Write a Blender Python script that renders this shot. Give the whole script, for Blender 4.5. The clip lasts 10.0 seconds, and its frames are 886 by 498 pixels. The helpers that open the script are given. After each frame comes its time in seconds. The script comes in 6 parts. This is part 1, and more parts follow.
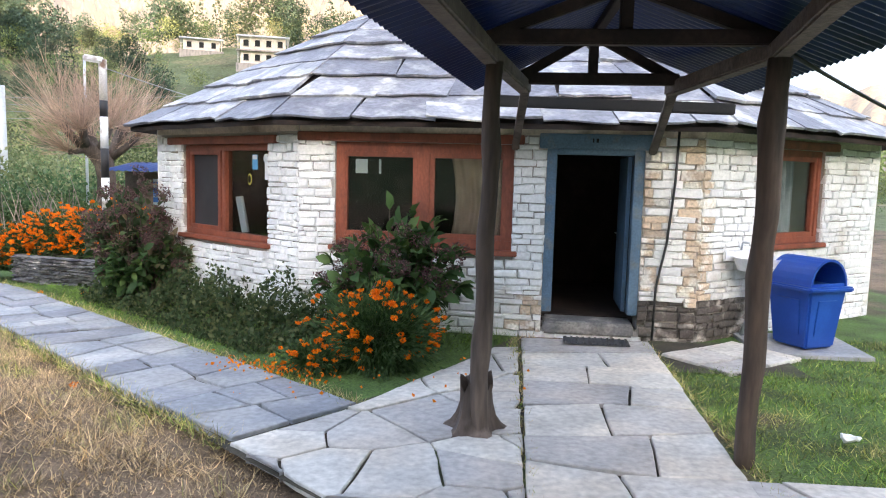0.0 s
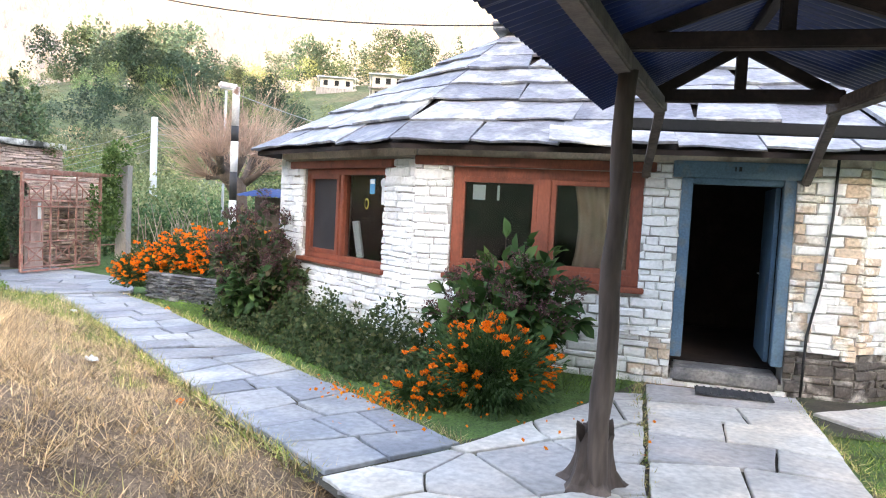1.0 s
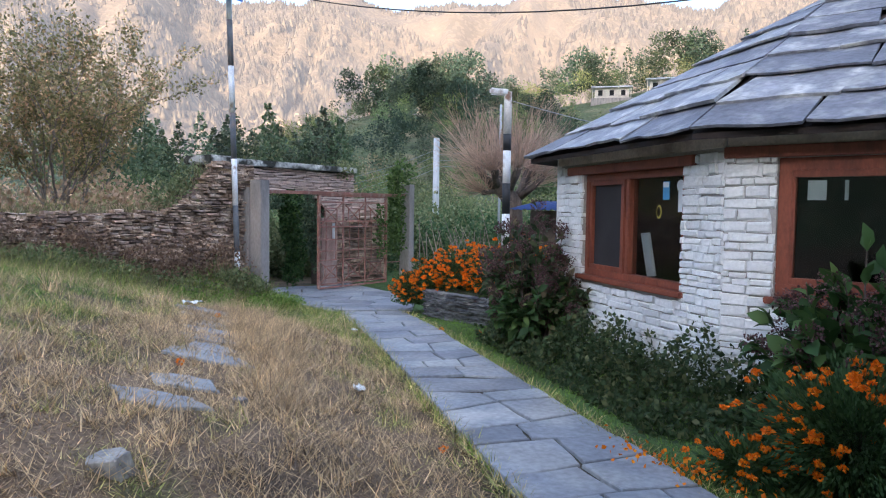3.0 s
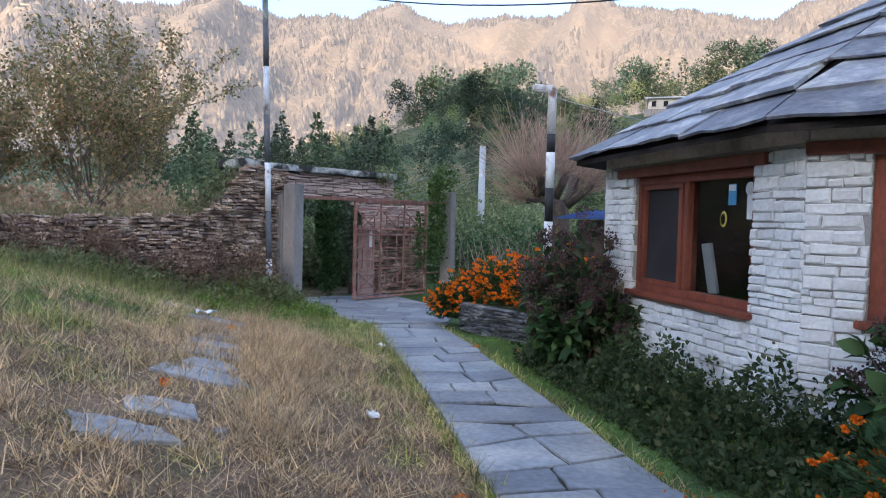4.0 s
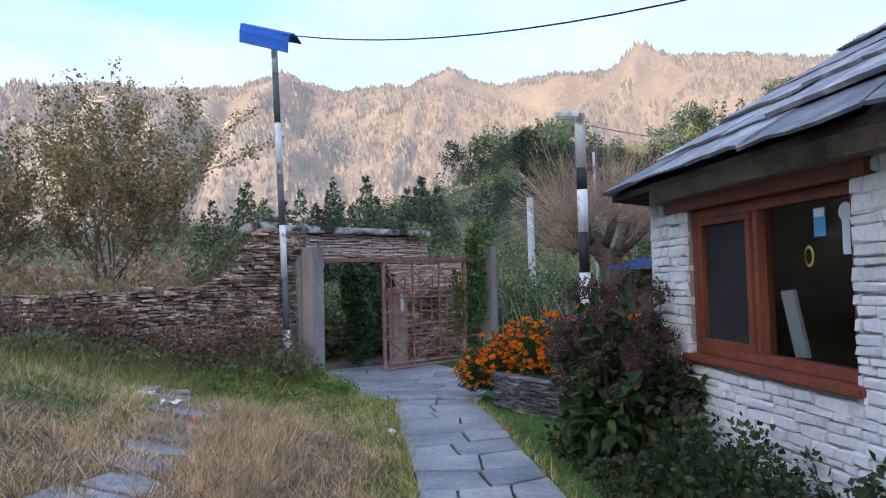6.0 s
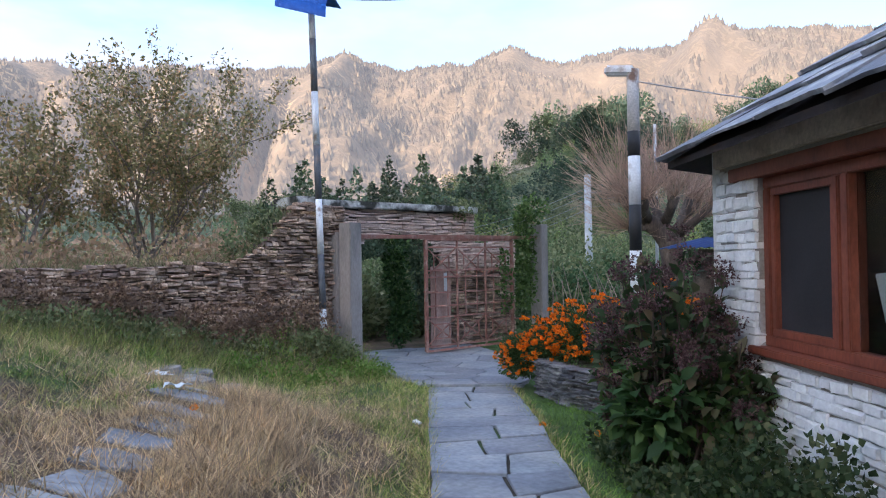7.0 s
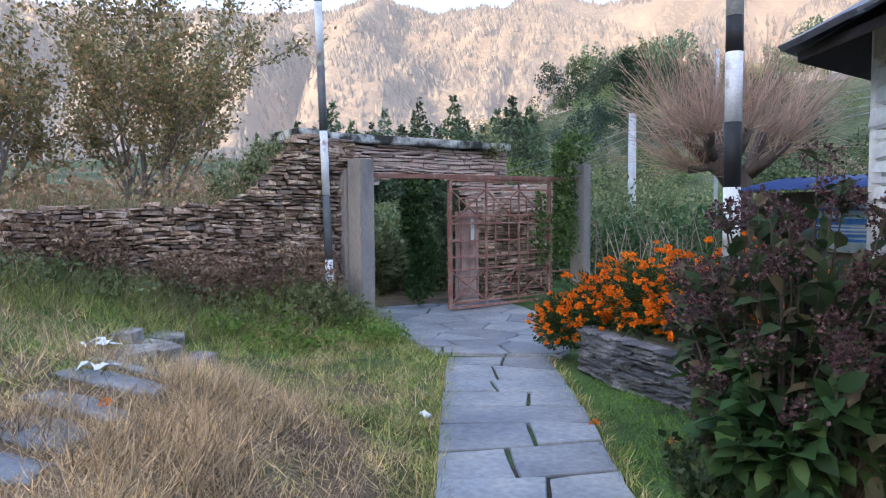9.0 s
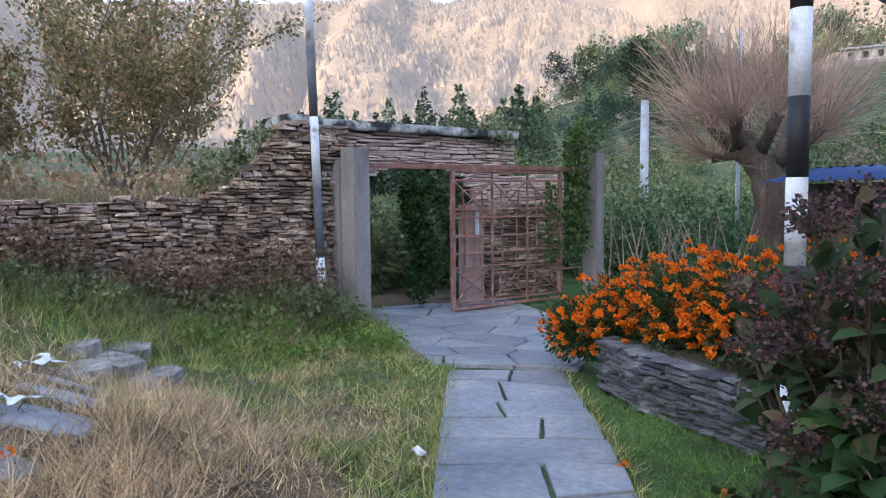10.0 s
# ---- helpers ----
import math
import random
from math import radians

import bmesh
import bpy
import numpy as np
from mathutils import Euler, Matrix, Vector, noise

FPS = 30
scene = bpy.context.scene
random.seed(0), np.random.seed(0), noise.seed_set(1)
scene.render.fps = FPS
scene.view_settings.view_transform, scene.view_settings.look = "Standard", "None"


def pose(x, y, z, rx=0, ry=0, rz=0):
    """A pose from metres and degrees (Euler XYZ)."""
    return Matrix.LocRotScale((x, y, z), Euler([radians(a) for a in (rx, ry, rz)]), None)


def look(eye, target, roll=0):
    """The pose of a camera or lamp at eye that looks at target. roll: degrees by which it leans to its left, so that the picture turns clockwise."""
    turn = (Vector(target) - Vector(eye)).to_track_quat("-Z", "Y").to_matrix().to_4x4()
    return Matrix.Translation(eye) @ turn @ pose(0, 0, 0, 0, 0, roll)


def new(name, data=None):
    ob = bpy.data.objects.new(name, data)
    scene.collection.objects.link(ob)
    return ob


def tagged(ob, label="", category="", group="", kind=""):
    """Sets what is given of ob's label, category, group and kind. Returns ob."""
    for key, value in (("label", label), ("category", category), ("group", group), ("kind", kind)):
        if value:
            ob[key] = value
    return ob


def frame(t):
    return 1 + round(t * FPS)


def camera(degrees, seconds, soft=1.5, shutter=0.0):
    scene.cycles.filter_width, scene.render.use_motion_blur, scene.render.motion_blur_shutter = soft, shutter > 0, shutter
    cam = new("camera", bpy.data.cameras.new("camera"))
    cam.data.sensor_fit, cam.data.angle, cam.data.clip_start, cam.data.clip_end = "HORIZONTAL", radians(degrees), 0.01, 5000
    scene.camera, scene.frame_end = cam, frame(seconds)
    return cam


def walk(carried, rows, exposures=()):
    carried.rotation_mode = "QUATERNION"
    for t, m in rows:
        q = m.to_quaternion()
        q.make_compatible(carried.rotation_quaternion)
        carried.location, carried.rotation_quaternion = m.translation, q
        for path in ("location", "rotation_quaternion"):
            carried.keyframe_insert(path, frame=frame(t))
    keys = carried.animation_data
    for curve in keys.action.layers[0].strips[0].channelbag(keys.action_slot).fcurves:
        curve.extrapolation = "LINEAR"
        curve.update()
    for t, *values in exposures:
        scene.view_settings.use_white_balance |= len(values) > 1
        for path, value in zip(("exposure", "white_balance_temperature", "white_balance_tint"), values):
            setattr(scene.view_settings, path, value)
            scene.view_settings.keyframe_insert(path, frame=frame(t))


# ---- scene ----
cam = camera(64.2, 10.0, soft=1.1)

PATH = [
    (0, (0.748, 1.961, 1.614), (0.597, 3.944, 1.404), 1.5),
    (0.4, (0.744, 2.131, 1.545), (0.412, 4.095, 1.368), 1.7),
    (0.5, (0.744, 2.168, 1.534), (0.375, 4.127, 1.376), 2.2),
    (1, (0.722, 2.343, 1.523), (0.235, 4.279, 1.401), 3.0),
    (1.5, (0.604, 2.61, 1.512), (0.045, 4.526, 1.392), 2.5),
    (2, (0.489, 2.836, 1.525), (-0.339, 4.652, 1.4), 1.5),
    (2.5, (0.375, 3.082, 1.538), (-0.714, 4.754, 1.396), 1.0),
    (2.7, (0.305, 3.182, 1.523), (-0.828, 4.826, 1.394), 0.8),
    (4, (-0.119, 4.055, 1.435), (-1.412, 5.579, 1.352), 1.5),
    (4.5, (-0.32, 4.381, 1.463), (-1.636, 5.887, 1.44), 0.9),
    (5, (-0.442, 4.691, 1.436), (-1.8, 6.153, 1.561), 0.6),
    (6.3, (-0.735, 5.65, 1.417), (-2.184, 7.028, 1.483), -1.8),
    (6.5, (-0.794, 5.784, 1.409), (-2.288, 7.113, 1.47), -0.9),
    (7, (-1.002, 6.129, 1.387), (-2.538, 7.408, 1.418), -0.8),
    (7.5, (-1.297, 6.444, 1.371), (-2.844, 7.712, 1.375), -0.8),
    (8, (-1.601, 6.735, 1.369), (-3.166, 7.98, 1.34), -0.5),
    (8.5, (-1.965, 7.003, 1.349), (-3.546, 8.224, 1.257), -0.1),
    (9, (-2.251, 7.294, 1.331), (-3.844, 8.498, 1.214), -0.4),
    (9.5, (-2.536, 7.586, 1.349), (-4.141, 8.773, 1.216), -0.3),
    (10, (-2.89, 7.845, 1.354), (-4.492, 9.034, 1.212), -0.5),
]
EXPOSURE = [(0.0, 2.85, 7100, 12), (0.5, 3.2, 7100, 12), (1.0, 3.2, 7000, 12), (1.5, 2.7, 6650, 12), (2.0, 2.5, 6350, 12), (2.5, 2.2, 6150, 12), (4.0, 1.75, 5850, 12), (4.5, 1.6, 5850, 13), (5.0, 1.5, 5800, 13), (6.5, 1.7, 5950, 13), (8.0, 1.75, 5950, 13), (9.0, 2.0, 5900, 13), (10.0, 1.98, 5900, 13)]
walk(cam, [(t, look(eye, target, roll)) for t, eye, target, roll in PATH], EXPOSURE)

# ---- world, sun, exposure ----
SUN_AZ, SUN_EL = 200.0, 11.5          # degrees left of +y, and above the horizon
world = bpy.data.worlds.new("sky")
scene.world = world
world.use_nodes = True
wn, wl = world.node_tree.nodes, world.node_tree.links
sky = wn.new("ShaderNodeTexSky")
sky.sky_type, sky.sun_disc = "NISHITA", False
sky.sun_elevation, sky.sun_rotation = radians(SUN_EL + 9), radians(-SUN_AZ)
sky.air_density, sky.dust_density, sky.ozone_density = 1.0, 2.2, 2.5
w_map = wn.new("ShaderNodeTexCoord")
w_scale = wn.new("ShaderNodeMapping")
w_scale.inputs["Scale"].default_value = (2.2, 2.2, 6.5)
w_noise = wn.new("ShaderNodeTexNoise")
w_noise.inputs["Scale"].default_value, w_noise.inputs["Detail"].default_value = 1.7, 7
w_ramp = wn.new("ShaderNodeValToRGB")
w_ramp.color_ramp.elements[0].position, w_ramp.color_ramp.elements[1].position = 0.38, 0.66
w_mix = wn.new("ShaderNodeMixRGB")
w_mix.inputs["Color2"].default_value = (2.1, 2.28, 2.75, 1)
wl.new(w_map.outputs["Generated"], w_scale.inputs["Vector"])
wl.new(w_scale.outputs["Vector"], w_noise.inputs["Vector"])
wl.new(w_noise.outputs["Fac"], w_ramp.inputs["Fac"])
wl.new(w_ramp.outputs["Color"], w_mix.inputs["Fac"])
wl.new(sky.outputs["Color"], w_mix.inputs["Color1"])
wl.new(w_mix.outputs["Color"], wn["Background"].inputs["Color"])
wn["Background"].inputs["Strength"].default_value = 0.15

sun = new("sun", bpy.data.lights.new("sun", "SUN"))
sun.data.energy, sun.data.angle, sun.data.color = 2.1, radians(0.5), (1.0, 0.78, 0.54)
sun_dir = Vector((-math.sin(radians(SUN_AZ)) * math.cos(radians(SUN_EL)), math.cos(radians(SUN_AZ)) * math.cos(radians(SUN_EL)), math.sin(radians(SUN_EL))))
sun.matrix_world = look(sun_dir * 50, (0, 0, 0))


# ---- materials ----
def material(name, base, other=None, var=0.25, scale=3.0, fine=40.0, rough=0.85, bump=0.3, depth=0.01, metallic=0.0,
             per="", amount=0.3, vivid=None, speck=None, mask=(0.5, 0.65), mask_scale=1.0, stretch=(1, 1, 1), attribute=""):
    """A surface of base colour with grain at two scales, patches of another colour, and a shade of its own for each piece."""
    m = bpy.data.materials.new(name)
    m.use_nodes = True
    n, k = m.node_tree.nodes, m.node_tree.links
    b = n["Principled BSDF"]
    b.inputs["Roughness"].default_value, b.inputs["Metallic"].default_value = rough, metallic
    geo = n.new("ShaderNodeNewGeometry")
    mp = n.new("ShaderNodeMapping")
    mp.inputs["Scale"].default_value = stretch
    k.new(geo.outputs["Position"], mp.inputs["Vector"])

    def tex(s, detail=4):
        t = n.new("ShaderNodeTexNoise")
        t.inputs["Scale"].default_value, t.inputs["Detail"].default_value = s, detail
        k.new(mp.outputs["Vector"], t.inputs["Vector"])
        return t
    big, small = tex(scale), tex(fine, 5)

    def mix(kind, fac, a, c):
        x = n.new("ShaderNodeMixRGB")
        x.blend_type = kind
        for socket, v in ((x.inputs["Fac"], fac), (x.inputs["Color1"], a), (x.inputs["Color2"], c)):
            if isinstance(v, (int, float)):
                socket.default_value = v
            elif isinstance(v, tuple):
                socket.default_value = (*v, 1)
            else:
                k.new(v, socket)
        return x.outputs["Color"]

    def ramp(src, lo, hi, c0=(0, 0, 0), c1=(1, 1, 1)):
        r = n.new("ShaderNodeValToRGB")
        r.color_ramp.elements[0].position, r.color_ramp.elements[1].position = lo, hi
        r.color_ramp.elements[0].color, r.color_ramp.elements[1].color = (*c0, 1), (*c1, 1)
        k.new(src, r.inputs["Fac"])
        return r.outputs["Color"]
    col = base
    if other is not None:
        if attribute:
            a = n.new("ShaderNodeAttribute")
            a.attribute_name = attribute
            add = n.new("ShaderNodeMath")
            add.operation = "MULTIPLY_ADD"
            k.new(big.outputs["Fac"], add.inputs[0])
            add.inputs[1].default_value = 0.5
            k.new(a.outputs["Fac"], add.inputs[2])
            col = mix("MIX", ramp(add.outputs[0], mask[0], mask[1]), base, other)
            if vivid is not None:
                less = n.new("ShaderNodeMath")
                less.operation = "SUBTRACT"
                k.new(add.outputs[0], less.inputs[0])
                less.inputs[1].default_value = 0.5
                col = mix("MIX", ramp(less.outputs[0], 0.46, 0.75), col, vivid)
        else:
            col = mix("MIX", ramp(tex(mask_scale).outputs["Fac"], mask[0], mask[1]), base, other)
    if speck is not None:
        dots, where = tex(speck[1], 2), tex(speck[1] * 0.07, 4)
        fac = mix("MULTIPLY", 1.0, ramp(dots.outputs["Fac"], speck[2], speck[2] + 0.06), ramp(where.outputs["Fac"], 0.30, 0.46))
        col = mix("MIX", fac, col, speck[0])
    lo, hi = (1 - var,) * 3, (1 + var,) * 3
    col = mix("MULTIPLY", 1.0, col, ramp(big.outputs["Fac"], 0.3, 0.7, lo, hi))
    col = mix("MULTIPLY", 1.0, col, ramp(small.outputs["Fac"], 0.3, 0.7, lo, hi))
    if per:
        src = n.new("ShaderNodeObjectInfo").outputs["Random"] if per == "object" else geo.outputs["Random Per Island"]
        col = mix("MULTIPLY", 1.0, col, ramp(src, 0.0, 1.0, (1 - amount, 1 - amount, 1 - amount * 0.9), (1 + amount, 1 + amount, 1 + amount * 0.8)))
    if isinstance(col, tuple):
        b.inputs["Base Color"].default_value = (*col, 1)
    else:
        k.new(col, b.inputs["Base Color"])
    if bump:
        bp = n.new("ShaderNodeBump")
        bp.inputs["Strength"].default_value, bp.inputs["Distance"].default_value = bump, depth
        k.new(small.outputs["Fac"], bp.inputs["Height"])
        k.new(bp.outputs["Normal"], b.inputs["Normal"])
    return m


def leaf_material(name, base, other, amount=0.45, rough=0.6, shine=0.25):
    """Thin leaves: two colours by leaf, letting some light through."""
    m = bpy.data.materials.new(name)
    m.use_nodes = True
    n, k = m.node_tree.nodes, m.node_tree.links
    b = n["Principled BSDF"]
    b.inputs["Roughness"].default_value = rough
    b.inputs["Specular IOR Level"].default_value = shine
    geo = n.new("ShaderNodeNewGeometry")
    r = n.new("ShaderNodeValToRGB")
    e = r.color_ramp.elements
    e[0].color, e[1].color = (*[c * (1 - amount) for c in base], 1), (*other, 1)
    mid = e.new(0.55)
    mid.color = (*base, 1)
    k.new(geo.outputs["Random Per Island"], r.inputs["Fac"])
    k.new(r.outputs["Color"], b.inputs["Base Color"])
    tr = n.new("ShaderNodeBsdfTranslucent")
    k.new(r.outputs["Color"], tr.inputs["Color"])
    mx = n.new("ShaderNodeMixShader")
    mx.inputs["Fac"].default_value = 0.25
    k.new(b.outputs["BSDF"], mx.inputs[1])
    k.new(tr.outputs["BSDF"], mx.inputs[2])
    k.new(mx.outputs["Shader"], n["Material Output"].inputs["Surface"])
    return m


def glass_material(name, tint=(0.75, 0.8, 0.8), rough=0.03):
    m = bpy.data.materials.new(name)
    m.use_nodes = True
    b = m.node_tree.nodes["Principled BSDF"]
    b.inputs["Base Color"].default_value, b.inputs["Roughness"].default_value = (*tint, 1), rough
    b.inputs["Transmission Weight"].default_value, b.inputs["IOR"].default_value = 1.0, 1.45
    return m


M_white = material("white_limewash", (0.79, 0.79, 0.785), (0.62, 0.57, 0.52), var=0.09, scale=1.6, fine=35, rough=0.9, bump=0.5, depth=0.012, per="island", amount=0.07, mask=(0.60, 0.74), mask_scale=2.2)
M_white_o = material("white_limewash_brick", (0.79, 0.79, 0.785), (0.62, 0.57, 0.52), var=0.09, scale=1.6, fine=35, rough=0.9, bump=0.5, depth=0.012, per="object", amount=0.07, mask=(0.60, 0.74), mask_scale=2.2)
M_worn = material("worn_whitewash_stone", (0.55, 0.44, 0.34), (0.72, 0.69, 0.64), var=0.22, scale=3, fine=40, rough=0.95, bump=0.6, per="object", amount=0.18, mask=(0.48, 0.56), mask_scale=5)
M_damp = material("damp_dark_stone", (0.11, 0.095, 0.085), (0.42, 0.38, 0.35), var=0.3, scale=4, fine=45, rough=0.8, bump=0.6, per="object", amount=0.3, mask=(0.55, 0.66), mask_scale=4)
M_mortar = material("white_mortar", (0.40, 0.38, 0.36), (0.30, 0.26, 0.22), var=0.15, scale=2, fine=50, rough=0.95, bump=0.6, mask=(0.5, 0.65), mask_scale=2)
M_plaster = material("grey_mud_plaster", (0.60, 0.53, 0.45), (0.33, 0.28, 0.23), var=0.16, scale=2.5, fine=40, rough=0.95, bump=0.5, mask=(0.5, 0.66), mask_scale=3)
M_red = material("red_oxide_painted_wood", (0.25, 0.070, 0.038), (0.16, 0.045, 0.027), var=0.18, scale=4, fine=55, rough=0.55, bump=0.15, depth=0.004, mask=(0.5, 0.7), mask_scale=6, stretch=(1, 1, 0.4))
M_blue_paint = material("grey_blue_painted_wood", (0.085, 0.16, 0.24), (0.14, 0.17, 0.19), var=0.2, scale=4, fine=55, rough=0.55, bump=0.15, depth=0.004, mask=(0.55, 0.7), mask_scale=6)
M_slate_roof = material("roof_slate", (0.20, 0.20, 0.225), (0.38, 0.37, 0.365), var=0.28, scale=2.2, fine=18, rough=0.5, bump=0.6, depth=0.014, per="object", amount=0.40, mask=(0.5, 0.62), mask_scale=3.2)
M_flag = material("grey_flagstone", (0.235, 0.25, 0.275), (0.31, 0.31, 0.31), var=0.20, scale=2.0, fine=22, rough=0.62, bump=0.45, depth=0.010, per="object", amount=0.24, mask=(0.45, 0.62), mask_scale=1.6)
M_slab = material("lichened_grey_slab", (0.22, 0.21, 0.20), (0.36, 0.34, 0.31), var=0.28, scale=5, fine=35, rough=0.85, bump=0.6, depth=0.012, per="object", amount=0.25, mask=(0.45, 0.6), mask_scale=7)
M_flag2 = material("pale_patio_flagstone", (0.47, 0.455, 0.43), (0.55, 0.50, 0.44), var=0.20, scale=2.0, fine=22, rough=0.6, bump=0.5, depth=0.012, per="object", amount=0.22, mask=(0.45, 0.62), mask_scale=1.6)
M_drystone = material("dry_stone", (0.34, 0.235, 0.175), (0.46, 0.355, 0.28), var=0.36, scale=4, fine=38, rough=0.92, bump=0.6, per="object", amount=0.42, mask=(0.5, 0.62), mask_scale=4)
M_drystone_i = material("dry_stone_rest", (0.34, 0.235, 0.175), (0.46, 0.355, 0.28), var=0.36, scale=4, fine=38, rough=0.92, bump=0.6, per="island", amount=0.42, mask=(0.5, 0.62), mask_scale=4)
M_hillwall = material("cream_house_wall", (0.70, 0.64, 0.55), (0.58, 0.52, 0.44), var=0.12, scale=0.6, fine=6, rough=0.9, bump=0.2)
M_archstone = material("pale_arch_stone", (0.80, 0.62, 0.52), (0.70, 0.52, 0.43), var=0.22, scale=4, fine=38, rough=0.92, bump=0.6, per="object", amount=0.25, mask=(0.5, 0.62), mask_scale=4)
M_core = material("dark_wall_core", (0.13, 0.10, 0.08), var=0.3, scale=5, fine=50, rough=1.0, bump=0.6)
M_slate_wall = material("bed_slate", (0.12, 0.12, 0.13), (0.21, 0.205, 0.205), var=0.25, scale=5, fine=40, rough=0.8, bump=0.6, per="object", amount=0.4, mask=(0.5, 0.62), mask_scale=4)
M_concrete = material("weathered_concrete", (0.36, 0.32, 0.29), (0.22, 0.20, 0.19), var=0.15, scale=2.5, fine=45, rough=0.9, bump=0.4, mask=(0.5, 0.66), mask_scale=2.4, stretch=(1, 1, 0.3))
M_moss = material("mossy_concrete_slab", (0.60, 0.60, 0.56), (0.06, 0.06, 0.05), var=0.25, scale=3, fine=30, rough=0.95, bump=0.6, mask=(0.46, 0.58), mask_scale=2.6)
M_rust = material("rusty_painted_iron", (0.30, 0.135, 0.10), (0.38, 0.23, 0.18), var=0.25, scale=6, fine=70, rough=0.75, bump=0.25, depth=0.003, mask=(0.5, 0.62), mask_scale=8)
M_wicket = material("faded_pink_board", (0.42, 0.27, 0.22), (0.52, 0.40, 0.34), var=0.2, scale=5, fine=60, rough=0.8, bump=0.3, mask=(0.48, 0.62), mask_scale=4, stretch=(1, 1, 0.3))
M_wood = material("weathered_round_timber", (0.075, 0.054, 0.043), (0.16, 0.12, 0.097), var=0.3, scale=5, fine=30, rough=0.85, bump=0.6, mask=(0.48, 0.62), mask_scale=3, stretch=(1, 1, 0.15))
M_beam = material("grey_timber_beam", (0.11, 0.086, 0.07), (0.065, 0.052, 0.043), var=0.28, scale=4, fine=35, rough=0.85, bump=0.5, mask=(0.5, 0.64), mask_scale=5)
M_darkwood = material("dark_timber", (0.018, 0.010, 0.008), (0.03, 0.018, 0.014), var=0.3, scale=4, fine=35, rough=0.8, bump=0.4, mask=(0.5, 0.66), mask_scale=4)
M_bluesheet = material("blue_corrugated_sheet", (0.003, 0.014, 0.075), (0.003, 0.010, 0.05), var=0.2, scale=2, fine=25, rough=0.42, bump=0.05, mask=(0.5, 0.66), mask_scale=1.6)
M_shutter = material("striped_blue_shutter", (0.04, 0.16, 0.50), (0.45, 0.52, 0.60), var=0.12, scale=3, fine=40, rough=0.5, bump=0.1, depth=0.002, mask=(0.48, 0.52), mask_scale=1.2, stretch=(0.2, 0.2, 9))
M_shedroof = material("dull_blue_sheet", (0.008, 0.035, 0.15), (0.015, 0.045, 0.13), var=0.15, scale=2, fine=30, rough=0.5, bump=0.05, mask=(0.5, 0.66), mask_scale=2)
M_bluecover = material("blue_tin_cover", (0.02, 0.13, 0.55), (0.015, 0.09, 0.42), var=0.10, scale=3, fine=50, rough=0.45, bump=0.05, depth=0.002, mask=(0.5, 0.7), mask_scale=3)
M_bluebin = material("blue_plastic", (0.008, 0.062, 0.33), (0.012, 0.08, 0.38), var=0.06, scale=3, fine=60, rough=0.38, bump=0.06, depth=0.002, mask=(0.5, 0.7), mask_scale=3)
M_dark = material("dark_void", (0.012, 0.012, 0.012), var=0.2, rough=0.9, bump=0)
M_polewhite = material("white_pole_paint", (0.84, 0.85, 0.86), (0.38, 0.30, 0.25), var=0.12, scale=6, fine=60, rough=0.6, bump=0.15, mask=(0.60, 0.70), mask_scale=5)
M_polegrey = material("grey_pole_paint", (0.13, 0.14, 0.155), (0.20, 0.16, 0.14), var=0.18, scale=6, fine=60, rough=0.65, bump=0.15, mask=(0.55, 0.68), mask_scale=5)
M_poleblack = material("black_pole_paint", (0.025, 0.025, 0.027), (0.09, 0.065, 0.05), var=0.2, scale=6, fine=60, rough=0.6, bump=0.15, mask=(0.6, 0.7), mask_scale=6)
M_polerust = material("rusted_white_pole", (0.58, 0.55, 0.52), (0.20, 0.11, 0.07), var=0.2, scale=6, fine=60, rough=0.75, bump=0.25, mask=(0.57, 0.66), mask_scale=4)
M_grey_pole = material("galvanised_pole", (0.52, 0.55, 0.58), var=0.15, scale=3, fine=40, rough=0.5, bump=0.1)
M_ceramic = material("white_ceramic", (0.72, 0.74, 0.76), var=0.05, scale=4, fine=40, rough=0.18, bump=0.02)
M_cable = material("black_cable", (0.02, 0.02, 0.022), var=0.1, rough=0.5, bump=0)
M_cable_grey = material("grey_cable", (0.30, 0.31, 0.33), var=0.1, rough=0.5, bump=0)
M_curtain = material("brown_curtain_cloth", (0.52, 0.36, 0.25), (0.60, 0.44, 0.32), var=0.2, scale=3, fine=80, rough=0.95, bump=0.2, mask=(0.5, 0.65), mask_scale=4)
M_pale_curtain = material("pale_curtain_cloth", (0.42, 0.46, 0.48), (0.25, 0.30, 0.33), var=0.2, scale=3, fine=80, rough=0.95, bump=0.2, mask=(0.5, 0.65), mask_scale=4)
M_paper = material("white_paper", (0.78, 0.80, 0.80), var=0.05, rough=0.8, bump=0)
M_paperblue = material("blue_print", (0.10, 0.35, 0.62), var=0.05, rough=0.7, bump=0)
M_yellow = material("yellow_print", (0.62, 0.50, 0.10), var=0.05, rough=0.7, bump=0)
M_mesh = material("dusty_fly_screen", (0.022, 0.020, 0.021), (0.035, 0.032, 0.034), var=0.15, scale=2, fine=90, rough=0.7, bump=0.05, mask=(0.45, 0.65), mask_scale=1.5)
M_glass = glass_material("window_glass")
M_rubber = material("ribbed_rubber_mat", (0.05, 0.052, 0.055), var=0.2, scale=6, fine=60, rough=0.8, bump=0.4)
M_soil = material("bare_soil", (0.05, 0.042, 0.028), (0.06, 0.10, 0.03), var=0.25, scale=4, fine=40, rough=1.0, bump=0.6)
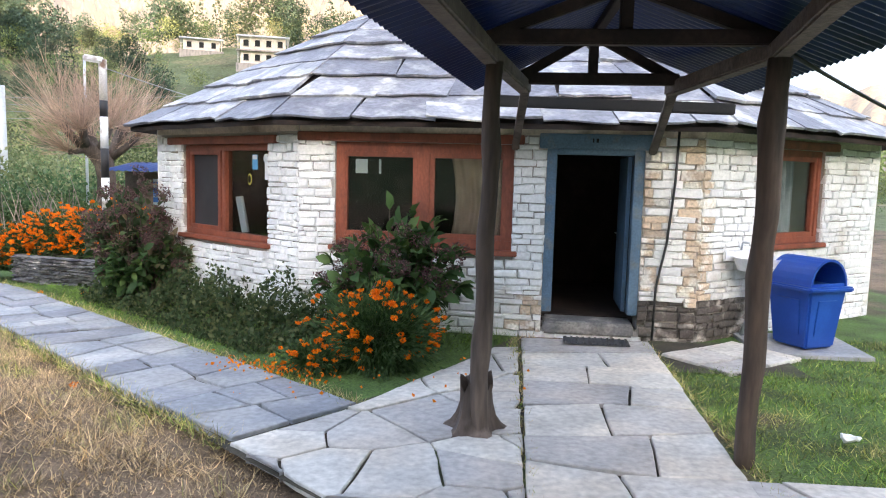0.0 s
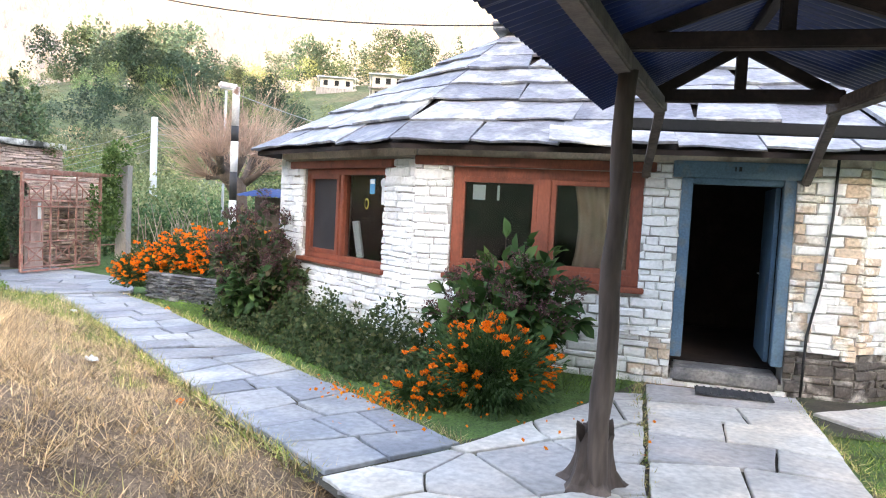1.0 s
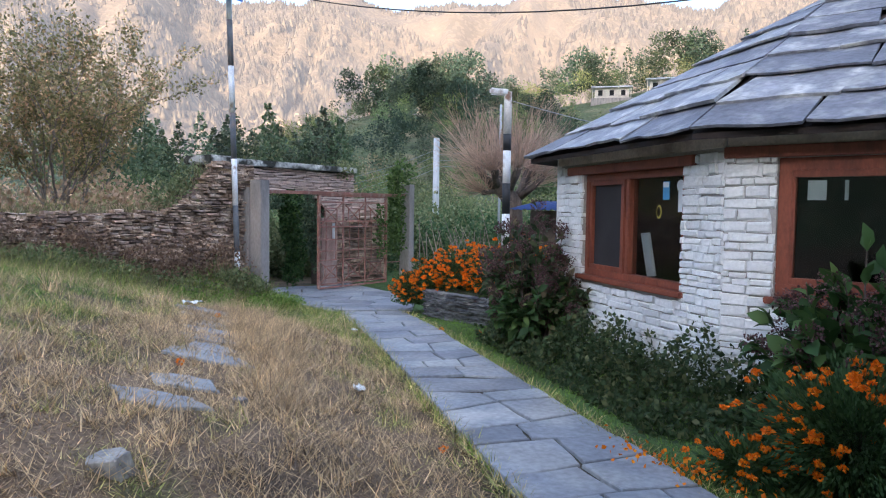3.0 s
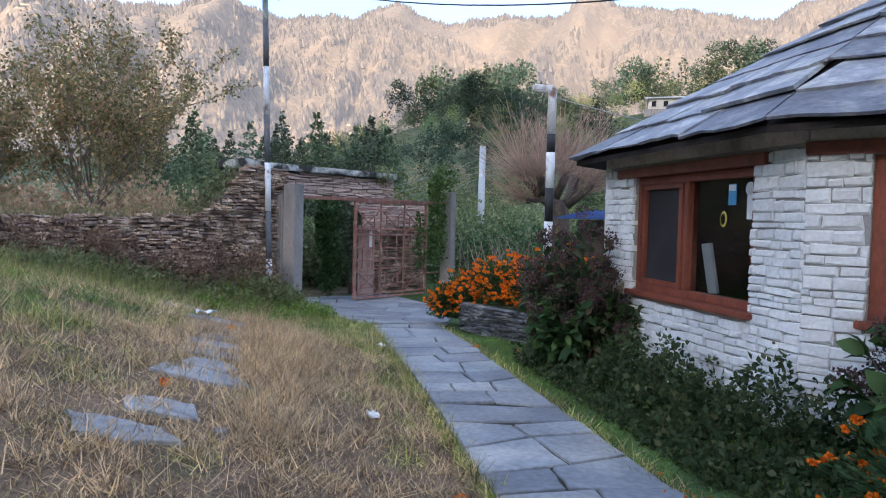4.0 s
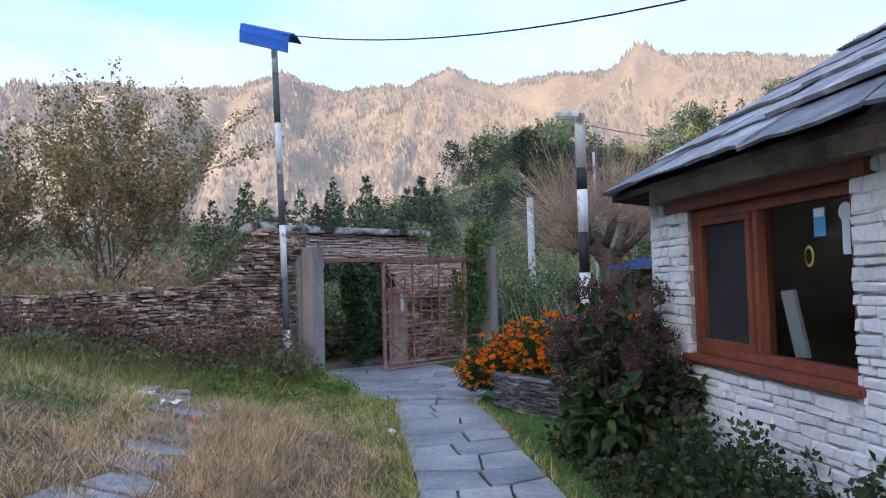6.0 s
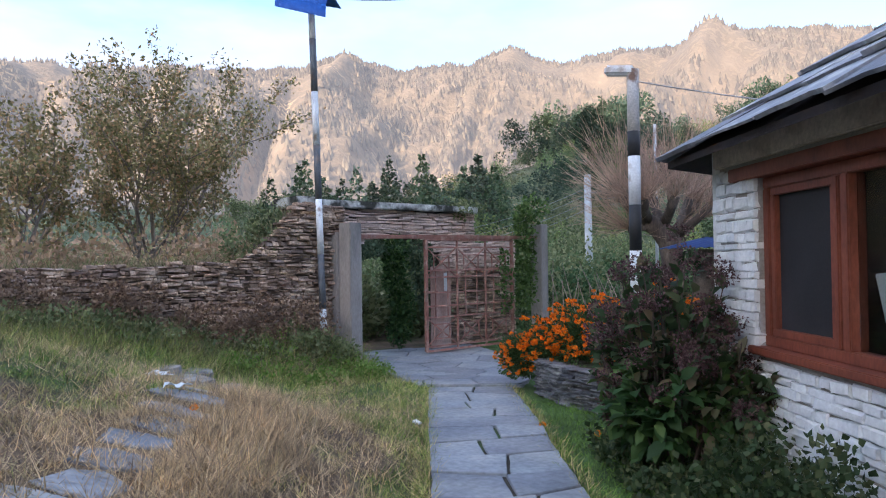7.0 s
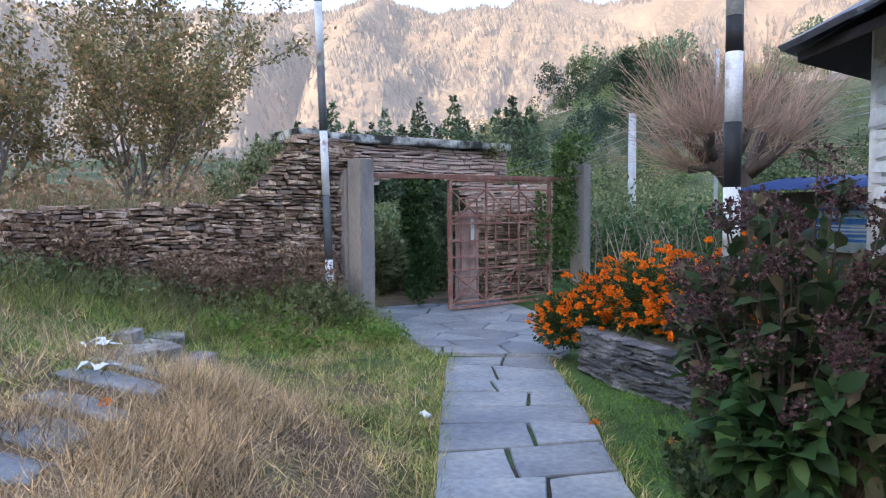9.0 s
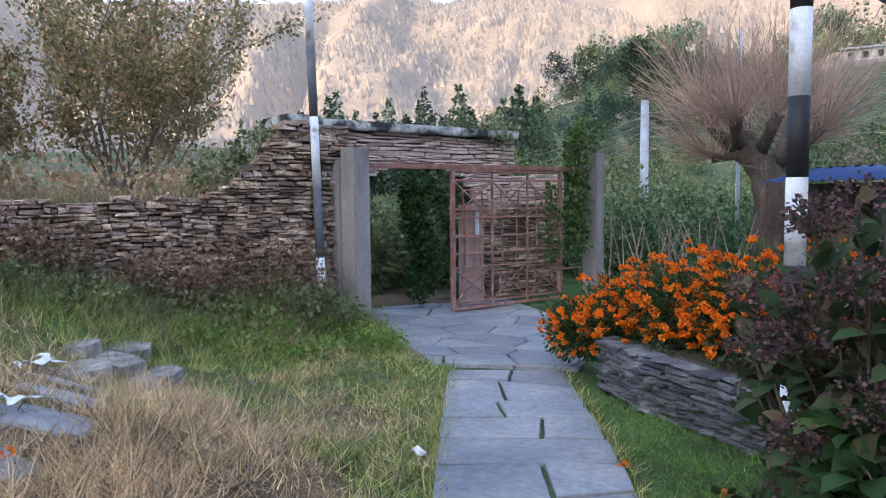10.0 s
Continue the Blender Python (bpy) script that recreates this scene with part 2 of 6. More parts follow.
M_lawn = material("lawn_turf", (0.17, 0.115, 0.07), (0.085, 0.08, 0.035), vivid=(0.065, 0.12, 0.025), var=0.45, scale=1.8, fine=45, rough=1.0, bump=0.8, depth=0.03, mask=(0.55, 0.95), attribute="green")
M_hill = material("hill_scrub", (0.10, 0.12, 0.05), (0.22, 0.17, 0.10), var=0.35, scale=0.12, fine=1.6, rough=1.0, bump=0.8, depth=0.6, mask=(0.54, 0.68), mask_scale=0.05)
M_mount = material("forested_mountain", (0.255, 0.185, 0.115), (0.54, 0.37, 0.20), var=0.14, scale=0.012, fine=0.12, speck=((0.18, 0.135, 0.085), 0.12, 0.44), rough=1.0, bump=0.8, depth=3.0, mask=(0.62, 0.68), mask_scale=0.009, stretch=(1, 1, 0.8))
M_bark = material("tree_bark", (0.10, 0.075, 0.06), (0.17, 0.13, 0.105), var=0.3, scale=5, fine=40, rough=0.95, bump=0.7, mask=(0.5, 0.62), mask_scale=4, stretch=(1, 1, 0.3))
M_twig = material("reddish_bare_twigs", (0.46, 0.31, 0.235), (0.56, 0.42, 0.33), var=0.2, scale=3, fine=30, rough=0.9, bump=0.1, per="island", amount=0.3)
M_drytwig = material("grey_dead_branches", (0.30, 0.24, 0.20), var=0.25, scale=3, fine=30, rough=0.9, bump=0.2, per="island", amount=0.3)
M_grass = material("grass_blades", (0.54, 0.385, 0.225), (0.37, 0.36, 0.11), vivid=(0.115, 0.20, 0.028), var=0.22, scale=1.8, fine=5, rough=0.8, bump=0, per="island", amount=0.72, mask=(0.55, 0.95), attribute="green")
def toned(m):
    """Gives each tree its own shade, from the mesh's tone values."""
    n, k = m.node_tree.nodes, m.node_tree.links
    a = n.new("ShaderNodeAttribute")
    a.attribute_name = "tone"
    for sh in ("Principled BSDF", "Translucent BSDF"):
        socket = n[sh].inputs["Base Color" if sh[0] == "P" else "Color"]
        mul = n.new("ShaderNodeMixRGB")
        mul.blend_type = "MULTIPLY"
        mul.inputs["Fac"].default_value = 1.0
        k.new(socket.links[0].from_socket, mul.inputs["Color1"])
        k.new(a.outputs["Color"], mul.inputs["Color2"])
        k.new(mul.outputs["Color"], socket)
    return m


L_green = leaf_material("green_leaf", (0.09, 0.16, 0.04), (0.18, 0.26, 0.08))
L_hydr = leaf_material("hydrangea_leaf", (0.050, 0.108, 0.032), (0.11, 0.18, 0.05))
L_hydr2 = leaf_material("autumn_hydrangea_leaf", (0.062, 0.105, 0.042), (0.19, 0.14, 0.08))
L_bloom = leaf_material("faded_bloom", (0.125, 0.065, 0.065), (0.25, 0.15, 0.14))
L_feather = leaf_material("marigold_leaf", (0.06, 0.115, 0.04), (0.10, 0.17, 0.06))
L_mari = leaf_material("marigold_petal", (0.93, 0.215, 0.006), (1.0, 0.34, 0.012), amount=0.25)
L_shrub = leaf_material("scrub_leaf", (0.19, 0.23, 0.10), (0.32, 0.33, 0.17))
L_conifer = leaf_material("conifer_needle", (0.125, 0.19, 0.11), (0.21, 0.265, 0.15))
L_broad = leaf_material("broadleaf", (0.16, 0.235, 0.095), (0.27, 0.33, 0.14))
L_brown = leaf_material("turning_leaf", (0.68, 0.46, 0.30), (0.36, 0.37, 0.16), amount=0.3)
L_weed = leaf_material("brown_weed_leaf", (0.26, 0.165, 0.115), (0.40, 0.27, 0.17), amount=0.4)
L_ground = leaf_material("low_creeper_leaf", (0.050, 0.085, 0.030), (0.13, 0.14, 0.06))
L_wood_a = leaf_material("wood_leaf_dark", (0.14, 0.20, 0.095), (0.20, 0.26, 0.12))
L_wood_b = leaf_material("wood_leaf_bright", (0.26, 0.33, 0.12), (0.38, 0.42, 0.18))
L_wood_c = leaf_material("wood_leaf_olive", (0.29, 0.25, 0.16), (0.40, 0.34, 0.22))
L_wood_b2 = leaf_material("fresh_weed_leaf", (0.17, 0.28, 0.05), (0.28, 0.36, 0.10), amount=0.3)
L_deep = leaf_material("deep_green_leaf", (0.085, 0.16, 0.065), (0.16, 0.24, 0.10), amount=0.4)
L_wood_d = leaf_material("hill_pine_needle", (0.075, 0.115, 0.075), (0.13, 0.17, 0.10), amount=0.3)
L_wood_e = leaf_material("near_pine_needle", (0.125, 0.18, 0.105), (0.22, 0.24, 0.13), amount=0.3)
L_wood_f = leaf_material("wood_leaf_green", (0.16, 0.235, 0.095), (0.25, 0.31, 0.13), amount=0.3)
L_wood_g = leaf_material("wood_leaf_pale", (0.20, 0.24, 0.11), (0.30, 0.31, 0.16), amount=0.3)
for wood_mat in (L_wood_a, L_wood_b, L_wood_c, L_wood_d, L_wood_e, L_wood_f, L_wood_g):
    toned(wood_mat)
L_tree = leaf_material("tree_leaf_browning", (0.40, 0.36, 0.16), (0.78, 0.48, 0.28), amount=0.5)
L_tall = leaf_material("tall_dry_stem", (0.36, 0.29, 0.17), (0.16, 0.22, 0.07))
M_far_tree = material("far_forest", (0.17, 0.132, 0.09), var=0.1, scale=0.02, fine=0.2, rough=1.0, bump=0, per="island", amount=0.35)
# haze imitated by a faint even glow of the far ridge and forest
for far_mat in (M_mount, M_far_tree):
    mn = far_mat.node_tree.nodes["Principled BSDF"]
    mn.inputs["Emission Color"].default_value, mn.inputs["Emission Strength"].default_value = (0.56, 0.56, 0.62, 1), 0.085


# ---- mesh helpers ----

def mesh_of(name, verts, faces, mats, smooth=False, index=None):
    """A mesh from vertices and faces; faces may be an array of one size, or a list."""
    me = bpy.data.meshes.new(name)
    if isinstance(faces, np.ndarray):
        verts = np.asarray(verts, dtype=np.float32)
        n, s = faces.shape
        me.vertices.add(len(verts))
        me.vertices.foreach_set("co", verts.ravel())
        me.loops.add(n * s)
        me.loops.foreach_set("vertex_index", faces.astype(np.int32).ravel())
        me.polygons.add(n)
        me.polygons.foreach_set("loop_start", np.arange(0, n * s, s, dtype=np.int32))
        me.polygons.foreach_set("loop_total", np.full(n, s, dtype=np.int32))
        me.update(calc_edges=True)
    else:
        me.from_pydata([tuple(v) for v in verts], [], faces)
    for m in (mats if isinstance(mats, (list, tuple)) else [mats]):
        me.materials.append(m)
    if index is not None:
        me.polygons.foreach_set("material_index", np.asarray(index, dtype=np.int32))
    if smooth:
        me.polygons.foreach_set("use_smooth", np.ones(len(me.polygons), dtype=bool))
    me.update()
    return me


def adopt(ob, parent):
    """Makes ob a part of parent; a thing whose parts are built in place has its empty at its base."""
    ob.parent = parent
    if parent is not None and parent.name in PLACED:
        ob.matrix_parent_inverse = parent.matrix_basis.inverted()


PLACED = set()


def part(name, bm, mat, parent=None, label="", smooth=False, bevel=0.0):
    """Links a bmesh, or a mesh, as one object, under a thing or a part."""
    if isinstance(bm, bmesh.types.BMesh):
        if bevel:
            bmesh.ops.bevel(bm, geom=bm.edges[:], offset=bevel, segments=2, affect="EDGES", clamp_overlap=True)
        bmesh.ops.recalc_face_normals(bm, faces=bm.faces[:])
        me = bpy.data.meshes.new(name)
        bm.to_mesh(me)
        bm.free()
        me.materials.append(mat)
        if smooth:
            me.polygons.foreach_set("use_smooth", np.ones(len(me.polygons), dtype=bool))
    else:
        me = bm
    ob = new(name, me)
    adopt(ob, parent)
    if label:
        tagged(ob, label)
    return ob


def thing(name, at, label, category, group="", kind="", local=False):
    ob = new(name)
    ob.empty_display_size = 0.1
    ob.matrix_basis = Matrix.Translation(at)
    if not local:
        PLACED.add(ob.name)
    return tagged(ob, label, category, group, kind)


def box_bm(size, m=None, bm=None):
    """A box of that size, its middle at the pose m."""
    bm = bm or bmesh.new()
    mat = (m or Matrix()) @ Matrix.Diagonal((*size, 1))
    bmesh.ops.create_cube(bm, size=1.0, matrix=mat)
    return bm


def span_box(a, b, w, h, up=(0, 0, 1)):
    """A squared timber from a to b."""
    a, b = Vector(a), Vector(b)
    d = b - a
    x = d.normalized()
    y = Vector(up).cross(x).normalized()
    z = x.cross(y)
    m = Matrix((x, y, z)).transposed().to_4x4()
    m.translation = (a + b) / 2
    return box_bm((d.length, w, h), m)


def tube(points, radii, sides=10, rough=0.0, cap=True):
    """A round rod along points, with a radius at each; rough shakes its skin."""
    pts = [Vector(p) for p in points]
    rs = radii if isinstance(radii, (list, tuple)) else [radii] * len(pts)
    verts, faces = [], []
    ref = Vector((0.31, 0.17, 0.93))
    for i, p in enumerate(pts):
        d = (pts[min(i + 1, len(pts) - 1)] - pts[max(i - 1, 0)]).normalized()
        if abs(d.dot(ref)) > 0.97:
            ref = Vector((1, 0, 0))
        x = d.cross(ref).normalized()
        y = d.cross(x)
        for s in range(sides):
            a = 2 * math.pi * s / sides
            r = rs[i] * (1 + (random.uniform(-rough, rough) if rough else 0))
            verts.append(p + (x * math.cos(a) + y * math.sin(a)) * r)
    for i in range(len(pts) - 1):
        for s in range(sides):
            t = (s + 1) % sides
            faces.append((i * sides + s, i * sides + t, (i + 1) * sides + t, (i + 1) * sides + s))
    if cap:
        faces.append(tuple(range(sides))[::-1])
        faces.append(tuple((len(pts) - 1) * sides + s for s in range(sides)))
    return verts, faces


def rod(name, points, radii, mat, parent=None, label="", sides=10, rough=0.0):
    v, f = tube(points, radii, sides, rough)
    return part(name, mesh_of(name, v, f, mat, smooth=True), None, parent, label)


def join(lists):
    verts, faces = [], []
    for v, f in lists:
        o = len(verts)
        verts.extend(v)
        faces.extend([tuple(i + o for i in q) for q in f])
    return verts, faces


def stone_mesh(name, seed, mat, chamfer=0.12, shake=0.06, face=0.12):
    """A unit stone, x and z across its face, y out of the wall towards -y, with broken edges and no back."""
    r = random.Random(seed)
    j = lambda s: r.uniform(-s, s)
    v = []
    for x, z in ((-.5, -.5), (.5, -.5), (.5, .5), (-.5, .5)):
        v.append((x, 0.5, z))
    for x, z in ((-.5, -.5), (.5, -.5), (.5, .5), (-.5, .5)):
        v.append((x + j(shake * .4), -0.30 + j(.1), z + j(shake)))
    c = chamfer
    for x, z in ((-.5 + c * .5, -.5 + c), (.5 - c * .5, -.5 + c), (.5 - c * .5, .5 - c), (-.5 + c * .5, .5 - c)):
        v.append((x + j(shake * .5), -0.5 + j(face), z + j(shake)))
    f = []
    for a, b in ((0, 4), (4, 8)):
        for i in range(4):
            k = (i + 1) % 4
            f.append((a + i, a + k, b + k, b + i))
    f.append((8, 9, 10, 11))
    return mesh_of(name, v, f, mat)


class Face:
    """A wall face from P to Q (plan points), seen from outside: u along it, z up."""
    def __init__(self, P, Q):
        self.P, d = Vector((*P, 0)), Vector((*Q, 0)) - Vector((*P, 0))
        self.L, self.u = d.length, d.normalized()
        self.n = Vector((self.u.y, -self.u.x, 0))

    def at(self, u, z, out=0.0):
        return self.P + self.u * u + self.n * out + Vector((0, 0, z))

    def place(self, u, z, out=0.0):
        m = Matrix((self.u, -self.n, Vector((0, 0, 1)))).transposed().to_4x4()
        m.translation = self.at(u, z, out)
        return m

    def box(self, u0, u1, z0, z1, o0, o1, bm=None):
        return box_bm((u1 - u0, o1 - o0, z1 - z0), self.place((u0 + u1) / 2, (z0 + z1) / 2, (o0 + o1) / 2), bm)


def lay_stones(face, u0, u1, z0, z1, holes, width, height, proud, gap, pick, name, parent, limit, rest_mat, top=None, seed=1, near=None, thick=0.10, wobble=0.0):
    """Courses of stones on a wall face round its holes. pick(u, z) gives the meshes to choose from. The first `limit` of them, in the
    stretch `near`, are parts; the rest is one mesh."""
    r = random.Random(seed)
    made, spare = 0, []
    z = z0
    while z < z1 - 0.02:
        h = min(r.uniform(*height), z1 - z)
        u = u0 - r.uniform(0, width[0])
        while u < u1:
            w = r.uniform(*width)
            a, b = max(u, u0), min(u + w, u1)
            u += w
            zc = z + h / 2
            pieces = [(a, b)]
            for ha, hb, za, zb in holes:
                if z + h * .5 > za and z + h * .5 < zb:
                    nxt = []
                    for p, q in pieces:
                        if q <= ha or p >= hb:
                            nxt.append((p, q))
                        else:
                            if p < ha:
                                nxt.append((p, ha))
                            if q > hb:
                                nxt.append((hb, q))
                    pieces = nxt
            for p, q in pieces:
                if q - p < 0.035 or (top and zc > top((p + q) / 2)):
                    continue
                o = r.uniform(*proud)
                dz = r.uniform(-.006, .006) + wobble * noise.noise(Vector((p * 0.9, zc * 1.3, seed)))
                tip = 1.5 + wobble * 40
                m = face.place((p + q) / 2, zc + dz, o - thick / 2) @ pose(0, 0, 0, 0, r.uniform(-tip, tip), r.uniform(-1.2, 1.2)) @ Matrix.Diagonal((q - p - gap, thick, h - gap * .8, 1))
                me = r.choice(pick((p + q) / 2, zc))
                if made < limit and (near is None or near(p, zc)):
                    ob = new(name, me)
                    ob.matrix_basis = m
                    adopt(ob, parent)
                    made += 1
                else:
                    spare.append((m, me))
        z += h
    if spare:
        groups = {}
        for m, me in spare:
            groups.setdefault(rest_mat(me), []).append((m, me))
        for mat, items in groups.items():
            verts, faces = [], []
            for m, me in items:
                o = len(verts)
                verts.extend([m @ v.co for v in me.vertices])
                faces.extend([tuple(i + o for i in p.vertices) for p in me.polygons])
            ob = part("masonry", mesh_of("masonry", verts, faces, mat), None, parent)
            tagged(ob, kind="stuff")


# ---- the lie of the land ----
C0 = Vector((-3.0, 8.0))


def smooth(a, b, x):
    t = min(max((x - a) / (b - a), 0), 1)
    return t * t * (3 - 2 * t)


def along(x, y):
    """Where a point lies by the path: metres along it from the door end, and metres to its lawn side (negative: the house side)."""
    dx, dy = x - 0.1, y - 5.35
    return -dx * 0.778 + dy * 0.628, -dx * 0.628 - dy * 0.778


def ground_z(x, y):
    s, d = along(x, y)
    z = -0.018 * min(max(s, 0), 7.5) - 0.045 * min(max(s - 7.5, 0), 4.5)
    rise = smooth(0.2, 2.6, s) * (0.22 * max(0, d - 0.25 - 1.5 * smooth(7.3, 9.3, s) * (1 - 0.55 * smooth(2.3, 4.2, d))) - 0.10 * smooth(3.5, 8, d) * (d - 3.5)) if d > 0 else 0
    z += min(rise, 1.1)
    z -= 0.075 * smooth(-0.05, 0.06, d) * (1 - smooth(0.5, 1.4, d)) * (1 - smooth(5.5, 7.5, s))
    z += 0.36 * smooth(-9.9, -10.7, x) * smooth(12.45, 11.7, y) * smooth(10.0, 11.3, y)
    if d < -1.35:
        z += 0.10 * smooth(-1.4, -2.6, d) * smooth(0.4, -0.6, x) * (1 - smooth(6, 9, s))
    return z


def hill_tan(az):
    """How steep the wooded hill rises, by the bearing (degrees left of +y)."""
    return 0.045 + 0.125 * smooth(58, 41, az) * smooth(-12, 20, az) + 0.03 * math.sin(az * 0.09 + 1.2)


def mount_tan(az):
    t = 0.279 + 0.0022 * math.sin(az * 0.9) + 0.0014 * math.sin(az * 2.3 + 1) + 0.0010 * math.sin(az * 5.1)
    for mid, wide, high in ((44.6, 2.1, 0.022), (57.9, 2.4, 0.013), (35, 3.5, 0.008), (27, 5, 0.013), (16.2, 1.5, -0.014), (52.5, 2.5, -0.006), (12.5, 2.0, 0.006)):
        t += high * math.exp(-((az - mid) / wide) ** 2)
    t += -0.014 * smooth(59, 66, az) - 0.016 * smooth(70, 77, az) - 0.16 * smooth(6, -22, az)
    return t


def far_z(r, az):
    """Height of the land r metres away: the wooded hill, the valley behind it, the great ridge, and an unseen ridge
    added at our back to block the low sun.
    """
    a = (az + 180) % 360 - 180
    view = smooth(-75, -45, a) * (1 - smooth(108, 125, a))
    p = Vector((-math.sin(radians(a)) * r, math.cos(radians(a)) * r, 0))
    up = smooth(22, 175, r) * (1 - smooth(190, 420, r) * 0.9)
    h = hill_tan(a) * min(r, 190) * up * view
    h += 1.5 * noise.noise(p * 0.03) * smooth(25, 80, r)
    t = smooth(330, 1500, r)
    if t > 0:
        rg = noise.ridged_multi_fractal(p * 0.0021, 1.05, 2.1, 4, 1.0, 2.0)
        env = t * (1 - 0.5 * smooth(1650, 2600, r))
        top = (mount_tan(a) - 0.006) * 1405
        gully = abs(noise.noise(Vector((a * 0.13 + r * 0.0016, r * 0.0009, 5.0)))) + 0.4 * abs(noise.noise(Vector((a * 0.34 + r * 0.0034, r * 0.002, 9.0))))
        h += view * ((gully - 0.25) * 120 * smooth(430, 750, r) * (1 - smooth(880, 1330, r)))
        h += view * (top * env + (rg - 1.0) * 60 * smooth(400, 900, r) * (1 - 0.98 * smooth(850, 1380, r)) + 6 * noise.noise(p * 0.012) * t * (1 - 0.6 * smooth(1300, 1480, r)) + 1.8 * noise.noise(p * 0.13) * t)
    back = (1 - view)
    if back > 0:
        h += back * (smooth(60, 420, r) * 155 + 20 * noise.noise(p * 0.006) * smooth(60, 200, r))
    return h


radii = [0.0]
while radii[-1] < 2600:
    r = radii[-1]
    radii.append(r + (0.22 if r < 12 else 0.5 if r < 26 else r * 0.035 if r < 600 else r * 0.018))
azs = []
a = -180.0
while a < 180:
    azs.append(a)
    a += 0.45 if -50 < a < 112 else 3.0
gv, gf, gi, gg = [], [], [], []


def green_at(x, y):
    """0 dry grass, 1 green."""
    s, d = along(x, y)
    g = 0.26 + 0.70 * noise.noise(Vector((x * 0.6, y * 0.6, 3.1))) + 0.75 * noise.noise(Vector((x * 2.1, y * 2.1, 9.0)))
    g += 1.0 * smooth(1.9, 2.5, x) * (1 - smooth(10, 14, y))
    g += 0.60 * smooth(3.2, 1.2, math.hypot((x + 9.6) * 0.8, y - 11.2)) + 0.30 * smooth(5.0, 8.0, s) * smooth(1.6, 0.4, d)
    g += 0.58 * smooth(1.8, 4.0, d) * smooth(3.5, 5.5, s) - 0.25 * smooth(5.5, 3.5, s) * smooth(0.3, 1.0, d)
    if d < -0.85 and x < 1:
        g = 1.40 + 0.30 * noise.noise(Vector((x * 1.5, y * 1.5, 2.0)))
    return min(max(g, 0), 1.0 if x > 1.5 else 1.6 if d < -0.85 else 0.85 if d > 0 else 0.95)


for r in radii:
    for a in azs:
        x, y = C0.x - math.sin(radians(a)) * r, C0.y + math.cos(radians(a)) * r
        z = ground_z(x, y) * (1 - smooth(16, 26, r)) + (far_z(r, a) + 0.2 if r > 16 else 0) * smooth(16, 26, r)
        gv.append((x, y, z))
        gg.append(green_at(x, y) if r < 26 else 0.5)
nA = len(azs)
gf = np.array([(i * nA + j, (i + 1) * nA + j, (i + 1) * nA + (j + 1) % nA, i * nA + (j + 1) % nA) for i in range(len(radii) - 1) for j in range(nA)])
gi = [0 if radii[i] < 24 else 1 if radii[i] < 330 else 2 for i in range(len(radii) - 1) for j in range(nA)]
far = np.array(gi) == 2
nv = np.array(gv)
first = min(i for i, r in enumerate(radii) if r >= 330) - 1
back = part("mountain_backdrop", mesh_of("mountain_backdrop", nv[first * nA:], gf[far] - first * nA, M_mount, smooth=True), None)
tagged(back, "forested mountain ridge with pale cliffs in evening sun, haze as faint glow", "mountain", kind="structure")
gf, gi = gf[~far], [k for k in gi if k != 2]
gv, gg = gv[:(first + 2) * nA], gg[:(first + 2) * nA]
gme = mesh_of("ground", gv, gf, [M_lawn, M_hill], smooth=True, index=gi)
att = gme.attributes.new("green", "FLOAT", "POINT")
att.data.foreach_set("value", np.array(gg, dtype=np.float32))
ground = tagged(new("ground", gme), "sloping lawn of dry and green grass running to wooded hills and mountains", "ground", kind="structure")


# ---- the house ----
A, B, C, E = (-3.78, 11.11), (-1.37, 9.33), (2.75, 9.08), (5.39, 11.08)
BACK = [(5.35, 14.4), (2.75, 16.3), (-1.4, 16.5), (-3.85, 14.5)]
RING = [A, B, C, E] + BACK
house = thing("stone_house", (0.75, 12.7, 0), "low whitewashed stone house with a many-sided slate roof", "house")

white_bricks = [stone_mesh("brick", s, M_white_o, 0.13, 0.13, 0.045) for s in range(12)]
worn_bricks = [stone_mesh("brick", 20 + s, M_worn, shake=0.1) for s in range(5)]
damp_bricks = [stone_mesh("brick", 40 + s, M_damp, shake=0.1) for s in range(5)]
REST = {M_white_o.name: M_white}
EAVE = 2.27


def wall_with_holes(face, holes, name):
    """A thick wall with real openings: the blocks between, under and over them."""
    us = sorted({0.0, face.L, *[h[0] for h in holes], *[h[1] for h in holes]})
    bm = bmesh.new()
    for a, b in zip(us, us[1:]):
        inside = [h for h in holes if h[0] <= a + 1e-6 and h[1] >= b - 1e-6]
        lo = -0.4
        for h in sorted(inside, key=lambda h: h[2]):
            if h[2] > lo:
                face.box(a, b, lo, h[2], -0.42, -0.02, bm)
            lo = h[3]
        face.box(a, b, lo, EAVE, -0.42, -0.02, bm)
    return part(name, bm, M_mortar, house)


f1, f2, f3 = Face(A, B), Face(B, C), Face(C, E)
H1 = [(0.62, 2.45, 0.74, 1.98)]
H2 = [(0.40, 2.27, 0.80, 1.93), (2.60, 3.56, 0.08, 1.93)]
H3 = [(1.06, 2.14, 0.90, 1.98)]
for f, h in ((f1, H1), (f2, H2), (f3, H3)):
    wall_with_holes(f, h, "wall")
for P, Q in zip([E] + BACK, BACK + [A]):
    f = Face(P, Q)
    part("wall", f.box(-0.02, f.L + 0.02, -0.4, EAVE, -0.42, 0.0), M_white, house)


def timber(face, u0, u1, z0, z1, o0, o1, name, mat, parent, label="", bevel=0.008):
    return part(name, face.box(u0, u1, z0, z1, o0, o1), mat, parent, label, bevel=bevel)


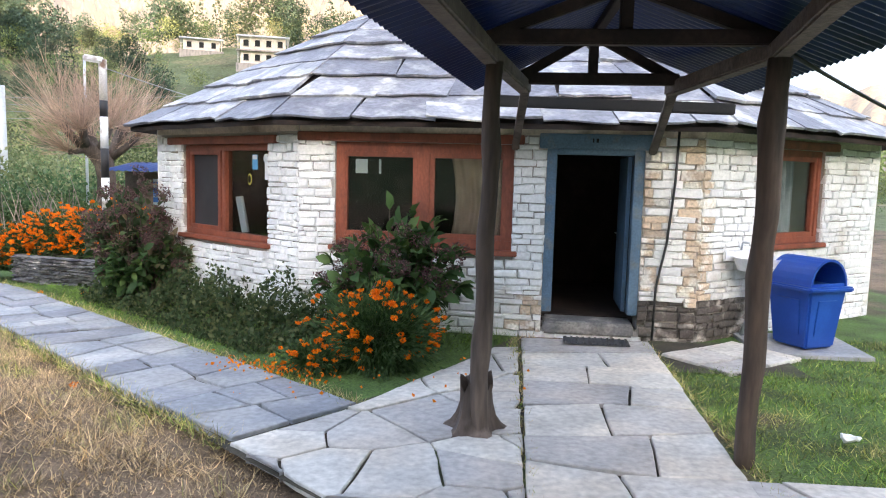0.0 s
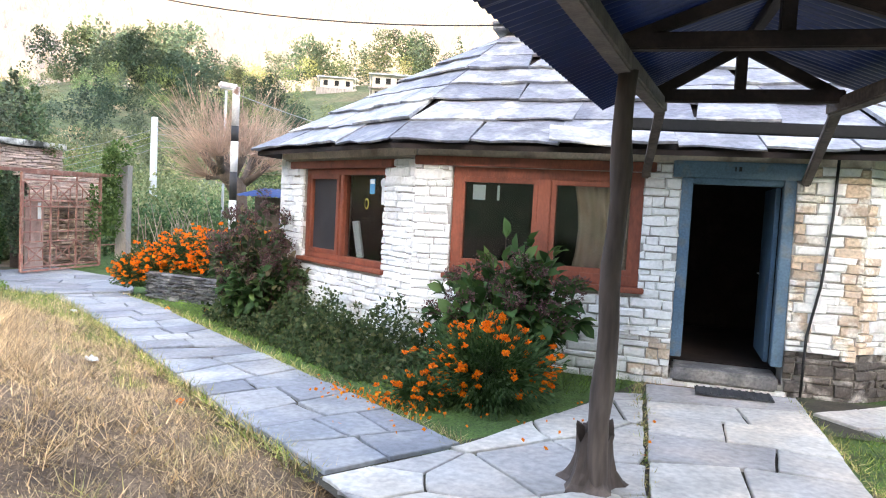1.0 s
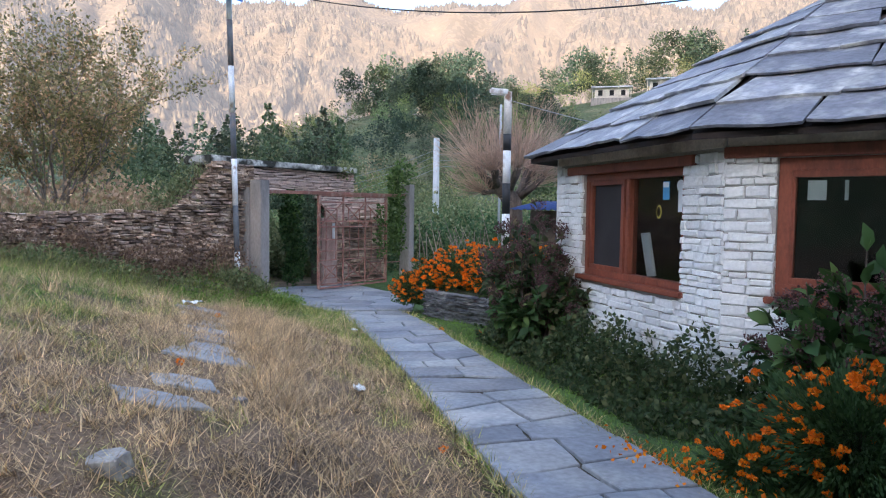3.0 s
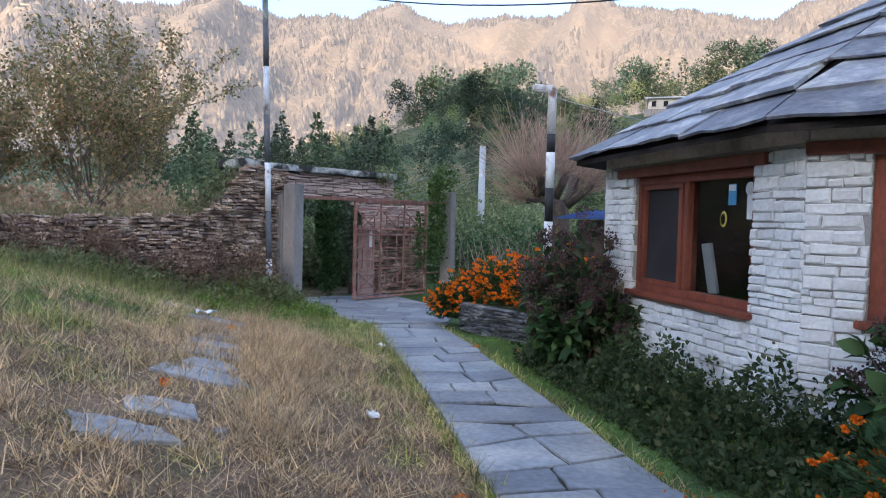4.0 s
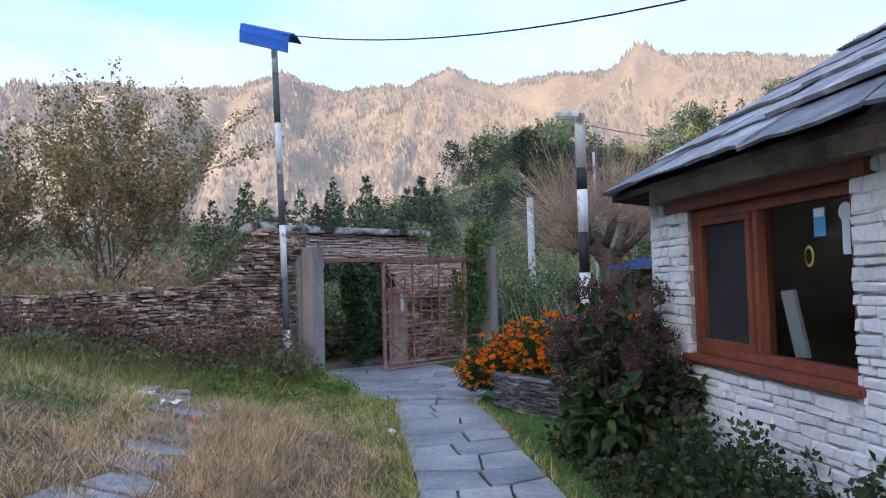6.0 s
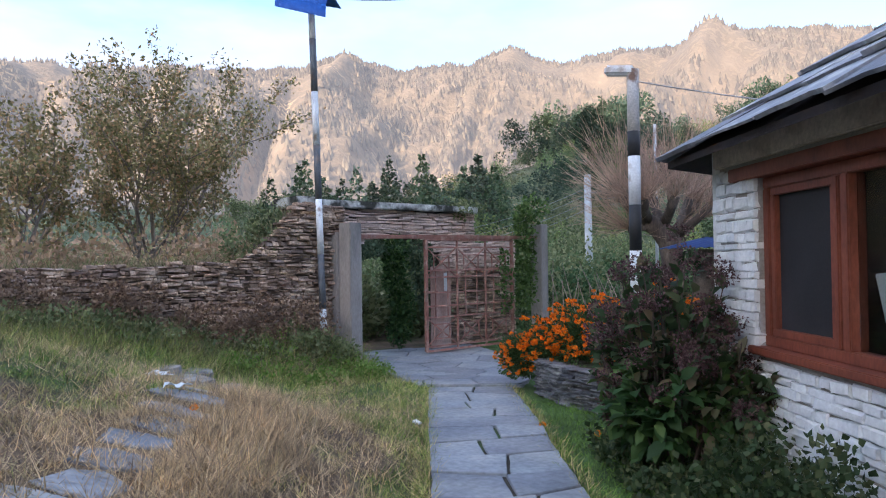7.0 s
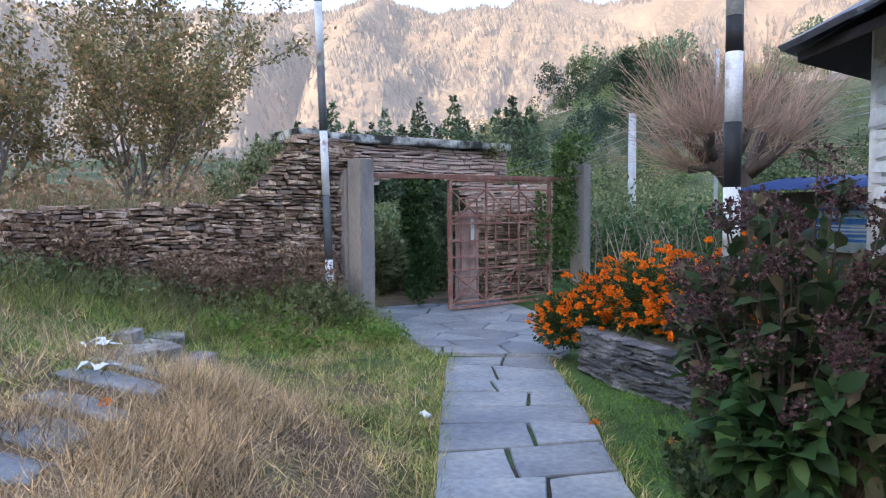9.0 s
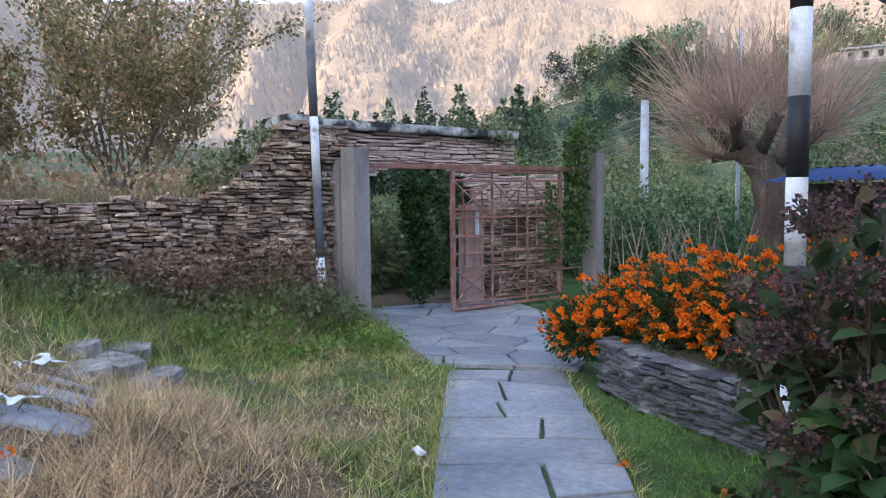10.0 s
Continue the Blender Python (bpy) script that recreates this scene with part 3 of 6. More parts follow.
def window(face, u0, u1, z0, z1, name, label, panes, out=-0.09, depth=0.10, frame_w=0.07, sill=True, lintel=(0.3, 0.2)):
    """A red painted window: frame, mullions, sashes with glass, sill and long lintel. panes: (from, to, kind) across it."""
    w = thing(name, face.at((u0 + u1) / 2, z0, 0), label, "window", kind="structure")
    o0, o1 = out - depth, out
    fr = face.box(u0, u1, z1 - frame_w, z1, o0, o1)
    face.box(u0, u1, z0, z0 + frame_w, o0, o1, fr)
    face.box(u0, u0 + frame_w, z0 + frame_w, z1 - frame_w, o0, o1, fr)
    face.box(u1 - frame_w, u1, z0 + frame_w, z1 - frame_w, o0, o1, fr)
    part("window_frame", fr, M_red, w, bevel=0.006)
    for a, b, kind in panes:
        if kind == "post":
            timber(face, a, b, z0 + frame_w, z1 - frame_w, o0 - 0.005, o1 + 0.006, "mullion", M_red, w)
            continue
        if kind == "fixed":
            pane = part("pane", face.box(a, b, z0 + frame_w, z1 - frame_w, o0 + 0.045, o0 + 0.050), M_glass, w)
            pane.visible_shadow = False
            continue
        s = 0.05
        g = face.box(a, b, z1 - frame_w - s, z1 - frame_w, o0 + 0.02, o1 - 0.012)
        face.box(a, b, z0 + frame_w, z0 + frame_w + s, o0 + 0.02, o1 - 0.012, g)
        face.box(a, a + s, z0 + frame_w + s, z1 - frame_w - s, o0 + 0.02, o1 - 0.012, g)
        face.box(b - s, b, z0 + frame_w + s, z1 - frame_w - s, o0 + 0.02, o1 - 0.012, g)
        sash = part("sash", g, M_red, w, bevel=0.005)
        pane = part("pane", face.box(a + s, b - s, z0 + frame_w + s, z1 - frame_w - s, o0 + 0.045, o0 + 0.050), M_mesh if kind == "screen" else M_glass, sash)
        if kind != "screen":
            pane.visible_shadow = False
    if lintel:
        timber(face, u0 - lintel[0], u1 + lintel[1], z1 + 0.004, z1 + 0.095, -0.3, 0.035, "lintel", M_red, w)
    if sill:
        timber(face, u0 - 0.06, u1 + 0.06, z0 - 0.055, z0 - 0.002, -0.3, 0.045, "window_sill", M_red, w)
    return w


window(f1, 0.62, 2.45, 0.79, 1.90, "window_1", "red painted window with a screened sash and dark glass", [(1.385, 1.435, "post"), (1.455, 1.525, "post"), (0.69, 1.385, "screen"), (1.525, 2.40, "fixed")], out=-0.05, lintel=(0.32, 0.17))
window(f2, 0.40, 2.27, 0.85, 1.93, "window_2", "wide red painted window with dark panes and a curtain inside", [(1.27, 1.40, "post"), (0.47, 1.27, "glass"), (1.40, 2.20, "glass")], out=-0.05, frame_w=0.10, lintel=(0.40, 0.10))
window(f3, 1.06, 2.14, 0.95, 1.98, "window_3", "red painted window with a pale curtain inside", [(1.13, 2.07, "glass")], out=-0.05, lintel=(0.10, 0.22))

# door
door = thing("door_1", (1.75, 9.14, 0.1), "grey-blue painted door frame, its door standing open to a dark room", "door", kind="structure")
timber(f2, 2.60, 2.70, 0.24, 1.90, -0.16, -0.015, "jamb", M_blue_paint, door)
timber(f2, 3.46, 3.56, 0.24, 1.90, -0.16, -0.015, "jamb", M_blue_paint, door)
timber(f2, 2.52, 3.64, 1.90, 2.05, -0.30, 0.03, "lintel", M_blue_paint, door)
timber(f2, 2.70, 3.46, 1.845, 1.90, -0.14, -0.03, "head", M_blue_paint, door)
part("threshold", f2.box(2.62, 3.53, 0.02, 0.15, -0.36, 0.03), M_slate_wall, door, "worn stone threshold", bevel=0.02)
leaf = part("door_leaf", f2.box(3.415, 3.455, 0.25, 1.84, -0.95, -0.17), M_blue_paint, door, "open wooden door leaf", bevel=0.005)
rod("handle", [f2.at(3.40, 1.02, -0.80), f2.at(3.385, 1.02, -0.80), f2.at(3.385, 1.02, -0.70)], 0.008, M_grey_pole, leaf)

# floor, ceiling and inner wall: the room's shade put into a near-black colour
cx, cy = 0.75, 12.7
inner = [(cx + (x - cx) * 0.90, cy + (y - cy) * 0.90) for x, y in RING]
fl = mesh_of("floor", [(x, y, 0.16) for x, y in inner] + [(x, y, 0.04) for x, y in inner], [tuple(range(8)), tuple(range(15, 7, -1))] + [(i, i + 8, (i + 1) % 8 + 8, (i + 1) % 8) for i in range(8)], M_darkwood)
tagged(part("floor", fl, None), "floor inside the house, near-black to keep the room dark", "floor", kind="structure")
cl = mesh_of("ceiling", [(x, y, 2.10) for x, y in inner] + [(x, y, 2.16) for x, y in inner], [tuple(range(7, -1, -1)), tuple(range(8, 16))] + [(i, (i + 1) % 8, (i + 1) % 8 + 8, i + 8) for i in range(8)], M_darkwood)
tagged(part("ceiling", cl, None), "ceiling inside the house, near-black to keep the room dark", "ceiling", kind="structure")
partition = tagged(part("partition_wall", box_bm((7.6, 0.12, 1.93), pose(0.75, 11.9, 1.13)), M_darkwood), "inner wall across the room, near-black to keep it dark", "wall", kind="structure")

# roof: slates in courses on eight slopes
R1, R2 = Vector((-1.0, 12.4, 3.97)), Vector((2.3, 12.4, 3.97))
OVER = 0.30
eave = []
for i in range(8):
    p = Vector((*RING[i], 0))
    c = Vector((cx, cy, 0))
    q = p + (p - c).normalized() * OVER * 1.12
    eave.append(Vector((q.x, q.y, 2.12)))
tops = [R1, R1, R2, R2, R2, R2, R1, R1]
shell = eave + [R1, R2] + [v - Vector((0, 0, .05)) for v in eave + [R1, R2]]
slopes = [(i, (i + 1) % 8, 8 if tops[i] is R1 else 9) if tops[i] is tops[(i + 1) % 8] else (i, (i + 1) % 8, 9 if tops[i] is R1 else 8, 8 if tops[i] is R1 else 9) for i in range(8)]
roof = part("roof", mesh_of("roof", shell, slopes + [tuple(k + 10 for k in q[::-1]) for q in slopes] + [(i, i + 10, (i + 1) % 8 + 10, (i + 1) % 8) for i in range(8)], M_darkwood), None, house, "slate roof on dark boards")


def slate(c0, c1, c2, c3, lift, r):
    """One slate, corners eave-left, eave-right, top-right, top-left; the lower edge lies proud and is broken."""
    nrm = (c1 - c0).cross(c3 - c0).normalized()
    if nrm.z < 0:
        nrm = -nrm
    down = ((c0 - c3) + (c1 - c2)).normalized()
    th = r.uniform(0.016, 0.034)
    low = []
    k = 5
    for i in range(k):
        t = i / (k - 1)
        low.append(c0.lerp(c1, t) + down * r.uniform(-0.035, 0.045) + nrm * lift)
    top = [c2 + nrm * (lift * 0.25), c3 + nrm * (lift * 0.25)]
    up = [p + nrm * th for p in low + top]
    verts = low + top + up
    n = len(low) + 2
    faces = [tuple(range(n, 2 * n)), tuple(range(n - 1, -1, -1))] + [(i, (i + 1) % n, (i + 1) % n + n, i + n) for i in range(n)]
    return mesh_of("slate", verts, faces, M_slate_roof)


def slate_slope(e0, e1, t0, t1, rows, seed, wide=(0.5, 1.0)):
    r = random.Random(seed)
    for k in range(rows):
        v0, v1 = k / rows - 0.01, (k + 1) / rows + 0.045
        v1 = min(v1, 1.0)
        a0, a1, b0, b1 = e0.lerp(t0, v0), e1.lerp(t1, v0), e0.lerp(t0, v1), e1.lerp(t1, v1)
        span = (a1 - a0).length
        cuts, x = [0.0], 0.0
        while x < span:
            x += r.uniform(*wide)
            cuts.append(min(x / span, 1.0))
        if len(cuts) > 2 and (cuts[-1] - cuts[-2]) * span < 0.25:
            cuts.pop(-2)
        for p, q in zip(cuts, cuts[1:]):
            g = 0.006 / max(span, .1)
            s = r.uniform(-0.035, 0.035)
            lift = 0.035 + r.uniform(0, 0.035)
            ob = new("slate", slate(a0.lerp(a1, p + g), a0.lerp(a1, q - g), b0.lerp(b1, min(max(q - g + s, 0), 1)), b0.lerp(b1, min(max(p + g + s, 0), 1)), lift, r))
            ob.parent = roof


for i in range(8):
    j = (i + 1) % 8
    slate_slope(eave[i], eave[j], tops[i], tops[j], 7 if i < 3 or i == 7 else 5, 60 + i, (0.5, 1.15) if i < 3 else (0.8, 1.4))
part("ridge_cap", box_bm((3.7, 0.5, 0.05), pose(0.65, 12.4, 4.03)), M_slate_roof, roof, "flat slate ridge cap", bevel=0.01)
part("ridge_cap", box_bm((0.7, 0.6, 0.04), pose(-0.85, 12.4, 4.085)), M_slate_roof, roof, bevel=0.01)
# wall plate under the eaves
for f, u0, u1 in ((f1, 0.0, f1.L), (f2, 0.02, f2.L), (f3, 0.0, f3.L)):
    part("eaves_band", f.box(u0, u1 - 0.01, 2.03, 2.27, -0.05, 0.010), M_plaster, house, "bare grey plaster band under the eaves", bevel=0.01)
# hanging loose slates at the canopy
loose = tagged(part("loose_slate", box_bm((0.55, 0.42, 0.02), pose(0.30, 8.86, 2.22, 24, 4, 8)), M_slate_roof, None, bevel=0.004), "loose pale slate slipped from the roof edge", "slate")


# ---- canopy before the door ----
canopy = thing("canopy", (1.4, 6.0, 0), "blue corrugated metal canopy on rough timber posts", "canopy")


def sheet(P0, P1, Q0, Q1, name, parent, waves, mat=M_bluesheet, wave=0.011):
    """A corrugated sheet: P0-P1 along the ridge, Q0-Q1 along the eave."""
    P0, P1, Q0, Q1 = map(Vector, (P0, P1, Q0, Q1))
    nu = waves * 6
    verts, faces = [], []
    nrm = (P1 - P0).cross(Q0 - P0).normalized()
    for layer in (0.0, 0.004):
        for i in range(nu + 1):
            t = i / nu
            wv = nrm * (wave * math.sin(t * waves * 2 * math.pi) + layer)
            verts += [P0.lerp(P1, t) + wv, Q0.lerp(Q1, t) + wv]
    o = 2 * (nu + 1)
    for i in range(nu):
        faces += [(2 * i, 2 * i + 1, 2 * i + 3, 2 * i + 2), (o + 2 * i, o + 2 * i + 2, o + 2 * i + 3, o + 2 * i + 1), (2 * i + 1, o + 2 * i + 1, o + 2 * i + 3, 2 * i + 3)]
    faces += [(0, o, o + 1, 1), (2 * nu, 2 * nu + 1, o + 2 * nu + 1, o + 2 * nu)]
    return part(name, mesh_of(name, verts, faces, mat, smooth=True), None, parent)


RZ, EZ = 2.74, 2.30
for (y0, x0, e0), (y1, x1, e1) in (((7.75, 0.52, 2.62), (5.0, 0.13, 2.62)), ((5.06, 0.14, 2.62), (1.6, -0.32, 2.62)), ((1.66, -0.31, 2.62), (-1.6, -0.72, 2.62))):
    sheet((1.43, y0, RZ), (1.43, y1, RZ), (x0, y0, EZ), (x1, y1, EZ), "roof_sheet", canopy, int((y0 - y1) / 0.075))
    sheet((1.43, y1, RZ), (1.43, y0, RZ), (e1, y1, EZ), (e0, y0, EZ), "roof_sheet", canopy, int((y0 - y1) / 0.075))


def pole_post(x, y, z0, z1, lean, r0, r1, knots, seed):
    r = random.Random(seed)
    n = 14
    pts = [(x + lean[0] * i / n + 0.008 * math.sin(i * 1.3 + seed), y + lean[1] * i / n, z0 + (z1 - z0) * i / n) for i in range(n + 1)]
    rad = [r0 + (r1 - r0) * i / n + (0.010 if i in knots else r.uniform(-.003, .003)) for i in range(n + 1)]
    return rod("post", pts, rad, M_wood, canopy, sides=12, rough=0.05)


pole_post(0.67, 6.20, -0.1, 2.28, (0.03, 0), 0.058, 0.050, (4, 11), 1)
pole_post(2.20, 5.98, -0.1, 2.28, (0.03, 0), 0.056, 0.066, (7, 12), 2)
pole_post(0.15, 0.4, -0.1, 2.28, (0, 0), 0.07, 0.065, (5,), 3)
pole_post(2.15, 0.4, -0.1, 2.28, (0, 0), 0.07, 0.065, (9,), 4)
for pts in ([(0.20, -1.4, 2.30), (0.20, 1.5, 2.31), (0.46, 4.7, 2.31), (0.68, 6.2, 2.31), (0.92, 7.6, 2.31)], [(2.12, -1.4, 2.31), (2.0, 1.5, 2.31), (1.97, 4.7, 2.31), (2.24, 6.0, 2.33), (2.05, 7.6, 2.31)]):
    for p, q in zip(pts, pts[1:]):
        part("beam", span_box(p, (Vector(q) + (Vector(q) - Vector(p)).normalized() * 0.04), 0.10, 0.10), M_beam, canopy, bevel=0.012)
for y, w0, w1 in ((6.1, 0.62, 2.28), (7.5, 0.86, 2.06), (3.4, 0.3, 2.1), (0.4, 0.15, 2.15)):
    zt = 2.40 if y < 7 else 2.36
    part("tie_beam", span_box((w0, y, zt), (w1, y - 0.05, zt), 0.075, 0.085), M_darkwood, canopy, bevel=0.008)
    part("king_post", span_box((1.43, y, zt), (1.43, y, 2.70), 0.07, 0.07, (0, 1, 0)), M_darkwood, canopy, bevel=0.006)
    part("rafter", span_box((w0, y, zt + 0.0), (1.43, y, 2.69), 0.06, 0.07), M_darkwood, canopy, bevel=0.006)
    part("rafter", span_box((w1, y, zt + 0.0), (1.43, y, 2.69), 0.06, 0.07), M_darkwood, canopy, bevel=0.006)
part("ridge_pole", span_box((1.43, -1.5, 2.69), (1.43, 7.6, 2.69), 0.06, 0.06), M_darkwood, canopy, bevel=0.006)
for a, b in (((0.93, 7.55, 2.30), (0.90, 9.17, 1.90)), ((2.05, 7.55, 2.30), (2.24, 9.08, 1.88))):
    part("strut", span_box(a, b, 0.07, 0.06), M_beam, canopy, bevel=0.01)
part("gutter_board", span_box((0.72, 8.50, 2.29), (2.80, 8.46, 2.25), 0.05, 0.10), M_dark, canopy, "black timber board across the eaves", bevel=0.01)

# stump beside the near post
sv, sf = [], []
for k, (z, rad) in enumerate(((-0.06, 0.27), (0.02, 0.235), (0.07, 0.18), (0.14, 0.145), (0.24, 0.125), (0.33, 0.12), (0.40, 0.125), (0.37, 0.07))):
    for q in range(28):
        a = 2 * math.pi * q / 28
        lobe = 1 + 0.20 * max(0, 1 - z / 0.22) * math.sin(a * 5 + 0.6) + 0.10 * math.sin(a * 3 + z * 6) + 0.05 * math.sin(a * 11 + z * 9)
        up = 0.05 * math.sin(a * 4 + 1) + 0.03 * math.sin(a * 9) if k >= 6 else 0
        sv.append((0.645 + math.cos(a) * rad * lobe * 0.80, 6.28 + math.sin(a) * rad * lobe * 0.80, (z + up) * 0.85))
for k in range(7):
    sf += [(k * 28 + q, k * 28 + (q + 1) % 28, (k + 1) * 28 + (q + 1) % 28, (k + 1) * 28 + q) for q in range(28)]
sf.append(tuple(7 * 28 + q for q in range(28)))
tagged(part("tree_stump", mesh_of("tree_stump", sv, sf, M_wood, smooth=False), None), "short dark tree stump beside the canopy post", "stump")


# ---- poles ----
def banded_pole(name, base, top, radius, bands, label, lean=(0, 0)):
    ob = thing(name, base, label, "pole")
    b, h = Vector(base), top - base[2]
    for z0, z1, m in bands:
        p = b + Vector((lean[0] * (z0 - base[2]) / h, lean[1] * (z0 - base[2]) / h, z0 - base[2]))
        q = b + Vector((lean[0] * (z1 - base[2]) / h, lean[1] * (z1 - base[2]) / h, z1 - base[2]))
        rod("band", [p, q], radius, m, ob, sides=14)
    return ob


flag = banded_pole("flag_pole", (-11.02, 11.95, 0.0), 5.8, 0.055,
    [(0.0, 0.62, M_polewhite), (0.62, 1.51, M_polegrey), (1.51, 2.40, M_polewhite), (2.40, 3.28, M_polegrey), (3.28, 4.16, M_polewhite), (4.16, 5.03, M_polegrey), (5.03, 5.75, M_polewhite)],
    "tall pole banded white and grey with a blue sheet on top", (-0.19, -0.07))
CV = [(-0.33, -0.36), (-0.31, -0.16), (-0.22, 0.0), (-0.05, 0.07), (0.15, 0.06), (0.34, 0.0)]
for (d0, z0), (d1, z1) in zip(CV, CV[1:]):
    e = [Vector((-11.31 - 0.66 * d + (0.56 + 0.25 * d) * k, 11.90 + 0.75 * d + (0.83 + 0.1 * d) * k, 5.76 + z - 0.17 * k)) for d, z in ((d0, z0), (d1, z1)) for k in (-0.46, 0.40)]
    sheet(e[0], e[1], e[2], e[3], "cover_sheet", flag, 9, M_bluecover, 0.002)
lamp = banded_pole("street_lamp", (-4.70, 11.42, -0.1), 3.05, 0.053,
    [(-0.1, 0.55, M_polewhite), (0.55, 1.0, M_poleblack), (1.0, 1.446, M_polewhite), (1.446, 1.85, M_poleblack), (1.85, 2.28, M_polewhite), (2.28, 2.50, M_poleblack), (2.50, 3.05, M_polerust)],
    "banded black and white lamp post with a small white lamp head")
part("lamp_head", box_bm((0.26, 0.11, 0.085), pose(-4.80, 11.37, 3.05, 0, 6, 28)), M_polewhite, lamp, "small white lamp head", bevel=0.02)
upole = tagged(rod("utility_pole", [(-17.0, 26.2, -0.6), (-17.0, 26.2, 4.35)], [0.15, 0.12], M_grey_pole, sides=12), "grey metal utility pole beyond the gate", "pole", "utility poles")
tagged(rod("utility_pole", [(-10.2, 20.1, -0.5), (-10.2, 20.1, 4.4)], [0.038, 0.032], M_grey_pole, sides=12), "pale utility pole behind the bare tree", "pole", "utility poles")


# ---- boundary wall, arch and gate ----
gate_face = Face((-10.98, 12.2), (-10.98, 17.0))


def wall_top(u):
    return 1.29 + 0.05 * math.sin(u * 1.7) + 0.10 * smooth(4.6, 6.2, u) + 0.12 * noise.noise(Vector((u * 1.3, 0, 0))) + 0.95 * smooth(7.4, 9.0, u) * (1 if u > 6 else 0)


bw = Face((-11.15, 3.0), (-11.15, 12.45))
boundary = thing("boundary_wall", (-11.3, 9.0, 0), "old dry-stone boundary wall of flat brown stones", "wall", kind="structure")
bm = bmesh.new()
k = 0.0
while k < 9.4:
    t = min(wall_top(k), wall_top(k + .35)) - 0.05
    bw.box(k, min(k + 0.35, 9.45), -0.6, t, -0.55, -0.06, bm)
    k += 0.35
part("core", bm, M_core, boundary)
stones = [stone_mesh("stone", 100 + s, M_drystone, 0.22, 0.24) for s in range(10)]
pale_stones = [stone_mesh("stone", 130 + s, M_archstone, 0.16, 0.12) for s in range(8)]

arch = thing("gate_arch", (-12.0, 14.2, -0.3), "stone gate arch with a mossy concrete slab on top", "arch", kind="structure")
af = Face((-11.85, 11.9), (-11.85, 17.2))


def arch_top(u):
    """The opening's height along the arch."""
    return 1.30 + 0.58 * math.sqrt(max(0, 1 - ((u - 2.1) / 1.1) ** 2))


bm = af.box(0, 1.0, -0.7, 2.32, -0.5, -0.06)
af.box(3.2, 4.1, -0.7, 2.32, -0.5, -0.06, bm)
af.box(4.1, 5.3, -0.7, 1.72, -0.5, -0.06, bm)
for i in range(11):
    u = 1.0 + i * 0.2
    af.box(u, u + 0.2, min(arch_top(u + 0.1), 2.2), 2.32, -0.5, -0.06, bm)
part("core", bm, M_core, arch)
part("slab", af.box(0.30, 4.12, 2.34, 2.47, -0.75, 0.13), M_moss, arch, "concrete slab blotched with black moss", bevel=0.02)
part("slab", af.box(-0.10, 0.45, 2.33, 2.50, -0.75, 0.20), M_moss, arch, bevel=0.03)

pil = Matrix.Rotation(radians(12), 4, "Z")
for x, y, z1, w in ((-10.95, 12.42, 2.02, 0.27), (-11.0, 17.05, 2.10, 0.27)):
    m = Matrix.Translation((x, y, (z1 - 0.5) / 2)) @ pil
    tagged(part("gate_pillar", box_bm((w, w, z1 + 0.5), m), M_concrete, None, bevel=0.012), "square weathered concrete gate pillar", "pillar", "gate pillars")
m = Matrix.Translation((-11.2, 12.36, 0.72)) @ pil
tagged(part("wall_pier", box_bm((0.24, 0.34, 2.3), m), M_concrete, None, bevel=0.012), "low plastered pier beside the gate pillar", "pier")

gate = thing("iron_gate", (-11.0, 15.2, -0.3), "rusty red iron gate leaf of square bars with star patterns, closed", "gate")
part("top_beam", span_box((-11.0, 12.5, 1.80), (-10.97, 16.98, 1.82), 0.07, 0.07), M_rust, gate, bevel=0.006)
GX, GY0, GY1, GZ0, GZ1 = -10.98, 14.03, 16.22, -0.26, 1.76


def bar(a, b, w, name="bar"):
    return part(name, span_box(a, b, w, w, (0.9, 0.1, 0.2)), M_rust, gate)


def gp(u, v):
    return (GX, GY0 + (GY1 - GY0) * u, GZ0 + (GZ1 - GZ0) * v)


for u in (0.0, 1.0):
    bar(gp(u, 0), gp(u, 1), 0.055, "stile")
for v in (0.0, 0.04, 0.30, 0.40, 0.66, 0.72, 0.93, 1.0):
    bar(gp(0, v), gp(1, v), 0.04 if v in (0, 1.0) else 0.026, "rail")
for u in (0.34, 0.67):
    bar(gp(u, 0), gp(u, 1), 0.030)
for c in range(3):
    u0, u1 = c / 3, (c + 1) / 3
    for v0, v1 in ((0.04, 0.30), (0.66, 0.93)):
        bar(gp(u0, v0), gp(u1, v1), 0.020)
        bar(gp(u0, v1), gp(u1, v0), 0.020)
        um, vm = (u0 + u1) / 2, (v0 + v1) / 2
        for k in ((-.25, -.25, .25, -.25), (.25, -.25, .25, .25), (.25, .25, -.25, .25), (-.25, .25, -.25, -.25)):
            bar(gp(um + k[0] / 3, vm + k[1] * .26), gp(um + k[2] / 3, vm + k[3] * .26), 0.018)
    for k in (0.3, 0.7):
        bar(gp(u0 + k / 3, 0.30), gp(u0 + k / 3, 0.72), 0.018)
    bar(gp(u0, 0.52), gp(u1, 0.52), 0.020)
part("latch", span_box((GX + 0.06, GY0 - 0.1, 0.82), (GX + 0.06, GY0 + 0.22, 0.82), 0.03, 0.03), M_rust, gate, bevel=0.004)
wicket = part("wicket_panel", box_bm((0.02, 0.48, 1.50), pose(GX - 0.10, GY0 + 0.42, 0.52)), M_wicket, gate, "faded pinkish wooden door panel behind the bars", bevel=0.004)
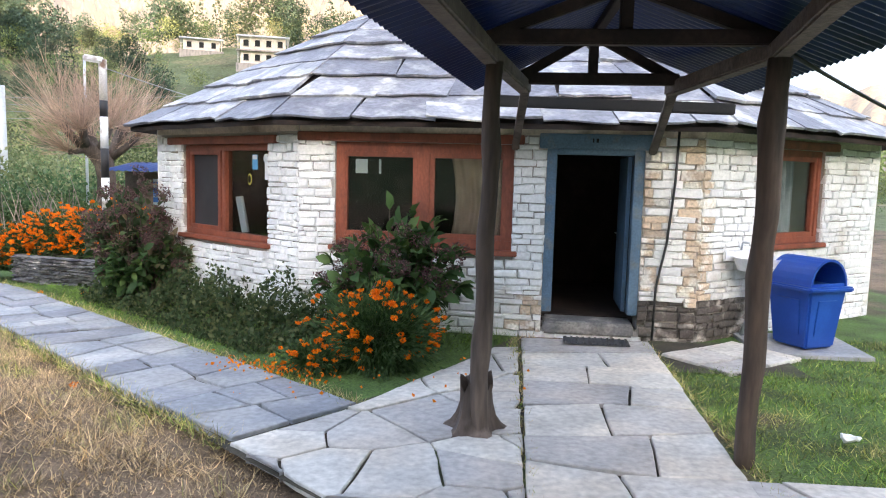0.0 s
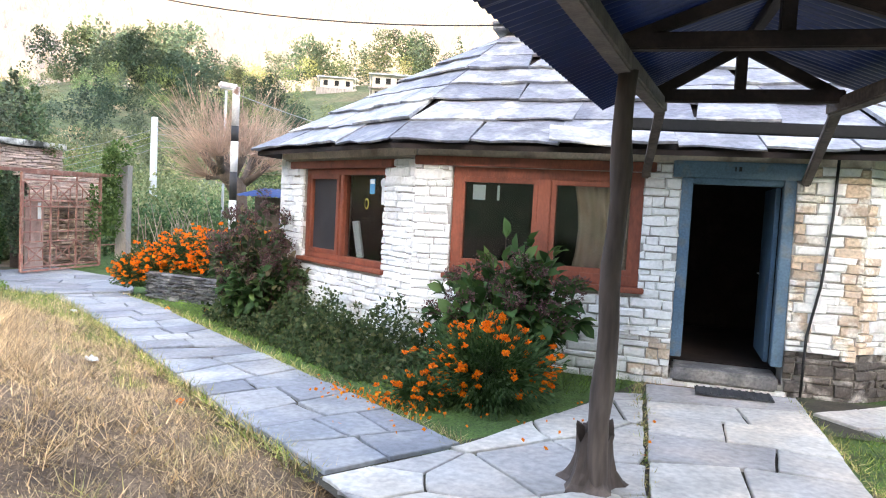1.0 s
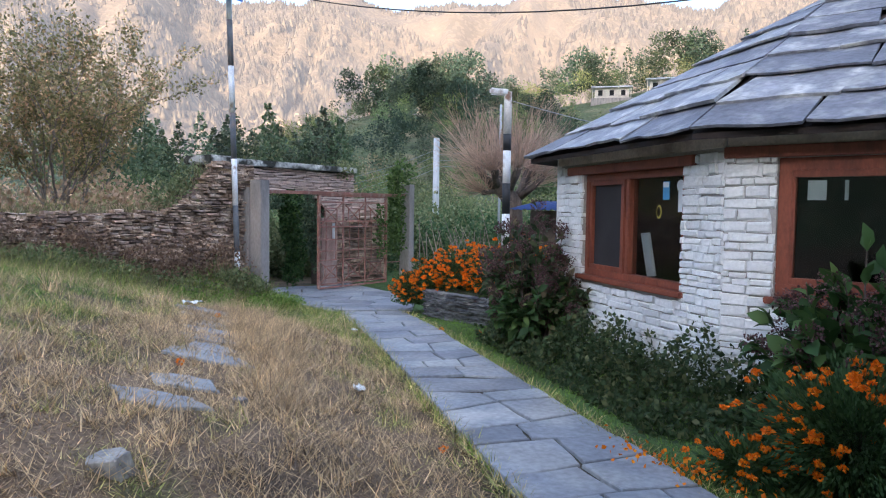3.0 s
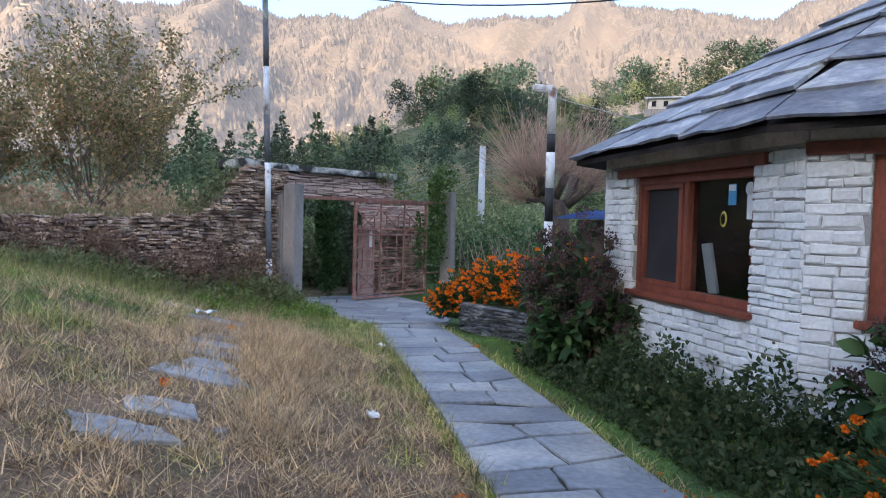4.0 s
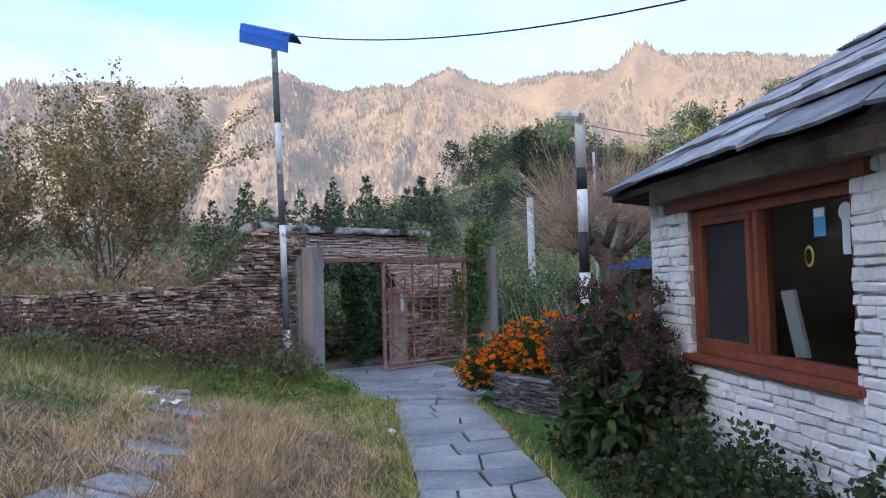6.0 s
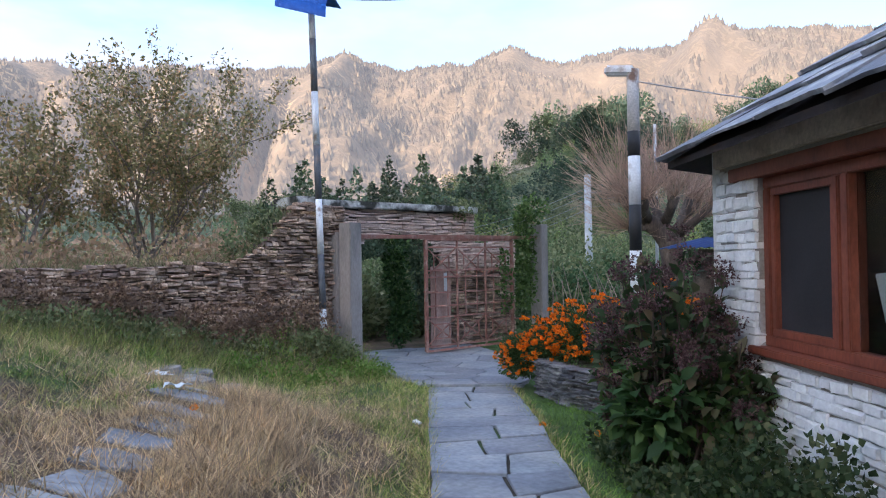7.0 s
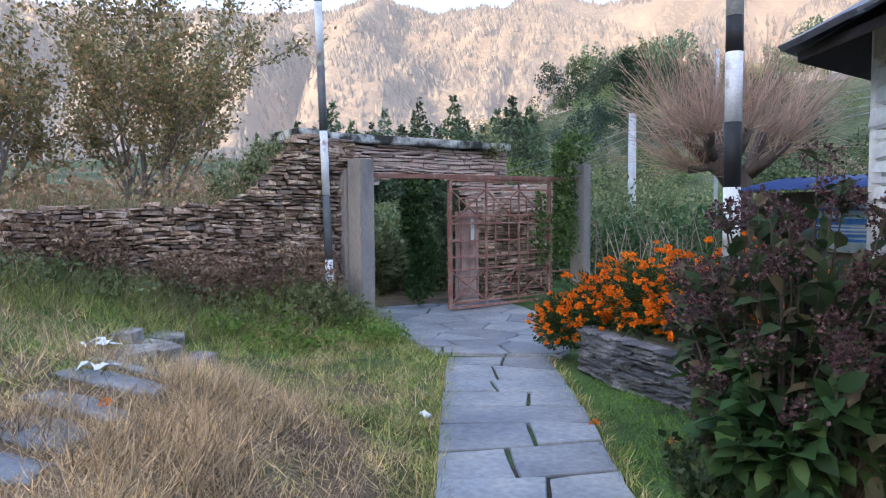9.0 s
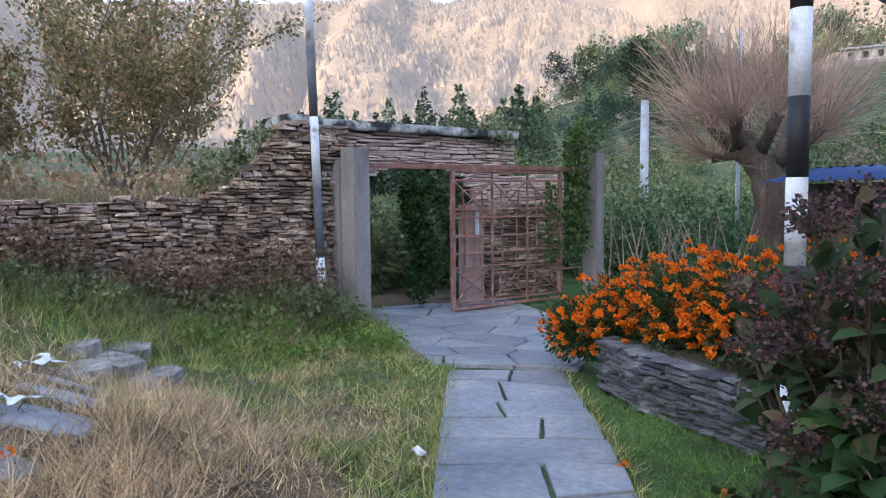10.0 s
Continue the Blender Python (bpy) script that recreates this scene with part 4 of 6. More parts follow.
for dy, dz, w, h in ((-0.11, 0.42, 0.15, 0.50), (0.11, 0.42, 0.15, 0.50), (-0.11, -0.35, 0.15, 0.60), (0.11, -0.35, 0.15, 0.60)):
    part("panel", box_bm((0.012, w, h), pose(GX - 0.086, GY0 + 0.42 + dy, 0.52 + dz)), M_wicket, wicket, bevel=0.005)
part("notice_plate", box_bm((0.008, 0.10, 0.34), pose(GX - 0.074, GY0 + 0.53, 0.98)), M_paper, wicket, "white strip on the door panel", bevel=0.002)
rod("hinge", [(GX + 0.04, GY1 + 0.02, 0.2), (GX + 0.04, GY1 + 0.5, 0.2)], 0.015, M_rust, gate)

# stone edging of the flower bed
bed = thing("bed_wall", (-5.6, 11.9, 0), "low dry-stone wall of thin slates holding the flower bed", "wall", kind="structure")
bf = [Face((-6.75, 12.32), (-6.15, 12.02)), Face((-6.15, 12.02), (-4.72, 11.64))]
for f in bf:
    part("core", f.box(0, f.L, -0.4, 0.19, -0.4, -0.05), M_core, bed)
    part("bed_soil", f.box(0.0, f.L, 0.0, 0.22, -1.3, -0.30), M_soil, bed)


# ---- paving ----
def paving_stone(corners, z_of, r, name="flagstone", thick=0.06, gap=0.016, lift=0.0, mat=None):
    """One flagstone from plan corners, shrunk by its joint, with a broken outline and a worn top edge."""
    c = sum((Vector(p) for p in corners), Vector((0, 0))) / len(corners)
    ring = []
    n = len(corners)
    for i in range(n):
        p, q = Vector(corners[i]), Vector(corners[(i + 1) % n])
        for t in (0.03, 0.35, 0.68, 0.97):
            v = p.lerp(q, t)
            inward = Vector((p.y - q.y, q.x - p.x)).normalized()
            if inward.dot(c - v) < 0:
                inward = -inward
            v = v + inward * (gap * (1 + r.uniform(-.6, .7)))
            ring.append(v)
    dz, tx, ty = r.uniform(-.006, .008) + lift, r.uniform(-.006, .006), r.uniform(-.006, .006)

    def top(v, drop, inset):
        w = v + (c - v).normalized() * inset
        return (w.x, w.y, z_of(w.x, w.y) + dz + (w.x - c.x) * tx + (w.y - c.y) * ty - drop)
    k = len(ring)
    verts = [top(v, thick, -0.004) for v in ring] + [top(v, 0.006, 0) for v in ring] + [top(v, 0, 0.007) for v in ring]
    faces = [(i + o, (i + 1) % k + o, (i + 1) % k + o + k, i + o + k) for o in (0, k) for i in range(k)] + [tuple(range(2 * k, 3 * k))]
    return mesh_of(name, verts, faces, mat or M_flag)


def pave_z(x, y):
    s, d = along(x, y)
    return -0.018 * min(max(s, 0), 7.5) - 0.045 * min(max(s - 7.5, 0), 4.5) + 0.034


def pave(thing_ob, centre, width, rows, splits, seed, gap=0.016, thick=0.06, mat=None):
    """Rows of irregular flagstones between stations of a line; centre(t), width(t) in plan; row edges are jagged."""
    r = random.Random(seed)
    lines = []
    for i in range(rows + 1):
        t = i / rows
        lines.append((centre(t), width(t), r.uniform(-.13, .13), r.uniform(-.12, .12)))
    cutter = []
    for i in range(rows):
        k = r.choice(splits)
        cuts = [0.0] + sorted(min(max((j + 1) / k + r.uniform(-.12, .12), .2), .8) for j in range(k - 1)) + [1.0]
        cutter.append(cuts)

    def at(i, w):
        (p, d), wd, sk, bow = lines[i]
        n = Vector((-d.y, d.x))
        skew = 0 if i in (0, rows) else sk
        return p + n * ((w - 0.5) * wd) + d * (skew * (w - 0.5) * 2 + (bow if 0 < i < rows else 0) * math.sin(w * math.pi))
    for i in range(rows):
        shift = [0.0] + [r.uniform(-.06, .06) for _ in cutter[i][1:-1]] + [0.0]
        for (a, j0), (b, j1) in zip(list(zip(cutter[i], shift)), list(zip(cutter[i], shift))[1:]):
            ob = new("flagstone", paving_stone([at(i, a), at(i, b), at(i + 1, min(max(b + j1, 0), 1)), at(i + 1, min(max(a + j0, 0), 1))], pave_z, r, gap=gap, thick=thick, mat=mat))
            adopt(ob, thing_ob)


path = thing("pavement", (0.5, 5.5, 0), "winding path and forecourt of irregular grey flagstones", "pavement", kind="structure")
PL = [Vector((0.332 - 0.778 * q, 5.638 + 0.628 * q)) for q in (1.05, 2.3, 3.6, 4.9, 6.2, 7.5, 8.8, 10.35)]


def path_mid(t):
    x = t * (len(PL) - 1)
    i = min(int(x), len(PL) - 2)
    d0 = (PL[min(i + 1, len(PL) - 1)] - PL[max(i - 1, 0)]).normalized()
    d1 = (PL[min(i + 2, len(PL) - 1)] - PL[i]).normalized()
    return PL[i].lerp(PL[i + 1], x - i), d0.lerp(d1, x - i).normalized()


def straight(p, q):
    p, q = Vector(p), Vector(q)
    return lambda t: (p.lerp(q, t), (q - p).normalized())


# soil bed under the stones
bv, bfaces = [], []
for i in range(31):
    p, d = path_mid(i / 30)
    n = Vector((-d.y, d.x))
    for w in (-0.49, 0.49):
        q = p + n * w
        bv.append((q.x, q.y, pave_z(q.x, q.y) - 0.020))
for i in range(30):
    bfaces.append((2 * i, 2 * i + 1, 2 * i + 3, 2 * i + 2))
for quad in (((-0.95, 5.95), (-0.05, 5.2), (2.07, 5.2), (2.32, 9.0), (0.93, 9.0), (0.02, 7.06)), ((-0.4, 0.0), (3.55, 0.0), (3.55, 5.72), (2.0, 5.72), (-0.1, 5.25)), ((2.25, 7.9), (3.4, 7.9), (3.4, 9.1), (2.3, 9.1)), ((-7.25, 12.75), (-8.42, 11.75), (-12.3, 13.15), (-11.6, 15.7), (-8.7, 14.7))):
    o = len(bv)
    bv += [(x, y, pave_z(x, y) - (0.022 if x > -5 else 0.16)) for x, y in quad]
    bfaces.append(tuple(range(o, o + len(quad))))
part("joint_bed", mesh_of("joint_bed", bv, bfaces, M_soil), None, path, "mossy soil in the joints")
pave(path, path_mid, lambda t: 0.98 + 0.03 * math.sin(t * 9) + 0.07 * t, 19, (2, 2, 2, 2, 3, 1), 11, gap=0.012)


def clip(poly, p, n):
    """The part of a convex polygon on the near side of the line through p with normal n."""
    out = []
    for a, b in zip(poly, poly[1:] + poly[:1]):
        da, db = (a - p).dot(n), (b - p).dot(n)
        if da <= 0:
            out.append(a)
        if da * db < 0:
            out.append(a.lerp(b, da / (da - db)))
    return out


def crazy_paving(thing_ob, outline, size, seed, squash=0.75, gap=0.013, mat=None):
    """Irregular flagstones that fill a convex outline."""
    r = random.Random(seed)
    outline = [Vector(p) for p in outline]
    xs, ys = [p.x for p in outline], [p.y for p in outline]
    seeds, j = [], 0
    y = min(ys) - size
    while y < max(ys) + size:
        x = min(xs) - size + (j % 2) * size * 0.5
        while x < max(xs) + size:
            seeds.append(Vector((x + r.uniform(-.42, .42) * size, y + r.uniform(-.36, .36) * size)))
            x += size
        y += size * squash
        j += 1
    for i, c in enumerate(seeds):
        cell = outline
        for k, o in enumerate(seeds):
            if k != i and (o - c).length < size * 2.2 and len(cell) > 2:
                cell = clip(cell, (c + o) / 2, (o - c).normalized())
        if len(cell) < 3:
            continue
        area = abs(sum(a.x * b.y - a.y * b.x for a, b in zip(cell, cell[1:] + cell[:1]))) / 2
        keep = [p for p, q in zip(cell, cell[1:] + cell[:1]) if (p - q).length > 0.012]
        if area > 0.008 and len(keep) > 2:
            ob = new("flagstone", paving_stone(keep, pave_z, r, gap=gap, mat=mat))
            adopt(ob, thing_ob)


crazy_paving(path, [(-0.78, 5.86), (-0.05, 5.22), (0.93, 5.22), (0.99, 8.55), (0.75, 8.50), (-0.16, 6.68)], 0.58, 41, gap=0.009, mat=M_flag2)
pave(path, straight((1.52, 5.22), (1.65, 8.95)), lambda t: 1.18 + 0.08 * t, 7, (2, 2, 2, 1), 12, gap=0.009, mat=M_flag2)
crazy_paving(path, [(-0.35, 0.0), (2.05, 0.0), (2.05, 5.20), (-0.05, 5.20)], 0.75, 42, gap=0.006, mat=M_flag2)
crazy_paving(path, [(2.09, 0.0), (3.5, 0.0), (3.5, 5.70), (2.09, 5.70)], 0.7, 43, gap=0.006, mat=M_flag2)
pave(path, straight((2.50, 8.15), (3.35, 8.80)), lambda t: 0.75, 2, (1, 2), 16, mat=M_flag2)
crazy_paving(path, [(-8.40, 11.80), (-7.33, 12.70), (-8.7, 14.6), (-11.6, 15.6), (-12.2, 13.2)], 0.8, 44)
pave(path, straight((3.75, 8.60), (3.77, 9.55)), lambda t: 1.05, 1, (1,), 18)

# sunken stepping stones on the lawn
steps = [(-3.55, 5.68), (-3.92, 6.08), (-4.6, 6.78), (-4.95, 7.02), (-5.3, 7.25), (-5.68, 7.5), (-6.05, 7.78), (-6.42, 7.98), (-6.85, 8.27), (-7.3, 8.45), (-7.9, 8.6), (-8.4, 8.72)]
r = random.Random(5)
for i, (x, y) in enumerate(steps):
    w, h = r.uniform(.40, .75), r.uniform(.20, .36)
    a = r.uniform(-.2, .2) + 0.85
    cs = [Vector((x, y)) + Vector((math.cos(a) * sx * w - math.sin(a) * sy * h, math.sin(a) * sx * w + math.cos(a) * sy * h)) for sx, sy in ((-.5 + r.uniform(-.1, .15), -.5), (.1, -.6 + r.uniform(-.1, .1)), (.5, -.4 + r.uniform(-.2, .2)), (.5 + r.uniform(-.2, .1), .4), (-.1, .6 + r.uniform(-.1, .1)), (-.5, .4 + r.uniform(-.2, .2)))]
    ob = tagged(new("stepping_stone", paving_stone(cs, lambda X, Y: ground_z(X, Y) + 0.016, r, "stepping_stone", 0.12, gap=0.022)), "flat grey stepping stone sunk in the grass", "stone", "stepping stones up the lawn")
for x, y, w, turn, tip in ((-2.83, 4.98, 0.24, 0.5, 10), (-2.66, 4.55, 0.22, 0.9, 6), (-3.42, 6.15, 0.13, 0.4, 4), (-8.55, 8.75, 0.60, 0.6, 3), (-8.95, 9.05, 0.55, 0.9, -4), (-9.25, 8.85, 0.45, 0.2, 5), (-8.75, 9.35, 0.50, 1.1, 4), (-9.35, 9.25, 0.48, 0.7, -3), (-8.25, 9.05, 0.42, 0.4, 2)):
    cs = [Vector((math.cos(q + turn) * w * 0.62 * r.uniform(.8, 1.15), math.sin(q + turn) * w * 0.42 * r.uniform(.8, 1.15))) for q in (0.2, 1.1, 2.2, 3.2, 4.1, 5.3)]
    ob = new("stone_slab", paving_stone(cs, lambda X, Y: 0.055, r, "stone_slab", 0.12, gap=0.01, mat=M_slab))
    ob.matrix_basis = pose(x, y, ground_z(x, y), tip, -tip * 0.7, 0)
    tagged(ob, "rough flat slab of grey stone lying in the grass", "stone", "slabs in the lawn")


# ---- small things before the house ----
def waste_bin(x, y, z, turn):
    b = thing("waste_bin", (x, y, z), "blue plastic waste bin with a domed lid", "bin", local=True)
    b.matrix_basis = pose(x, y, z, 0, 0, turn)
    bm = bmesh.new()
    lo, hi = 0.20, 0.255
    vs = [bm.verts.new((sx * s, sy * s * 0.92, h)) for s, h in ((lo, 0.0), (hi, 0.56)) for sx, sy in ((-1, -1), (1, -1), (1, 1), (-1, 1))]
    bm.faces.new(vs[3::-1])
    for i in range(4):
        j = (i + 1) % 4
        bm.faces.new((vs[i], vs[j], vs[j + 4], vs[i + 4]))
    part("body", bm, M_bluebin, b, bevel=0.02)
    for sx, sy, w, d in ((0, -1, 0.26, 0.012), (1, 0, 0.012, 0.24)):
        part("panel_rib", box_bm((w, d, 0.34), pose(sx * 0.235, sy * 0.217, 0.30, -4.5 * abs(sy) * -1 * (1 if sy else 0), 5 * sx, 0)), M_bluebin, b, bevel=0.004)
    part("rim", box_bm((0.60, 0.56, 0.05), pose(0, 0, 0.575)), M_bluebin, b, bevel=0.015)
    n, R, W = 14, 0.235, 0.25
    verts, faces = [], []
    for x0, rr in ((-W, R), (W, R), (W, R - 0.02), (-W, R - 0.02)):
        for i in range(n + 1):
            t = math.pi * i / n
            verts.append((x0, -math.cos(t) * rr, 0.60 + math.sin(t) * rr * 1.12))
    k = n + 1
    for i in range(n):
        faces += [(i, i + 1, k + i + 1, k + i), (2 * k + i, 2 * k + i + 1, 3 * k + i + 1, 3 * k + i), (k + i, k + i + 1, 2 * k + i + 1, 2 * k + i), (3 * k + i, 3 * k + i + 1, i + 1, i)]
    faces.append(tuple(range(k - 1, -1, -1)))
    lid = part("lid", mesh_of("lid", verts, faces, M_bluebin, smooth=False), None, b, "domed lid with an open mouth")
    part("mouth", box_bm((0.02, 0.40, 0.03), pose(W - 0.01, 0, 0.615)), M_bluebin, lid, bevel=0.005)
    return b


waste_bin(3.77, 9.02, pave_z(3.77, 9.0) + 0.02, -64)

basin = thing("wash_basin", (3.2, 9.3, 0.05), "small white ceramic wash basin fixed to the wall", "basin")
bu = 0.60
bm = bmesh.new()
bmesh.ops.create_cone(bm, cap_ends=True, segments=20, radius1=0.20, radius2=0.26, depth=0.13, matrix=f3.place(bu, 0.80, 0.24) @ Matrix.Diagonal((1.05, 0.85, 1, 1)))
top = [f for f in bm.faces if f.normal.z > 0.9]
ins = bmesh.ops.inset_individual(bm, faces=top, thickness=0.035)
for f in top:
    for v in f.verts:
        v.co.z -= 0.075
part("bowl", bm, M_ceramic, basin, smooth=False)
part("splash_back", f3.box(bu - 0.26, bu + 0.26, 0.82, 0.92, 0.012, 0.05), M_ceramic, basin, bevel=0.012)
rod("drain_pipe", [f3.at(bu, 0.74, 0.22), f3.at(bu, 0.35, 0.22), f3.at(bu + 0.02, 0.05, 0.10)], 0.022, M_grey_pole, basin)
rod("tap", [f3.at(bu, 0.92, 0.05), f3.at(bu, 1.0, 0.06), f3.at(bu, 1.0, 0.14), f3.at(bu, 0.97, 0.15)], 0.012, M_grey_pole, basin)

mat_ob = thing("door_mat", (1.74, 8.78, 0.01), "grey ribbed rubber doormat before the threshold", "mat")
part("mat_base", box_bm((0.62, 0.26, 0.012), pose(1.74, 8.78, pave_z(1.7, 8.8) + 0.022, 0, 0, -3)), M_rubber, mat_ob)
for i in range(11):
    part("mat_rib", box_bm((0.02, 0.25, 0.012), pose(1.45 + i * 0.058, 8.79 - i * 0.003, pave_z(1.7, 8.8) + 0.032, 0, 0, -3)), M_rubber, mat_ob)

# cable down the wall by the door
rod("cable", [f2.at(3.86, 2.15, 0.05), f2.at(3.85, 1.6, 0.04), f2.at(3.80, 1.0, 0.05), f2.at(3.72, 0.55, 0.045), f2.at(3.70, 0.02, 0.10)], 0.012, M_cable, None, sides=8)
tagged(bpy.data.objects["cable"], "black cable hanging down the wall beside the door", "cable")


def wire(a, b, sag, r, mat, label):
    a, b = Vector(a), Vector(b)
    pts = []
    for i in range(17):
        t = i / 16
        p = a.lerp(b, t)
        p.z -= sag * 4 * t * (1 - t)
        pts.append(p)
    return tagged(rod("overhead_wire", pts, r, mat, sides=6), label, "wire", "overhead wires")


wire((-11.13, 11.95, 5.72), (-0.8, 12.3, 4.10), 0.48, 0.010, M_cable, "thin black overhead wire from the flag pole")
wire((2.28, 6.0, 2.32), (6.5, 9.5, 1.75), 0.12, 0.012, M_cable, "black cable slung from the canopy post")
wire((-4.70, 11.42, 2.95), (-3.0, 11.9, 2.45), 0.02, 0.006, M_cable_grey, "grey stay wire from the lamp post")
for k in range(4):
    wire((-17.0, 26.2, 3.95 - 0.25 * k), (-2.5, 24.0, 4.6 - 0.12 * k), 0.3, 0.008, M_cable_grey, "pale overhead wire on the utility pole")
    wire((-17.0, 26.2, 3.9 - 0.25 * k), (-22.0, 22.0, 2.2 - 0.3 * k), 0.3, 0.008, M_cable_grey, "pale overhead wire on the utility pole")

# curtains and papers behind the panes
def curtain(face, u0, u1, z0, z1, out, folds, mat, name, label):
    verts, faces = [], []
    n = folds * 8
    for layer in (0, 0.006):
        for i in range(n + 1):
            t = i / n
            o = out + 0.025 * math.sin(t * folds * 2 * math.pi) - layer
            for j in range(5):
                v = j / 4
                sq = 1 - 0.22 * math.sin(v * math.pi) * (0.5 + 0.5 * t)
                verts.append(face.at(u1 - (u1 - u0) * (1 - t) * sq, z1 - (z1 - z0) * v, o))
    for L in (0, 1):
        o = L * (n + 1) * 5
        for i in range(n):
            for j in range(4):
                faces.append((o + i * 5 + j, o + (i + 1) * 5 + j, o + (i + 1) * 5 + j + 1, o + i * 5 + j + 1))
    return tagged(part(name, mesh_of(name, verts, faces, mat, smooth=True), None), label, "curtain")


curtain(f2, 1.60, 2.19, 0.88, 1.84, -0.19, 6, M_curtain, "curtain", "brown cloth curtain hanging inside the wide window")
curtain(f3, 1.14, 1.9, 1.0, 1.92, -0.24, 6, M_pale_curtain, "curtain", "pale grey curtain hanging inside the window")


def sheet_paper(name, face, u, z, w, h, out, mat, label, category="notice", lean=0.0):
    return tagged(part(name, box_bm((w, 0.004, h), face.place(u, z, out) @ pose(0, 0, 0, 0, lean, 0)), mat, None), label, category)


sheet_paper("notice", f1, 2.07, 1.70, 0.10, 0.17, -0.098, M_paperblue, "blue and white notice stuck on the window pane")
sheet_paper("notice", f1, 2.07, 1.755, 0.085, 0.05, -0.094, M_paper, "white head of the notice on the window pane")
sheet_paper("sticker", f1, 2.29, 1.62, 0.06, 0.24, -0.098, M_paper, "white strip sticker on the window pane", "sticker")
bm = bmesh.new()
bmesh.ops.create_cone(bm, cap_ends=True, segments=18, radius1=0.055, radius2=0.055, depth=0.004, matrix=f1.place(2.29, 1.74, -0.098) @ pose(0, 0, 0, 90))
tagged(part("sticker", bm, M_paper), "round white sticker on the window pane", "sticker")
bm = bmesh.new()
bmesh.ops.create_cone(bm, cap_ends=False, segments=20, radius1=0.055, radius2=0.040, depth=0.006, matrix=f1.place(1.96, 1.50, -0.098) @ pose(0, 0, 0, 90) @ Matrix.Diagonal((0.8, 1.2, 1, 1)))
tagged(part("sticker", bm, M_yellow), "yellow oval ring sticker on the window pane", "sticker")
tagged(part("leaning_board", box_bm((0.13, 0.03, 0.44), f1.place(1.66, 1.07, -0.20) @ pose(0, 0, 0, 8, -5, 0)), M_paper, None, bevel=0.004), "white board leaning inside the window", "board")
sheet_paper("notice", f2, 0.66, 1.68, 0.13, 0.15, -0.11, M_paper, "small white notice on the window pane")
sheet_paper("sticker", f2, 0.86, 1.68, 0.025, 0.15, -0.11, M_paper, "narrow white strip on the window pane", "sticker")

for x, y in ((-6.18, 10.10), (-3.82, 7.67), (2.97, 6.38)):
    bm = bmesh.new()
    bmesh.ops.create_icosphere(bm, subdivisions=2, radius=0.045, matrix=Matrix.Translation((x, y, ground_z(x, y) + 0.05)) @ Matrix.Diagonal((1.3, 0.8, 0.5, 1)))
    for v in bm.verts:
        v.co += noise.noise_vector(v.co * 30) * 0.03
    tagged(part("litter", bm, M_paper), "crumpled white paper litter in the grass", "litter", "litter on the lawn")

for x, y, turn, w in ((-8.38, 8.50, 0.3, 0.30), (-8.15, 8.42, 1.9, 0.24), (-6.92, 8.18, 1.1, 0.22)):
    vs, fs = [], []
    for i in range(9):
        for k in (-1, 1):
            u, q = (i / 8 - 0.5) * w, k * 0.035 * (1 + 0.4 * math.sin(i * 1.7 + turn))
            a, b = x + math.cos(turn) * u - math.sin(turn) * (q + 0.04 * math.sin(i * 0.9)), y + math.sin(turn) * u + math.cos(turn) * (q + 0.04 * math.sin(i * 0.9))
            vs.append((a, b, ground_z(x, y) + 0.085 + 0.018 * math.sin(i * 1.3 + k)))
    fs = [(2 * i, 2 * i + 1, 2 * i + 3, 2 * i + 2) for i in range(8)]
    ob = part("paper_strip", mesh_of("paper_strip", vs, fs, M_paper), None)
    ob.modifiers.new("thickness", "SOLIDIFY").thickness = 0.004
    tagged(ob, "torn white strip of paper lying on the stones", "litter", "litter on the lawn")

# shed with a blue roof behind the bare tree
shed = thing("shed", (-5.6, 17.6, -0.2), "small dark shed with blue metal roof and shutter", "shed")
part("wall", box_bm((3.0, 2.4, 1.8), pose(-5.6, 17.6, 0.60, 0, 0, -10)), M_core, shed)
sheet((-7.3, 17.0, 1.70), (-3.9, 16.4, 1.70), (-7.4, 15.9, 1.52), (-4.1, 15.4, 1.52), "roof_sheet", shed, 20, M_shedroof)
sheet((-7.3, 17.0, 1.70), (-3.9, 16.4, 1.70), (-6.9, 19.2, 1.57), (-3.5, 18.6, 1.57), "roof_sheet", shed, 20, M_shedroof)
sheet((-6.55, 16.46, 1.36), (-4.6, 16.10, 1.36), (-6.55, 16.44, 0.75), (-4.6, 16.08, 0.75), "shutter", shed, 14, M_shutter)

# worn number on the lintel, past reading
for i, w in enumerate((0.018, 0.03)):
    ob = part("painted_mark", f2.box(3.04 + i * 0.035, 3.04 + i * 0.035 + w * 0.8, 1.965, 2.005, 0.031, 0.034), M_dark, door)


# ---- plants ----
def unit(v):
    return v / np.maximum(np.linalg.norm(v, axis=1, keepdims=True), 1e-9)


